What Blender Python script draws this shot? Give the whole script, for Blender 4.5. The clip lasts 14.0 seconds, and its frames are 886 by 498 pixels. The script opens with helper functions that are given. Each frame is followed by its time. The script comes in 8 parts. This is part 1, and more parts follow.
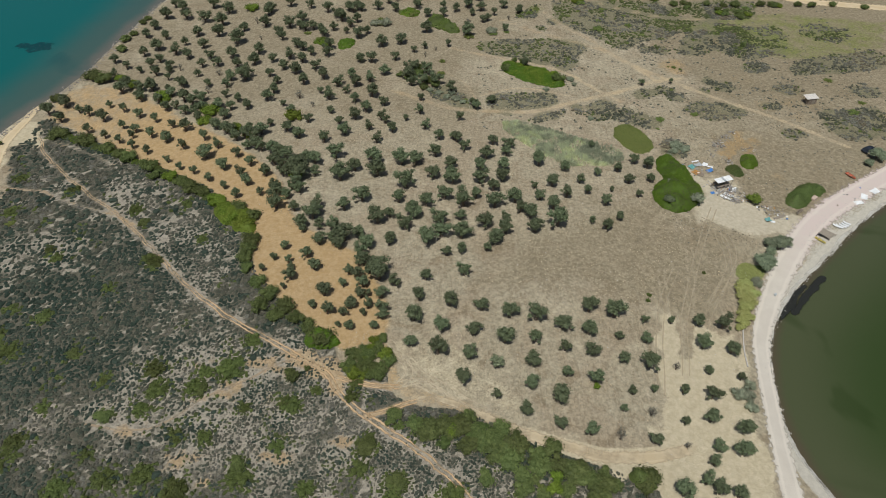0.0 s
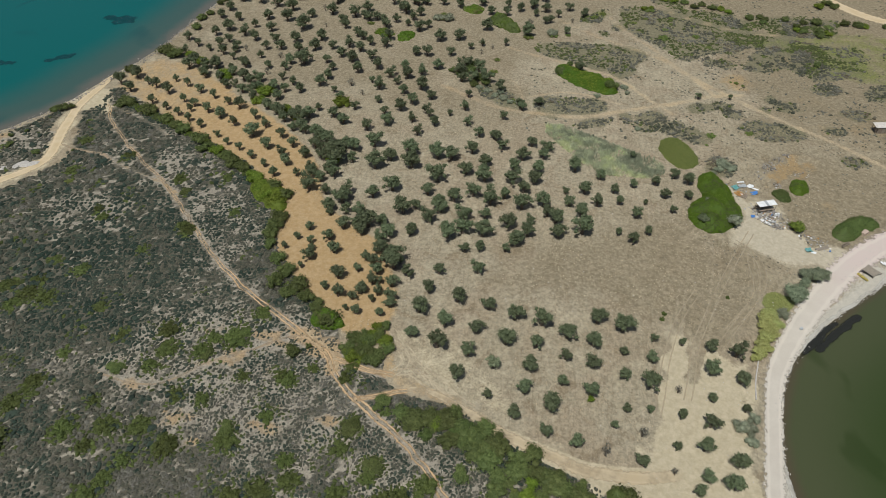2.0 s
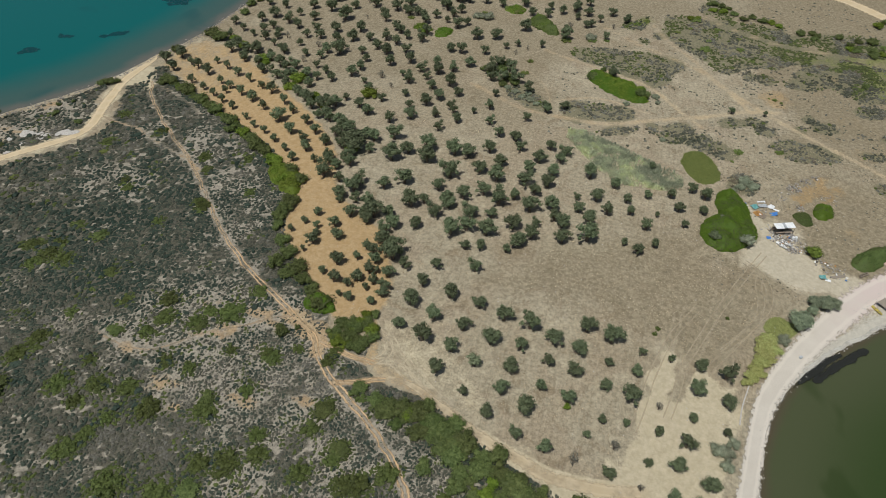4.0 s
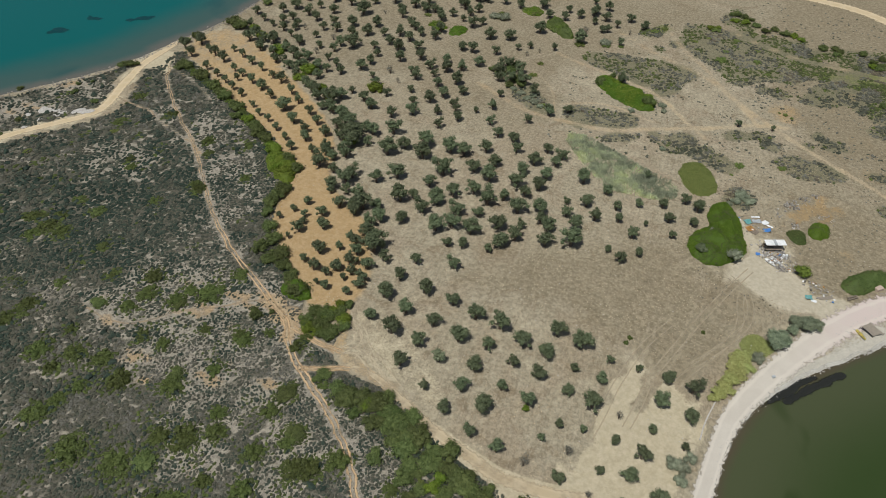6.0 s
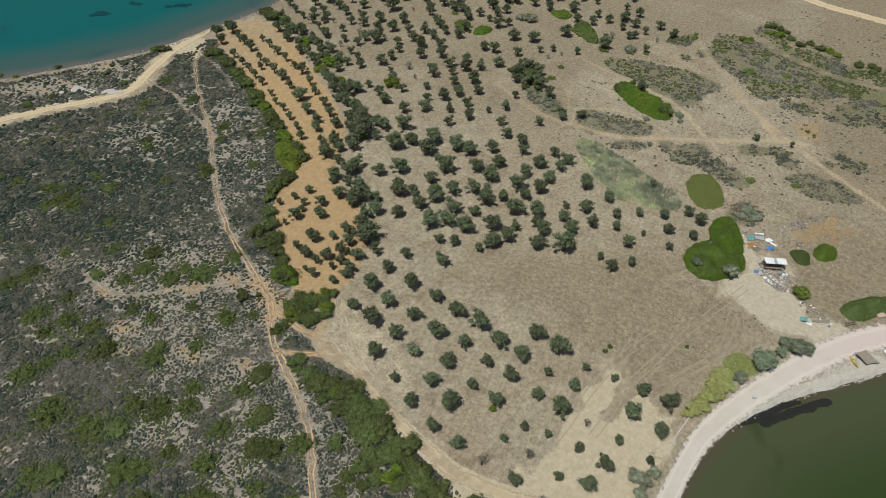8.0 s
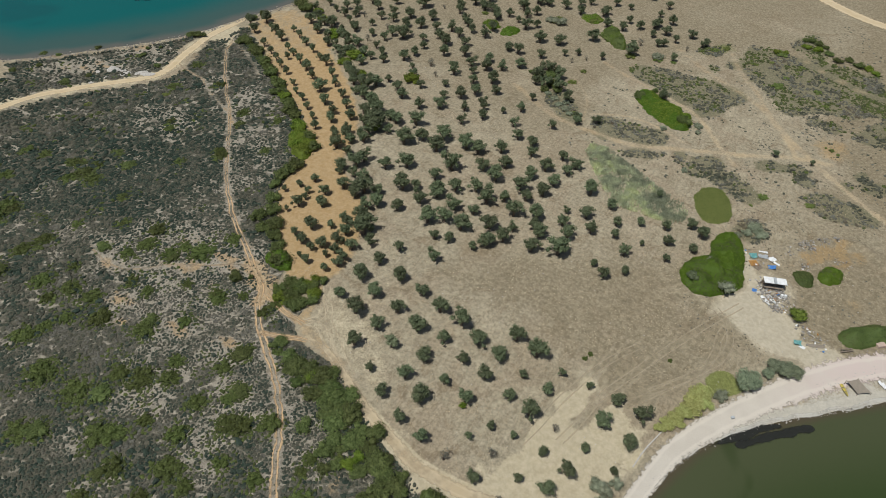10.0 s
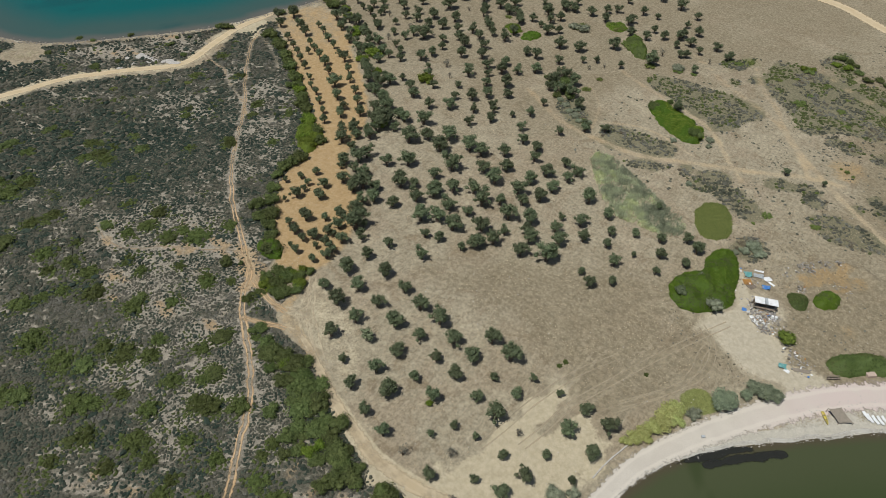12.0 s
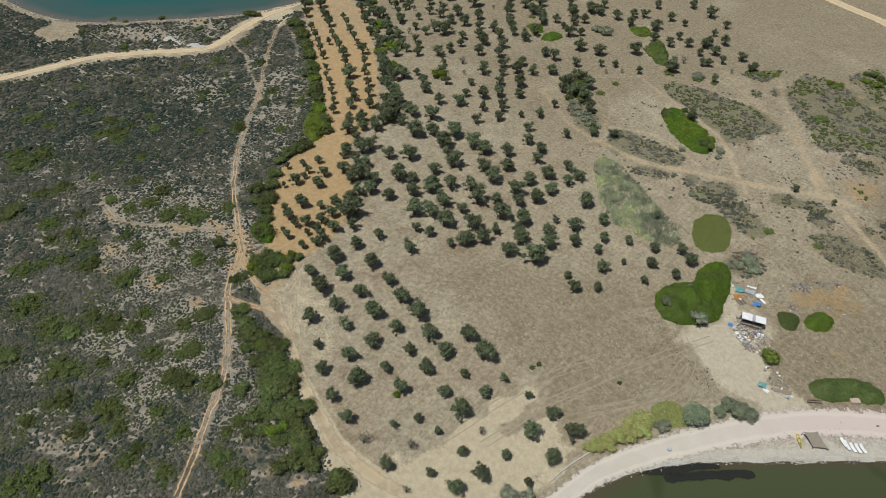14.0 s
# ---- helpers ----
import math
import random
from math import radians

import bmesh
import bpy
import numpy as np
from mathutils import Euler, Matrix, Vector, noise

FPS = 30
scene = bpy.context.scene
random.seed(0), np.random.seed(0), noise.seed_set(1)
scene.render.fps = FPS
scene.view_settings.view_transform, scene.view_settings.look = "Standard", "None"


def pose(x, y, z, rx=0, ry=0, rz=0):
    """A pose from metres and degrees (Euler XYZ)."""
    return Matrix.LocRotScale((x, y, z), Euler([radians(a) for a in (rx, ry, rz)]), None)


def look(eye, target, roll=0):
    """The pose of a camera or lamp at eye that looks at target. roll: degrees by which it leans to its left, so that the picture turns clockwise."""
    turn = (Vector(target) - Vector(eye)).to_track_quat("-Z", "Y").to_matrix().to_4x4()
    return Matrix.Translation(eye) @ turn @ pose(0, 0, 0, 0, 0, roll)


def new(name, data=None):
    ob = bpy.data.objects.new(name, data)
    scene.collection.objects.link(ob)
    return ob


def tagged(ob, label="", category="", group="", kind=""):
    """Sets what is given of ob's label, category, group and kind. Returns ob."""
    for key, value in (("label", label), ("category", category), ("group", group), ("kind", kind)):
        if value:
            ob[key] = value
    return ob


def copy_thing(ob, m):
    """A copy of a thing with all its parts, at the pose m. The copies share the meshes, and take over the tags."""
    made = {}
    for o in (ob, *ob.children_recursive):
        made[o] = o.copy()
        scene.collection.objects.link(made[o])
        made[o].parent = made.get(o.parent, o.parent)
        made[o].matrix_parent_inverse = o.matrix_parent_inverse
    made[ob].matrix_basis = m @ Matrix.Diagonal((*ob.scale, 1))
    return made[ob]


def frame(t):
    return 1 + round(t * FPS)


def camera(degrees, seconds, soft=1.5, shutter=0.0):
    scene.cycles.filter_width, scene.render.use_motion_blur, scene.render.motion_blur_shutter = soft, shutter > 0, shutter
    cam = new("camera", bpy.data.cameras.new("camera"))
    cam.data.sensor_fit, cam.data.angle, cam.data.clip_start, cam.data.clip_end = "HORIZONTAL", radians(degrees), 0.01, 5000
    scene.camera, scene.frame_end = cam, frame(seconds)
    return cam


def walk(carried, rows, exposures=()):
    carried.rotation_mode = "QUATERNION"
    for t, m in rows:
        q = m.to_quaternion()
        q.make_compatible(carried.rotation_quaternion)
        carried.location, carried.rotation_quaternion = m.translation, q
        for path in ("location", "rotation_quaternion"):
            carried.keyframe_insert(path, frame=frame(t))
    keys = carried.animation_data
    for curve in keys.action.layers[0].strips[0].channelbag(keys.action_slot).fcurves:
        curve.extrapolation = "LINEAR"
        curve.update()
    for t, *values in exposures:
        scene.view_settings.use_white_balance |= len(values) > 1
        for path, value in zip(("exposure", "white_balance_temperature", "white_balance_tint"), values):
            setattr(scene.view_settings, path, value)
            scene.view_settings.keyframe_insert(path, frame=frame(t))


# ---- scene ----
cam = camera(67.9, 14.0, soft=0.65)
PATH = [
    (0, (1.092, -0.47, 107.542), (1.083, 0.994, 106.179), -0.4),
    (0.5, (4.241, -0.629, 107.548), (4.179, 0.831, 106.183), -0.3),
    (1, (7.445, -0.695, 107.523), (7.328, 0.762, 106.157), -0.3),
    (1.5, (10.777, -0.637, 107.484), (10.601, 0.813, 106.119), -0.4),
    (2, (14.048, -0.479, 107.432), (13.819, 0.964, 106.067), -0.4),
    (2.5, (17.249, -0.247, 107.386), (16.971, 1.187, 106.019), -0.3),
    (3, (20.391, 0.026, 107.409), (20.07, 1.45, 106.042), -0.2),
    (5.5, (35.928, 2.966, 107.762), (35.464, 4.347, 106.392), 0.5),
    (6, (39.008, 3.617, 107.81), (38.519, 4.989, 106.44), 0.7),
    (6.5, (42.115, 4.47, 107.808), (41.596, 5.832, 106.438), 0.7),
    (7, (45.204, 5.42, 107.799), (44.654, 6.768, 106.429), 0.8),
    (7.5, (48.267, 6.397, 107.81), (47.685, 7.732, 106.438), 0.8),
    (8, (51.256, 7.433, 107.837), (50.641, 8.753, 106.466), 0.8),
    (10.5, (65.561, 13.545, 108.29), (64.794, 14.781, 106.916), 1.0),
    (11, (68.373, 14.99, 108.309), (67.577, 16.209, 106.938), 1.0),
    (11.5, (71.068, 16.538, 108.317), (70.248, 17.742, 106.947), 1.1),
    (12, (73.67, 18.078, 108.382), (72.827, 19.266, 107.012), 1.2),
    (12.5, (76.15, 19.672, 108.454), (75.288, 20.845, 107.082), 1.4),
    (13, (78.647, 21.314, 108.529), (77.765, 22.47, 107.155), 1.6),
    (13.5, (81.142, 23.074, 108.605), (80.238, 24.21, 107.229), 1.7),
    (14, (83.65, 24.87, 108.657), (82.717, 25.98, 107.279), 1.7),
]
walk(cam, [(t, look(eye, target, roll)) for t, eye, target, roll in PATH])


# ---- daylight: high summer sun, clear sky ----
SUN_EL, SHADOW = radians(66), Vector((0.31, 0.95))
to_sun = Vector((-SHADOW.x * math.cos(SUN_EL), -SHADOW.y * math.cos(SUN_EL), math.sin(SUN_EL)))
world = bpy.data.worlds.new("sky")
scene.world = world
world.use_nodes = True
sky = world.node_tree.nodes.new("ShaderNodeTexSky")
sky.sky_type, sky.sun_disc = "NISHITA", False
sky.sun_elevation, sky.sun_rotation = SUN_EL, math.atan2(to_sun.x, to_sun.y)
world.node_tree.links.new(sky.outputs[0], world.node_tree.nodes["Background"].inputs[0])
world.node_tree.nodes["Background"].inputs[1].default_value = 0.052
sun = new("sun", bpy.data.lights.new("sun", "SUN"))
sun.data.energy, sun.data.angle, sun.data.color = 3.5, radians(0.5), (1.0, 0.998, 0.97)
sun.matrix_world = look(to_sun * 300 + Vector((0, 120, 0)), (0, 120, 0))

# ---- materials ----


class Nodes:
    """A short way to write node trees."""

    def __init__(self, name):
        self.mat = bpy.data.materials.new(name)
        self.mat.use_nodes = True
        self.tree = self.mat.node_tree
        self.bsdf = self.tree.nodes["Principled BSDF"]
        self.out = self.tree.nodes["Material Output"]

    def put(self, socket, value):
        if hasattr(value, "is_output"):
            self.tree.links.new(value, socket)
        elif value is not None:
            socket.default_value = value

    def node(self, kind):
        return self.tree.nodes.new("ShaderNode" + kind)

    def place(self):
        return self.node("NewGeometry").outputs["Position"]

    def noise(self, scale, detail=3.0, rough=0.55, vec=None, warp=0.0):
        nd = self.node("TexNoise")
        self.put(nd.inputs["Vector"], vec if vec is not None else self.place())
        nd.inputs["Scale"].default_value, nd.inputs["Detail"].default_value = scale, detail
        nd.inputs["Roughness"].default_value, nd.inputs["Distortion"].default_value = rough, warp
        return nd.outputs[0]

    def math(self, op, a, b=0.0, c=0.0):
        nd = self.node("Math")
        nd.operation = op
        for i, v in enumerate((a, b, c)):
            self.put(nd.inputs[i], v)
        return nd.outputs[0]

    def step(self, value, a, b, lo=0.0, hi=1.0):
        nd = self.node("MapRange")
        nd.interpolation_type = "SMOOTHSTEP"
        for i, v in enumerate((value, a, b, lo, hi)):
            self.put(nd.inputs[i], v)
        return nd.outputs[0]

    def mix(self, fac, a, b, blend="MIX"):
        nd = self.node("Mix")
        nd.data_type, nd.blend_type = "RGBA", blend
        self.put(nd.inputs[0], fac)
        for i, v in ((6, a), (7, b)):
            self.put(nd.inputs[i], (*v, 1.0) if isinstance(v, tuple) and len(v) == 3 else v)
        return nd.outputs[2]

    def attr(self, name):
        nd = self.node("Attribute")
        nd.attribute_name = name
        return nd

    def split(self, name):
        nd = self.node("SeparateColor")
        self.put(nd.inputs[0], self.attr(name).outputs["Color"])
        return nd.outputs

    def island(self):
        return self.node("NewGeometry").outputs["Random Per Island"]

    def one(self):
        return self.node("ObjectInfo").outputs["Random"]

    def bump(self, height, strength=0.5, distance=0.1):
        nd = self.node("Bump")
        nd.inputs["Strength"].default_value, nd.inputs["Distance"].default_value = strength, distance
        self.put(nd.inputs["Height"], height)
        self.put(self.bsdf.inputs["Normal"], nd.outputs[0])

    def done(self, color, rough=0.9, spec=0.2, metal=0.0):
        self.put(self.bsdf.inputs["Base Color"], (*color, 1.0) if isinstance(color, tuple) else color)
        self.put(self.bsdf.inputs["Roughness"], rough)
        self.put(self.bsdf.inputs["Specular IOR Level"], spec)
        self.put(self.bsdf.inputs["Metallic"], metal)
        return self.mat


def ground_material():
    """Dry field with patches of ochre tilth, rocky maquis soil, bare sand, shingle and grey scrub soil."""
    n = Nodes("dry_ground")
    big, mid, fine = n.noise(0.025, 4), n.noise(0.2, 6, 0.65), n.noise(2.3, 5, 0.75)
    grit, dust = n.noise(5.0, 4, 0.8), n.noise(0.8, 6, 0.75)
    z1, z2, z3 = n.split("zone_soil"), n.split("zone_cover"), n.split("zone_wear")
    wob = n.math("ADD", n.math("MULTIPLY", n.math("SUBTRACT", mid, 0.5), 0.9), n.math("MULTIPLY", n.math("SUBTRACT", fine, 0.5), 1.3))
    speck = n.step(grit, 0.42, 0.6)

    def zone(sock, a=0.35, b=0.65):
        return n.step(n.math("ADD", sock, n.math("MULTIPLY", wob, 0.7)), a, b)

    straw = n.mix(n.step(dust, 0.34, 0.66), (0.288, 0.245, 0.165), (0.378, 0.33, 0.23))
    swath = n.node("Mapping")
    n.put(swath.inputs[0], n.place())
    swath.inputs["Rotation"].default_value = (0, 0, 0.5)
    swath.inputs["Scale"].default_value = (1.3, 0.16, 1.0)
    rows = n.noise(1.0, 5, 0.65, vec=swath.outputs[0], warp=1.2)
    brown = n.mix(n.step(dust, 0.36, 0.64), (0.19, 0.155, 0.096), (0.278, 0.23, 0.148))
    broad, tone = n.noise(0.05, 5, 0.6, warp=0.8), n.noise(0.13, 5, 0.65, warp=1.0)
    c = n.mix(n.math("MULTIPLY", n.step(n.math("ADD", big, n.math("MULTIPLY", wob, 0.3)), 0.5, 0.7), 0.8), straw, brown)
    c = n.mix(n.math("MULTIPLY", n.step(broad, 0.47, 0.58), 0.7), c, (0.322, 0.262, 0.177))
    c = n.mix(n.math("MULTIPLY", n.step(tone, 0.52, 0.64), 0.7), c, (0.42, 0.362, 0.25))
    c = n.mix(n.math("MULTIPLY", n.step(tone, 0.46, 0.34), 0.7), c, (0.225, 0.175, 0.11))
    c = n.mix(n.math("MULTIPLY", n.step(rows, 0.54, 0.64), 0.4), c, (0.43, 0.368, 0.268))
    c = n.mix(n.math("MULTIPLY", n.step(rows, 0.45, 0.35), 0.4), c, (0.21, 0.165, 0.108))
    c = n.mix(n.math("MULTIPLY", zone(z3[1], 0.1, 0.95), 0.8), c, brown)
    c = n.mix(n.math("MULTIPLY", n.step(fine, 0.53, 0.63), 0.35), c, (0.43, 0.365, 0.265))
    c = n.mix(n.math("MULTIPLY", n.step(fine, 0.47, 0.36), 0.4), c, (0.185, 0.144, 0.094))
    scrub_soil = n.mix(speck, (0.12, 0.118, 0.066), (0.225, 0.204, 0.13))
    c = n.mix(n.math("MULTIPLY", zone(z2[1], 0.25, 0.95), 0.8), c, scrub_soil)
    litter = n.mix(speck, (0.082, 0.078, 0.056), (0.135, 0.126, 0.094))
    bare = n.mix(speck, (0.255, 0.226, 0.173), (0.36, 0.323, 0.255))
    warm = n.step(n.math("ADD", n.math("ADD", mid, n.math("MULTIPLY", z2[2], 0.7)), n.math("MULTIPLY", z1[0], 0.3)), 0.6, 0.82)
    bare = n.mix(warm, bare, n.mix(speck, (0.3, 0.213, 0.12), (0.4, 0.303, 0.188)))
    opened = n.attr("openness").outputs["Fac"]
    gaps = n.step(n.math("ADD", n.math("ADD", n.math("MULTIPLY", mid, 0.35), n.math("MULTIPLY", n.math("SUBTRACT", fine, 0.5), 0.35)), n.math("ADD", n.math("MULTIPLY", opened, 0.5), n.math("MULTIPLY", z2[2], 0.45))), 0.26, 0.5)
    c = n.mix(zone(z1[1]), c, n.mix(gaps, litter, bare))
    ochre = n.mix(n.step(dust, 0.34, 0.66), (0.385, 0.26, 0.124), (0.46, 0.33, 0.178))
    ochre = n.mix(n.math("MULTIPLY", n.step(z3[1], 0.3, 0.8), 0.85), ochre, (0.295, 0.21, 0.108))
    ochre = n.mix(n.math("MULTIPLY", n.step(fine, 0.5, 0.36), 0.3), ochre, (0.34, 0.23, 0.118))
    c = n.mix(n.math("MULTIPLY", zone(z1[0]), n.math("SUBTRACT", 1.0, n.math("MULTIPLY", z1[1], 0.6))), c, ochre)
    sand = n.mix(n.step(dust, 0.34, 0.66), (0.445, 0.378, 0.25), (0.525, 0.452, 0.312))
    c = n.mix(zone(z1[2]), c, sand)
    c = n.mix(n.math("MULTIPLY", n.step(n.attr("trodden").outputs["Fac"], 0.2, 0.8), 0.7), c, n.mix(n.step(dust, 0.3, 0.7), (0.44, 0.388, 0.29), (0.5, 0.447, 0.342)))
    track = n.mix(n.step(mid, 0.35, 0.65), (0.45, 0.358, 0.232), (0.435, 0.318, 0.182))
    c = n.mix(n.math("MULTIPLY", zone(z2[2], 0.25, 0.85), 0.75), c, track)
    faint = n.step(n.math("ADD", z3[0], n.math("MULTIPLY", wob, 0.7)), 0.25, 0.9)
    c = n.mix(n.math("MULTIPLY", faint, 0.3), c, (0.46, 0.39, 0.275))
    shingle = n.mix(n.math("MULTIPLY", speck, 0.5), (0.46, 0.425, 0.345), (0.56, 0.52, 0.435))
    c = n.mix(zone(z2[0]), c, shingle)
    c = n.mix(n.math("MULTIPLY", zone(z3[2]), 0.85), c, n.mix(speck, (0.12, 0.15, 0.03), (0.22, 0.24, 0.07)))
    clods = n.node("HueSaturation")
    n.put(clods.inputs["Color"], c)
    smoothed = n.math("MAXIMUM", z1[0], n.math("MAXIMUM", z1[2], z2[0]))
    lump = n.step(n.noise(1.2, 5, 0.68, warp=0.4), 0.33, 0.67, -0.2, 0.2)
    n.put(clods.inputs["Value"], n.math("ADD", 0.95, n.math("MULTIPLY", lump, n.math("SUBTRACT", 1.0, n.math("MULTIPLY", smoothed, 0.65)))))
    n.bump(n.math("ADD", n.math("MULTIPLY", fine, 0.9), n.math("MULTIPLY", grit, 0.6)), 0.6, 0.25)
    return n.done(clods.outputs[0], 0.95, 0.1)


def leaf_material(name, dark, light, own=0.25, thin=0.25):
    n = Nodes(name)
    c = n.mix(n.island(), dark, light)
    hsv = n.node("HueSaturation")
    n.put(hsv.inputs["Color"], c)
    n.put(hsv.inputs["Value"], n.math("ADD", 1.0 - own / 2, n.math("MULTIPLY", n.one(), own)))
    n.put(hsv.inputs["Hue"], n.math("ADD", 0.485, n.math("MULTIPLY", n.one(), 0.03)))
    c = hsv.outputs[0]
    n.done(c, 0.65, 0.25)
    lit = n.node("BsdfTranslucent")
    n.put(lit.inputs[0], c)
    both = n.node("MixShader")
    both.inputs[0].default_value = thin
    n.put(both.inputs[1], n.bsdf.outputs[0])
    n.put(both.inputs[2], lit.outputs[0])
    n.put(n.out.inputs[0], both.outputs[0])
    return n.mat


def tint_material(name, stops, vary=1.0):
    """Small shrubs: hues by the shrub's own tint (place, colour), with twig-sized variation."""
    n = Nodes(name)
    t = n.attr("tint").outputs["Fac"]
    c = stops[0][1]
    for (p, _), (q, hue) in zip(stops, stops[1:]):
        c = n.mix(n.step(t, p, q), c, hue)
    twig = n.step(n.noise(4.5, 4, 0.75), 0.36, 0.64, 1 - 0.38 * vary, 1 + 0.38 * vary)
    hsv = n.node("HueSaturation")
    n.put(hsv.inputs["Color"], c)
    n.put(hsv.inputs["Value"], n.math("MULTIPLY", twig, n.math("ADD", 1 - 0.3 * vary, n.math("MULTIPLY", n.island(), 0.6 * vary))))
    return n.done(hsv.outputs[0], 0.9, 0.12)


def plain(name, a, b=None, scale=3.0, rough=0.7, spec=0.3, metal=0.0, rel=0.15):
    n = Nodes(name)
    b = b or tuple(v * 0.7 for v in a)
    f = n.noise(scale, 4, 0.6)
    n.bump(n.noise(scale * 3, 3), rel, 0.05)
    return n.done(n.mix(n.step(f, 0.35, 0.7), a, b), rough, spec, metal)


def road_material(name, a, b, stripe, strip=0.0, thin=1.0, pink=None):
    n = Nodes(name)
    mid, fine = n.noise(0.35, 4), n.noise(3.0, 5, 0.65)
    c = n.mix(n.step(mid, 0.3, 0.7), a, b)
    c = n.mix(n.math("MULTIPLY", n.step(fine, 0.45, 0.75), 0.4), c, stripe)
    edge = n.attr("edge").outputs["Fac"]
    if pink:
        east = n.node("SeparateXYZ")
        n.put(east.inputs[0], n.place())
        c = n.mix(n.math("MULTIPLY", n.step(east.outputs[0], 76.0, 96.0), n.step(mid, 0.2, 0.6, 0.5, 1.0)), c, pink)
    ruts = n.step(n.math("ABSOLUTE", n.math("SUBTRACT", n.math("ADD", edge, n.math("MULTIPLY", mid, 0.2)), 0.62)), 0.16, 0.04)
    c = n.mix(n.math("MULTIPLY", ruts, 0.4), c, tuple(v * 1.18 for v in a))
    n.bump(fine, 0.5, 0.12)
    n.done(c, 0.92, 0.15)
    clear = n.node("BsdfTransparent")
    both = n.node("MixShader")
    ragged = n.math("MULTIPLY", n.math("SUBTRACT", n.noise(1.1, 5, 0.7), 0.5), 1.3)
    shown = n.step(n.math("ADD", edge, ragged), 0.12, 0.36)
    if strip:
        shown = n.math("MULTIPLY", shown, n.step(n.math("ADD", edge, n.math("MULTIPLY", ragged, 0.7)), 0.55, 0.8, 1.0, 1.0 - strip))
    n.put(both.inputs[0], n.math("MULTIPLY", shown, n.step(n.noise(0.25, 4, 0.6), 0.3, 0.6, thin * 0.3, thin)) if thin < 1 else shown)
    n.put(both.inputs[1], clear.outputs[0])
    n.put(both.inputs[2], n.bsdf.outputs[0])
    n.put(n.out.inputs[0], both.outputs[0])
    return n.mat


def water_material(name, shore, shallow, deep, d0, d1, weed, weed_scale):
    n = Nodes(name)
    d = n.attr("offshore").outputs["Fac"]
    w = n.noise(0.06, 4, 0.6)
    dd = n.math("ADD", d, n.math("MULTIPLY", n.math("SUBTRACT", w, 0.5), d0 * 1.2))
    c = n.mix(n.step(dd, 0.0, d0), shore, shallow)
    c = n.mix(n.step(dd, d0, d1), c, deep)
    patches = n.step(n.noise(weed_scale, 3, 0.5, warp=0.6), 0.6, 0.68)
    c = n.mix(n.math("MULTIPLY", patches, 0.4), c, weed)
    ripple = n.node("Mapping")
    n.put(ripple.inputs[0], n.place())
    ripple.inputs["Scale"].default_value = (1.0, 0.55, 1.0)
    ripple.inputs["Rotation"].default_value = (0, 0, 0.6)
    n.bump(n.noise(1.6, 4, 0.6, vec=ripple.outputs[0]), 0.12, 0.3)
    return n.done(c, 0.12, 0.16)


GROUND = ground_material()
OLIVE = leaf_material("olive_leaves", (0.073, 0.094, 0.047), (0.174, 0.207, 0.108), 0.5)
OLIVE_PALE = leaf_material("pale_olive_leaves", (0.12, 0.15, 0.08), (0.3, 0.34, 0.2))
OLIVE_DRY = leaf_material("thin_olive_leaves", (0.1, 0.1, 0.08), (0.2, 0.19, 0.15))
LENTISK = leaf_material("lentisk_leaves", (0.075, 0.1, 0.03), (0.162, 0.195, 0.062), 0.5, 0.35)
BRIGHT = leaf_material("bright_lentisk_leaves", (0.085, 0.128, 0.01), (0.19, 0.25, 0.036), 0.4)
MAQUIS_LEAF = leaf_material("maquis_bush_leaves", (0.072, 0.092, 0.026), (0.142, 0.172, 0.048), 0.6, 0.35)
MASS_LEAF = leaf_material("lentisk_mass_leaves", (0.058, 0.108, 0.006), (0.155, 0.238, 0.03), 0.2, 0.35)
DARK_LEAF = leaf_material("dark_lentisk_leaves", (0.056, 0.082, 0.022), (0.13, 0.172, 0.048), 0.2, 0.35)
YELLOW_LEAF = leaf_material("yellow_lentisk_leaves", (0.1, 0.135, 0.01), (0.21, 0.25, 0.034), 0.2)
MOSS_LEAF = leaf_material("flat_mound_leaves", (0.1, 0.135, 0.03), (0.19, 0.225, 0.065), 0.1)
TAMARISK = leaf_material("tamarisk_leaves", (0.18, 0.22, 0.138), (0.34, 0.39, 0.25), 0.25, 0.4)
GREY_LEAF = leaf_material("grey_shrub_leaves", (0.16, 0.178, 0.115), (0.31, 0.335, 0.225))
REED_LEAF = leaf_material("reed_leaves", (0.27, 0.3, 0.085), (0.49, 0.51, 0.2))

LIME_LEAF = leaf_material("lime_leaves", (0.09, 0.15, 0.02), (0.2, 0.28, 0.05))
HEATH = tint_material("heath_shrubs", [(0.0, (0.026, 0.041, 0.03)), (0.25, (0.047, 0.059, 0.043)), (0.5, (0.077, 0.076, 0.055)), (0.72, (0.118, 0.113, 0.091)), (0.84, (0.058, 0.072, 0.025)), (1.0, (0.084, 0.106, 0.03))], 0.8)
SCRUBS = tint_material("grey_scrub", [(0.0, (0.056, 0.062, 0.042)), (0.3, (0.09, 0.09, 0.066)), (0.55, (0.14, 0.136, 0.11)), (0.72, (0.118, 0.1, 0.068)), (0.86, (0.07, 0.082, 0.034)), (1.0, (0.09, 0.115, 0.03))], 0.9)
CANE_LEAF = tint_material("cane_leaves", [(0.0, (0.26, 0.285, 0.19)), (0.4, (0.44, 0.475, 0.3)), (0.7, (0.52, 0.57, 0.29)), (1.0, (0.62, 0.63, 0.39))], 0.5)
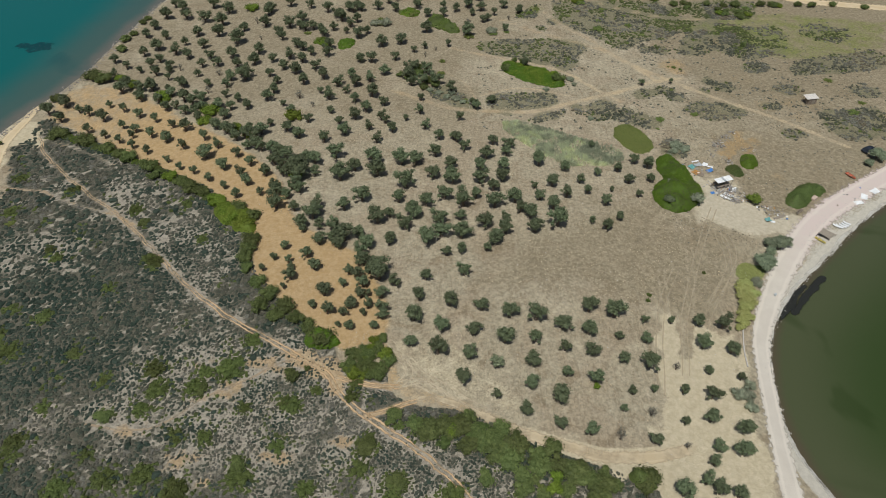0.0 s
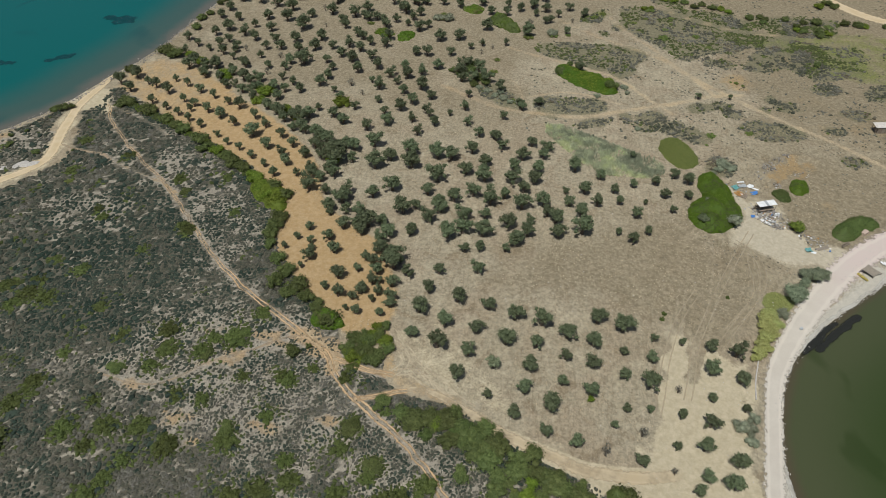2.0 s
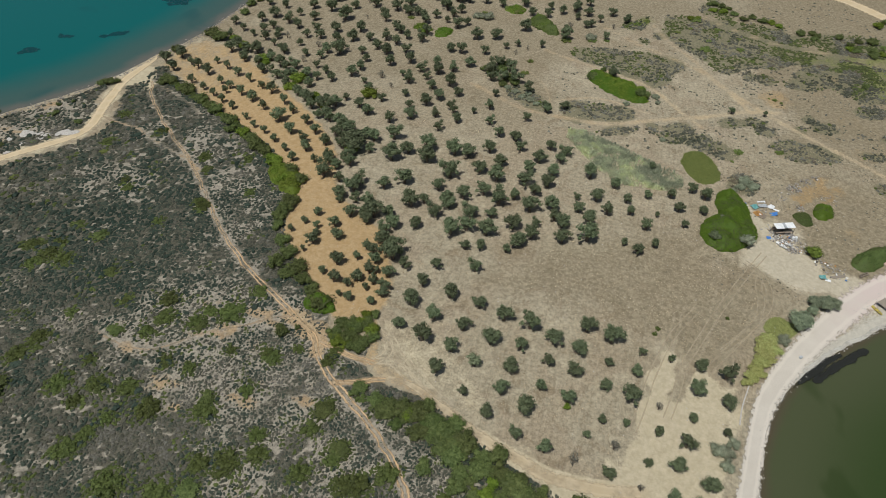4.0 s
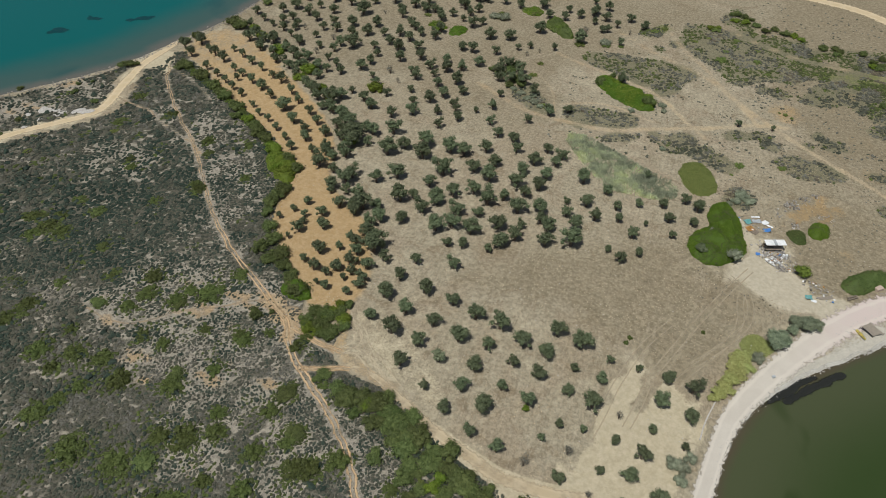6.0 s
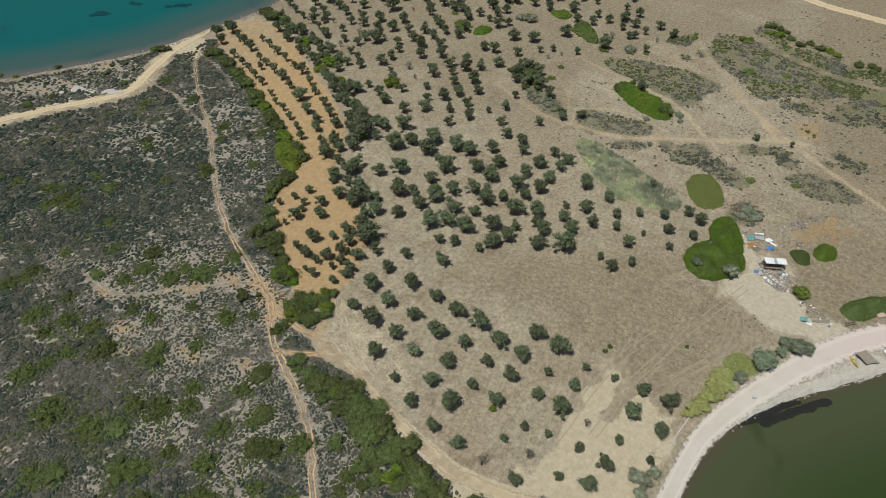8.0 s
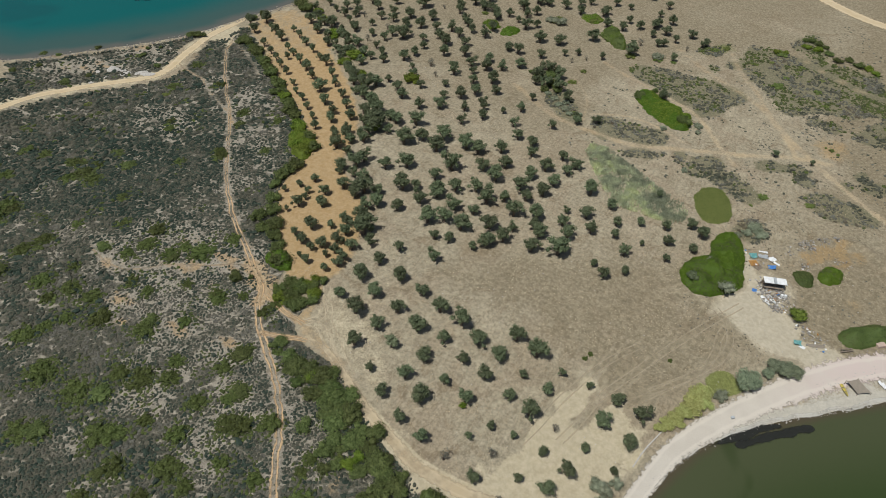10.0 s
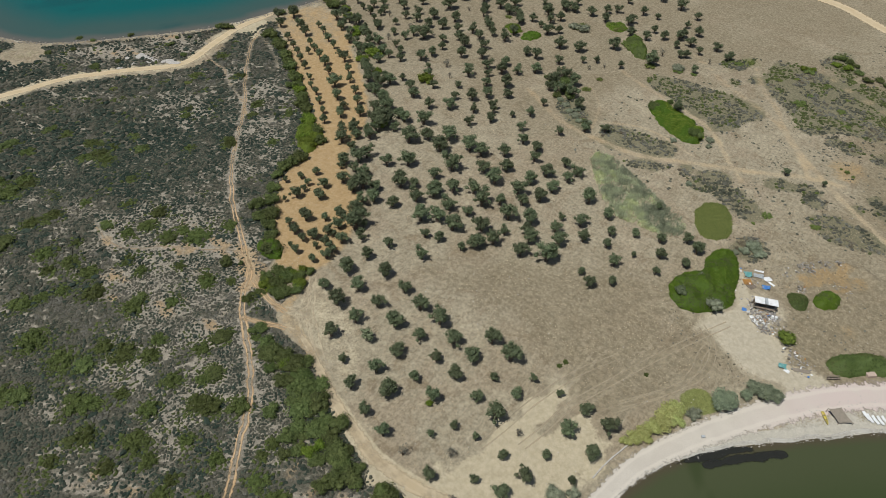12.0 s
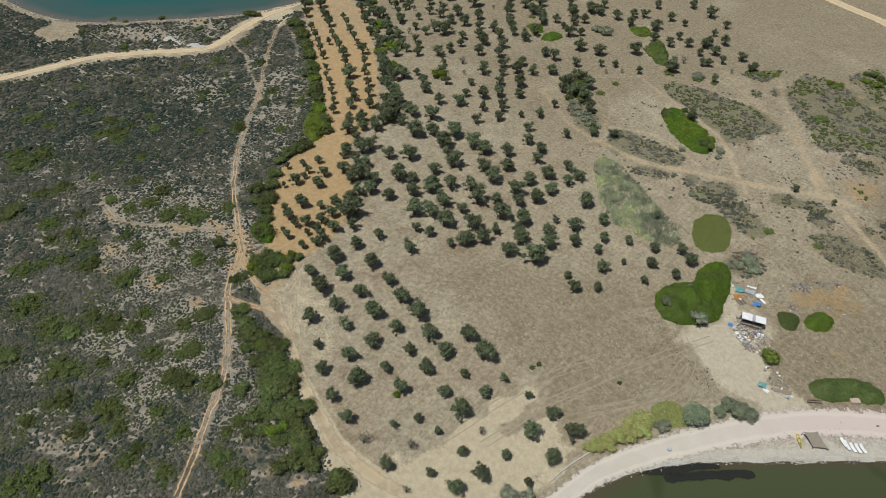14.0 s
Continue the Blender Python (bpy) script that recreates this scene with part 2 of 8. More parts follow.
TUFTS = tint_material("dead_grass", [(0.0, (0.44, 0.37, 0.25)), (0.6, (0.35, 0.28, 0.18)), (1.0, (0.26, 0.2, 0.125))])
BARK = plain("bark", (0.16, 0.13, 0.1), (0.09, 0.07, 0.055), 6, 0.9, 0.1)
SHORE_ROCK = plain("shore_rock", (0.3, 0.27, 0.23), (0.16, 0.145, 0.125), 2.5, 0.85, 0.2, rel=0.4)
STONE = plain("limestone", (0.5, 0.47, 0.42), (0.36, 0.33, 0.29), 2.5, 0.9, 0.15, rel=0.4)
GRAVEL_ROAD = road_material("gravel_road", (0.54, 0.49, 0.41), (0.5, 0.45, 0.375), (0.46, 0.412, 0.338), pink=(0.55, 0.458, 0.405))
DIRT_ROAD = road_material("dirt_road", (0.55, 0.445, 0.29), (0.5, 0.39, 0.235), (0.43, 0.325, 0.195))
TRACK = road_material("dirt_track", (0.52, 0.37, 0.215), (0.48, 0.325, 0.175), (0.4, 0.28, 0.16), 0.95, 0.95)
FOOTPATH = road_material("worn_path", (0.47, 0.37, 0.25), (0.44, 0.33, 0.21), (0.38, 0.29, 0.2), 0.0, 0.6)
FIELD_TRACK = road_material("field_track", (0.51, 0.42, 0.28), (0.49, 0.39, 0.245), (0.44, 0.36, 0.24), 0.0, 0.9)
SHELL_LINE = road_material("shell_line", (0.54, 0.515, 0.45), (0.5, 0.47, 0.4), (0.44, 0.41, 0.34), 0.0, 0.8)
RUT_SOIL = road_material("wheel_rut", (0.5, 0.42, 0.285), (0.46, 0.385, 0.26), (0.42, 0.35, 0.235), 0.0, 0.5)
PALE_RUT = road_material("pale_wheel_rut", (0.58, 0.49, 0.34), (0.54, 0.45, 0.305), (0.48, 0.4, 0.27), 0.0, 0.75)
LAGOON_WATER = water_material("lagoon_water", (0.076, 0.062, 0.038), (0.062, 0.072, 0.034), (0.033, 0.053, 0.016), 2.6, 22.0, (0.02, 0.036, 0.008), 0.045)
SEA_WATER = water_material("sea_water", (0.115, 0.11, 0.09), (0.046, 0.09, 0.076), (0.003, 0.096, 0.088), 7.0, 30.0, (0.006, 0.058, 0.06), 0.03)


def weed_material(name, dark, light, full):
    """Seaweed just under the surface, thinning out towards its edge."""
    n = Nodes(name)
    f = n.noise(1.5, 4, 0.6)
    n.done(n.mix(f, dark, light), 0.5, 0.3)
    both, clear = n.node("MixShader"), n.node("BsdfTransparent")
    edge = n.math("ADD", n.attr("edge").outputs["Fac"], n.math("MULTIPLY", n.math("SUBTRACT", n.noise(1.2, 5, 0.7), 0.5), 0.9))
    n.put(both.inputs[0], n.step(edge, 0.05, 0.6, 0.0, full))
    n.put(both.inputs[1], clear.outputs[0])
    n.put(both.inputs[2], n.bsdf.outputs[0])
    n.put(n.out.inputs[0], both.outputs[0])
    return n.mat


WEED = weed_material("seaweed", (0.014, 0.015, 0.012), (0.03, 0.03, 0.024), 0.92)
SEA_WEED = weed_material("sea_weed_bed", (0.004, 0.03, 0.042), (0.01, 0.055, 0.06), 0.5)
WHITE = plain("white_sheet", (0.78, 0.78, 0.76), (0.66, 0.66, 0.63), 1.5, 0.5, 0.4)
GREY_ROOF = plain("pale_roof_sheet", (0.6, 0.56, 0.5), (0.48, 0.45, 0.4), 1.5, 0.7, 0.2)
GREY_SHEET = plain("grey_sheet", (0.42, 0.44, 0.44), None, 2, 0.5, 0.4)
TIMBER = plain("weathered_timber", (0.26, 0.21, 0.16), (0.17, 0.14, 0.11), 4, 0.85, 0.15)
ORANGE = plain("orange_boards", (0.5, 0.26, 0.07), (0.36, 0.18, 0.06), 3, 0.75, 0.2)
TEAL = plain("teal_tarpaulin", (0.09, 0.27, 0.25), (0.2, 0.36, 0.34), 2, 0.6, 0.3)
BLUE = plain("blue_plastic", (0.05, 0.16, 0.42), (0.08, 0.24, 0.5), 2, 0.5, 0.4)
YELLOW = plain("yellow_plastic", (0.6, 0.5, 0.1), (0.5, 0.42, 0.12), 2, 0.5, 0.4)
NET = plain("brown_shade_cloth", (0.28, 0.24, 0.19), (0.23, 0.2, 0.155), 2, 0.9, 0.1)
RED = plain("red_paint", (0.5, 0.14, 0.07), (0.4, 0.12, 0.07), 2, 0.5, 0.4)
DARK_PAINT = plain("dark_paint", (0.025, 0.03, 0.04), (0.02, 0.022, 0.03), 1, 0.25, 0.5, rel=0.0)
RUBBER = plain("rubber", (0.02, 0.02, 0.02), None, 5, 0.9, 0.2)
GLASS = plain("dark_glass", (0.02, 0.025, 0.03), None, 1, 0.08, 0.6, rel=0.0)
PINK_BLOCK = plain("pinkish_concrete", (0.5, 0.38, 0.3), (0.42, 0.33, 0.27), 3, 0.9, 0.1)
def rubble_material():
    n = Nodes("broken_scrap")
    i = n.island()
    c = n.mix(n.step(i, 0.0, 0.5), (0.13, 0.115, 0.095), (0.3, 0.28, 0.25))
    c = n.mix(n.step(i, 0.86, 0.92), c, (0.58, 0.57, 0.54))
    c = n.mix(n.step(i, 0.96, 0.97), c, (0.35, 0.2, 0.1))
    return n.done(c, 0.8, 0.2)


RUBBLE = rubble_material()
JUNK = plain("mixed_scrap", (0.5, 0.48, 0.45), (0.22, 0.2, 0.17), 1.2, 0.8, 0.2)

# ---- plan of the place: shores, fields, roads (metres) ----
FIELD_a = [(49, 59.5, 1.3), (55.1, 61.9, 1.94), (50.9, 62.4, 1.43), (39.4, 63.6, 1.4), (27.7, 65, 1.47), (22.2, 66.3, 1.4), (56.9, 66.5, 1.89), (46.1, 68, 0.95), (51.2, 68.7, 1.77), (16.2, 69, 1.56), (34.7, 70.2, 0.84), (23, 72.2, 2.2), (10.8, 72.7, 1.15), (52.8, 73.8, 1.7), (37.3, 74.1, 0.95), (17.7, 74.8, 1.7), (41.7, 74.8, 0.84), (47.6, 74.9, 1.1), (4.3, 76.2, 1.91), (30.5, 76.6, 1.64)]
FIELD_b = [(25, 77.9, 1.34), (60, 78.2, 0.99), (54, 79.7, 1.12), (18.6, 80.5, 1.85), (42.1, 80.9, 2.14), (37.1, 82, 1.42), (5.9, 82.1, 1.82), (-0.6, 83.2, 2.24), (31.1, 83.4, 1.8), (25.5, 84.4, 1.49), (60.3, 85.1, 1.84), (-6.1, 85.3, 1.53), (13.2, 86.3, 2.29), (54.7, 86.3, 1.89), (19.5, 86.6, 1.66), (43, 87.1, 1.43), (37.2, 87.7, 1.12), (6.9, 88.3, 1.86), (31.2, 89, 2.18), (0.2, 89.4, 2.03), (25.7, 90.2, 2.12)]
FIELD_c = [(60.4, 91.6, 2), (-5.9, 92.1, 2.22), (55.4, 92.3, 1.61), (43.6, 92.5, 0.9), (20.3, 92.6, 2.29), (49.5, 92.6, 0.88), (14.6, 93.3, 2.1), (37.3, 94, 2.42), (32, 95.2, 2), (8.8, 95.3, 1.77), (1.9, 96.4, 2.08), (5.3, 105.9, 1.6), (40.9, 122, 1.52), (37.5, 124.4, 1.03), (44.7, 125.6, 1.14), (42.3, 131.5, 1.7), (51.4, 134.7, 1.03), (44.8, 137.1, 0.79), (50.1, 140.7, 1.58), (56.1, 141.4, 1.43), (56.5, 147.3, 1.85)]
BARE_a = [(45.1, 62.8, 0.88), (33, 64.2, 1.23), (39.9, 69.4, 1.23), (47.5, 80.5, 1.05), (-40.4, 180.6, 0.88), (-45.3, 185.8, 1.62), (-121.2, 189.2, 0.74), (-76.8, 192.4, 1.29), (-76.3, 204.8, 1.35), (-91.9, 211.3, 1.19), (-5.9, 213.8, 0.79), (-2.3, 218, 0.8), (-67, 230.9, 0.84), (10, 238.8, 1.28), (25.2, 243.7, 0.86), (-71.8, 246.2, 1.09)]
MID_a = [(-4.9, 98.3, 1.73), (-3.5, 104.3, 1.36), (-14.1, 104.5, 2.94), (-18.5, 109.5, 2.02), (1.3, 112.5, 1.24), (4.7, 113.5, 1.37), (10.8, 114, 1.08), (-24.5, 115.1, 1.94), (-17.5, 115.1, 2.05), (-29.2, 116.4, 1.82), (-12.4, 116.8, 1.74), (-3.5, 116.9, 2.41), (13, 117.4, 2.3), (-23.5, 117.8, 2.7), (4.9, 118.9, 2.51), (-20.2, 119.2, 1.65), (-0.1, 119.2, 2.27), (15.7, 120.6, 2.04), (23, 121.1, 2.13), (-8.9, 122, 2.05), (-34.7, 122.7, 1.88), (10.8, 123, 2.23), (28.9, 123.5, 2.78)]
MID_b = [(-15.9, 124.4, 2.41), (-0.4, 124.5, 2.16), (16.1, 125.1, 1.24), (4.8, 125.7, 1.57), (-32.2, 126.2, 2.52), (-13.1, 126.5, 1.5), (-6.6, 126.6, 2.07), (22.4, 126.8, 2.32), (-7.5, 128.4, 1.94), (20.1, 128.8, 1.66), (-31.8, 129, 1.91), (-24.9, 129.5, 1.72), (28.6, 129.8, 2.03), (-42.4, 130.4, 2.46), (13.6, 130.6, 2.41), (5.5, 131, 2.47), (-3.9, 131.2, 2.08), (-11, 132.7, 1.83), (19, 132.7, 2.25), (-20.5, 133.3, 2.5), (25.5, 133.8, 1.66), (0.7, 134.1, 2.08), (9, 134.3, 1.6)]
MID_c = [(32.6, 134.8, 1.63), (-43, 135.7, 1.83), (38.3, 136.1, 1.21), (-37.5, 136.8, 1.98), (13.6, 137.6, 1.74), (24.7, 138.6, 0.99), (-9.5, 139.1, 2.79), (29.5, 139.5, 1.95), (37, 140.8, 1.37), (2.9, 140.9, 2.41), (10.2, 140.9, 2.37), (16.4, 141.9, 2.04), (-27.4, 142.4, 2.78), (-2.2, 143.5, 2), (42.1, 144.1, 1.23), (-17.6, 144.2, 2.73), (-38.6, 144.3, 3.72), (48, 145.8, 1.35), (33.6, 146.3, 1.55), (10.5, 146.8, 2.11), (-23.9, 146.9, 2.14), (17.1, 147.3, 1.93), (2.4, 147.8, 2.01)]
MID_d = [(26.9, 149.1, 2.18), (-7.2, 149.7, 2.39), (53.4, 149.7, 1.35), (-11.2, 149.8, 2.57), (-35.3, 150.1, 2.22), (-19, 150.3, 2.63), (12.4, 152.3, 2.13), (-29.9, 152.6, 2.54), (-1.8, 153.4, 1.9), (18.1, 153.8, 1.66), (6.3, 156.2, 1.57), (42.7, 157.3, 1), (19.2, 157.6, 1.83), (14.6, 159.2, 1.55), (-18.8, 160.2, 1.52), (4.3, 160.9, 1.76), (-0.8, 162, 1.62), (-14.7, 166.2, 1.7), (-21.6, 167.1, 1.39), (-4.9, 167.4, 1.5), (-16.9, 170.7, 1.21), (5.3, 172.4, 1.32), (10.6, 178.7, 1.49), (-6.6, 184, 1.23)]
ROWS_a = [(-40.4, 134.4, 1.48), (-53.6, 134.8, 1.19), (-47.6, 135.7, 1.01), (-44, 137.4, 1.51), (-57.8, 138.6, 1.04), (-52.1, 140.3, 1.55), (-62.7, 142, 1.07), (-54.4, 144.2, 1.4), (-47.9, 144.4, 1.56), (-67.9, 145.9, 1.09), (-60.1, 147.4, 1.79), (-72.8, 148.7, 0.93), (-53, 148.9, 1.42), (-77.6, 152.9, 0.95), (-66.6, 153.3, 2.4), (-57.6, 153.3, 1.27), (-64.4, 158.1, 1.3), (-85.7, 158.6, 1.18), (-75.1, 159.3, 1.34), (-91.2, 162, 1.2)]
ROWS_b = [(-69.8, 163.2, 1.34), (-81.5, 164.1, 1.77), (-96.7, 165.7, 1.23), (-87.2, 167.3, 1.41), (-93.4, 168, 1.02), (-102.6, 169.4, 1.25), (-77.3, 169.5, 1.78), (-93.6, 171.1, 1.44), (-82.3, 172.1, 1.21), (-109.6, 173.3, 1.29), (-98.6, 174.2, 1.26), (-89, 176.4, 1.24), (-107.2, 180, 1.95), (-95.5, 180.4, 1.48), (-121.4, 180.7, 1.78), (-113.7, 184.2, 1.77), (-102.4, 184.7, 1.3), (-127, 184.8, 2.04), (-117.8, 186.3, 1.12), (-108.5, 188.5, 1.11), (-123.8, 190.2, 2.28)]
HEDGE_a = [(-46.5, 149.4, 1.75), (-37.8, 150.8, 1.72), (-43.6, 152.1, 2.1), (-47.6, 155.5, 2.14), (-53.3, 157.4, 1.81), (-57.3, 162.8, 1.67), (-62, 164.9, 1.7), (-53.1, 165.1, 2.03), (-67.8, 169.3, 1.74), (-66.5, 174.9, 1.76), (-80.5, 179.8, 1.63), (-75.3, 181, 1.82), (-70.1, 181.5, 1.8), (-87.8, 183.2, 1.67), (-79.8, 185.5, 1.86), (-77.2, 187.3, 1.86), (-92.3, 189, 1.71), (-98.8, 190.8, 1.52), (-89, 192.7, 1.71), (-97.4, 197.7, 1.98), (-108, 198, 2.26), (-107.6, 202.3, 2.27)]
CLEARING_a = [(-19.2, 89.3, 1.21), (-14, 89.6, 1.06), (-21.7, 90, 0.82), (-12.4, 92.5, 1.47), (-21, 93.2, 1.23), (-16.7, 93.3, 0.95), (-24.3, 93.8, 1.53), (-27.9, 95.5, 1.13), (-19.5, 95.5, 1.65), (-17.7, 98.6, 1.52), (-13.2, 98.6, 1.78), (-25.9, 99.3, 1.99), (-35.3, 101.2, 0.73), (-17.5, 101.9, 1.68), (-22, 102.1, 1.14), (-34.2, 104.3, 1.77), (-19.1, 104.9, 1.71), (-21.1, 106.1, 1.29), (-41.1, 107.1, 0.91), (-34.5, 107.4, 1.05), (-29.2, 107.5, 1.77), (-35.5, 109.6, 1.06), (-39.2, 110.8, 1.07), (-31.6, 111.7, 1.65), (-37.2, 114.6, 1.39)]
UPPER_a = [(-34.1, 160.8, 1.63), (-59.8, 161.8, 1.64), (3.4, 162, 1.31), (-41.9, 163.2, 1.98), (-28.7, 164.6, 1.99), (-63.8, 166, 2), (-45.7, 166.3, 1.84), (-57.2, 167.3, 1.34), (-51.4, 169.4, 1.18), (-30.8, 169.9, 1.35), (-40.4, 171.5, 1.36), (-10.9, 172.3, 1.02), (-18.3, 172.4, 1.36), (-26.2, 173.1, 1.88), (-74.8, 174.6, 1.38), (-6.8, 176.2, 1.38), (-34.2, 176.7, 1.21), (-46.4, 176.8, 1.39), (-23.5, 177.3, 1.74), (-60.4, 179.5, 1.58), (-66, 179.8, 1.41), (-49.7, 180.9, 1.06), (-18, 181.3, 1.59), (15.5, 182.1, 1.41)]
UPPER_b = [(-27.4, 183.1, 1.6), (-55.2, 184.3, 1.96), (-35.8, 184.9, 1.96), (-64.9, 184.9, 1.43), (-22.3, 186.6, 2.15), (-83.4, 188.3, 2.19), (-69.8, 188.4, 1.27), (-39, 188.8, 1.09), (-30.8, 188.8, 1.27), (-54.1, 189, 1.63), (-99.8, 193.1, 1.68), (-28, 193.1, 2.02), (-33.9, 193.2, 1.84), (-45.3, 194.4, 1.85), (-54.1, 195.2, 1.3), (-71.2, 195.4, 1.49), (-91.2, 196, 1.13), (-23.7, 196.1, 1.67), (-77.8, 197, 1.48), (-86.6, 197.9, 1.51), (-39.2, 198.1, 1.87), (-30.1, 198.8, 1.69), (-65.8, 199.8, 3.02), (-70.8, 200, 1.7)]
UPPER_c = [(-88, 200.1, 1.71), (-57.6, 200.2, 1.51), (-98.3, 200.5, 1.72), (-19.3, 200.7, 1.88), (-49.1, 201.7, 2.08), (-9.4, 203.7, 1.52), (-93.9, 204.5, 1.16), (-43.1, 204.8, 1.91), (-53.7, 204.9, 1.91), (-83.6, 205.3, 1.35), (28.3, 206.2, 1.73), (-99.8, 208.9, 1.77), (-114.6, 209.1, 1.58), (-70.8, 209.4, 1.95), (-24.2, 209.6, 1.94), (-48.1, 209.8, 1.94), (-28.3, 210, 1.94), (-65, 210.4, 2.15), (-95.6, 210.5, 1.58), (-58.6, 211.2, 1.76), (-16.1, 211.2, 1.56), (-78.4, 211.8, 1.97), (-84.1, 212.1, 1.58), (-52.8, 212.3, 1.96)]
UPPER_d = [(-106.7, 212.4, 1.39), (-96.1, 213.2, 1.59), (-40, 214.3, 1.97), (-46, 215.2, 1.58), (-103.7, 215.7, 1.81), (-112.9, 216.1, 1.41), (-9.9, 217.1, 1.19), (-74.3, 217.5, 2.41), (-82.6, 218.4, 1.81), (-65.2, 218.7, 2.21), (-49.4, 218.7, 1.88), (-101.9, 219.7, 1.83), (-6.2, 220.1, 1.2), (-91.4, 220.2, 2.03), (-118.6, 220.4, 1.84), (-40.1, 220.4, 1.81), (-51.9, 221, 1.81), (2.1, 221.4, 1.21), (-21.5, 221.6, 2.42), (-14.8, 223.8, 2.44), (-97.6, 224.7, 2.27), (-109.7, 225.6, 1.87), (-88, 228.2, 2.08), (-58.6, 228.4, 1.74)]
UPPER_e = [(-30.5, 228.5, 2.27), (-75.5, 229.3, 3.33), (-43.4, 230, 1.86), (-105.9, 230.3, 2.74), (-60.2, 232.2, 1.88), (-27.7, 232.2, 1.46), (-35.4, 232.3, 1.25), (-96.1, 232.4, 1.48), (-44.7, 232.6, 1.71), (-5.8, 233, 2.3), (-40.5, 234.8, 1.68), (-51.1, 235.1, 2.1), (-48, 235.8, 1.9), (-84.6, 237.2, 2.56), (-53.3, 237.3, 1.76), (-34.4, 237.8, 1.7), (-57.6, 239.1, 2.56), (-106.1, 239.6, 1.73), (-93.4, 239.7, 2.37), (-75.5, 240.2, 1.93), (-114.2, 241.2, 1.96), (15.4, 241.6, 1.5), (-32.4, 242.1, 1.72), (-67.6, 242.5, 2.38)]
UPPER_f = [(17.2, 242.6, 1.5), (-38.3, 243.2, 2.37), (-53.5, 243.3, 2.37), (-40.4, 245.8, 1.75), (0.4, 246.9, 1.74), (-5.7, 247, 1.96), (20, 247.7, 1.31), (-86, 247.9, 2.65), (11.4, 247.9, 1.39), (-113.4, 248.7, 2.22), (29.3, 249.2, 1.31), (30.1, 250.6, 1.54), (-44.7, 251.1, 1.98), (-35, 251.1, 1.75), (5.3, 251.6, 1.76), (-18.3, 251.8, 1.99), (15.2, 252, 1.99), (-31.6, 252.2, 1.74), (-94.1, 252.5, 2.91), (-36.7, 252.6, 1.99), (-68.7, 253.5, 2.23), (-25.1, 253.5, 2), (-33.3, 253.6, 1.77), (0.4, 254.3, 1.33)]
UPPER_g = [(-10, 254.4, 1.78), (24.2, 254.6, 1.78), (10, 254.8, 2), (-68.1, 256.1, 2.47), (-52.1, 256.1, 1.79), (-9.8, 256.8, 1.69), (10.5, 257.2, 1.83), (-103.2, 257.4, 2.5), (-111.4, 258.2, 2.74), (-86, 258.9, 2.73), (-34.1, 259.2, 1.55), (-21.4, 259.3, 1.74), (-60.8, 260, 2.27), (14.7, 261.8, 1.83), (-18.2, 262.3, 1.74), (8.6, 266, 1.25), (-3.4, 266.3, 1.28), (-107.4, 266.5, 2.33), (-94.4, 266.7, 2.8), (-9.3, 266.8, 1.73), (-111.3, 269.4, 1.88), (-18.6, 273.5, 1.56), (9.2, 275.1, 1.49), (0.6, 280.5, 2.4), (-8.1, 283.6, 1.79)]
LONE_a = [(64.9, 193.2, 1.21), (74.6, 194.1, 0.89)]
BIGSOUTH_a = [(46.3, 50.1, 2.26), (41.1, 50.5, 2.07), (51.5, 53.6, 1.55), (41.8, 53.7, 2.12), (48.3, 54.1, 1.74), (46.6, 55.9, 1.47)]
HEDGE_LENTISK_a = [(-27.9, 89.8, 1.67), (-30.8, 91.8, 1.83), (-35.4, 92.7, 1.72), (-33.6, 95.4, 2.01), (-39.2, 95.5, 2.05), (-37.9, 99.1, 1.92), (-41.1, 102.9, 1.66), (-44.9, 107.4, 1.54), (-46.3, 111, 1.88), (-45.9, 114.1, 2.05), (-45.7, 117, 2.07), (-47.7, 126.4, 1.98), (-52, 129.9, 2.02), (-63.3, 136.8, 1.94), (-66.2, 137.9, 2.1), (-68, 140.4, 1.8)]
HEDGE_LENTISK_b = [(-70.5, 141.9, 1.83), (-79.3, 145.7, 1.87), (-82.1, 150.4, 2.29), (-90.2, 156.1, 2.37), (-94.6, 159, 1.81), (-99, 162.1, 2.25), (-108, 167.5, 2.75), (-118.5, 172.7, 2.62), (-130, 189.2, 1.67), (-128.9, 194.6, 1.7), (-117.6, 207.1, 2.75), (-122.3, 209.1, 2.77), (-120, 230.2, 1.9), (-121.6, 238.8, 1.95), (-120, 243.6, 1.54), (-120, 254.1, 1.36), (-119.1, 257.7, 1.37)]
BRIGHT_LENTISK_a = [(-49.2, 123.3, 2.62), (-52.7, 125.9, 2.56), (-54.1, 128, 2.35), (-55.3, 129.9, 1.86), (-57.8, 131.7, 2.04), (-58.6, 133.4, 2.24), (-39.7, 144.9, 2.39), (-74.5, 145, 2.04), (-57.2, 164, 1.49), (-61.4, 168.3, 1.71), (-45.1, 173.4, 2.58), (-72.7, 173.6, 2.18), (-71.8, 178.9, 3.17), (-90.4, 189.5, 1.71), (-91.7, 192.4, 2.61), (-104.7, 201.8, 2.31), (-112, 207.9, 1.97), (-77, 261, 2.75)]
JUNCTION_LENTISK_a = [(-16, 73.7, 1.14), (-29.3, 77.1, 1.87), (-26.5, 78.9, 0.8), (-25.1, 86.7, 3.27)]
LONG_LENTISK_a = [(-11.9, 77.9, 1.65), (-15.7, 78.8, 2.19), (-10.3, 80.6, 1.92), (-14.9, 81.8, 2.34), (-12.7, 84.1, 2.21), (-12, 86.6, 1.57)]
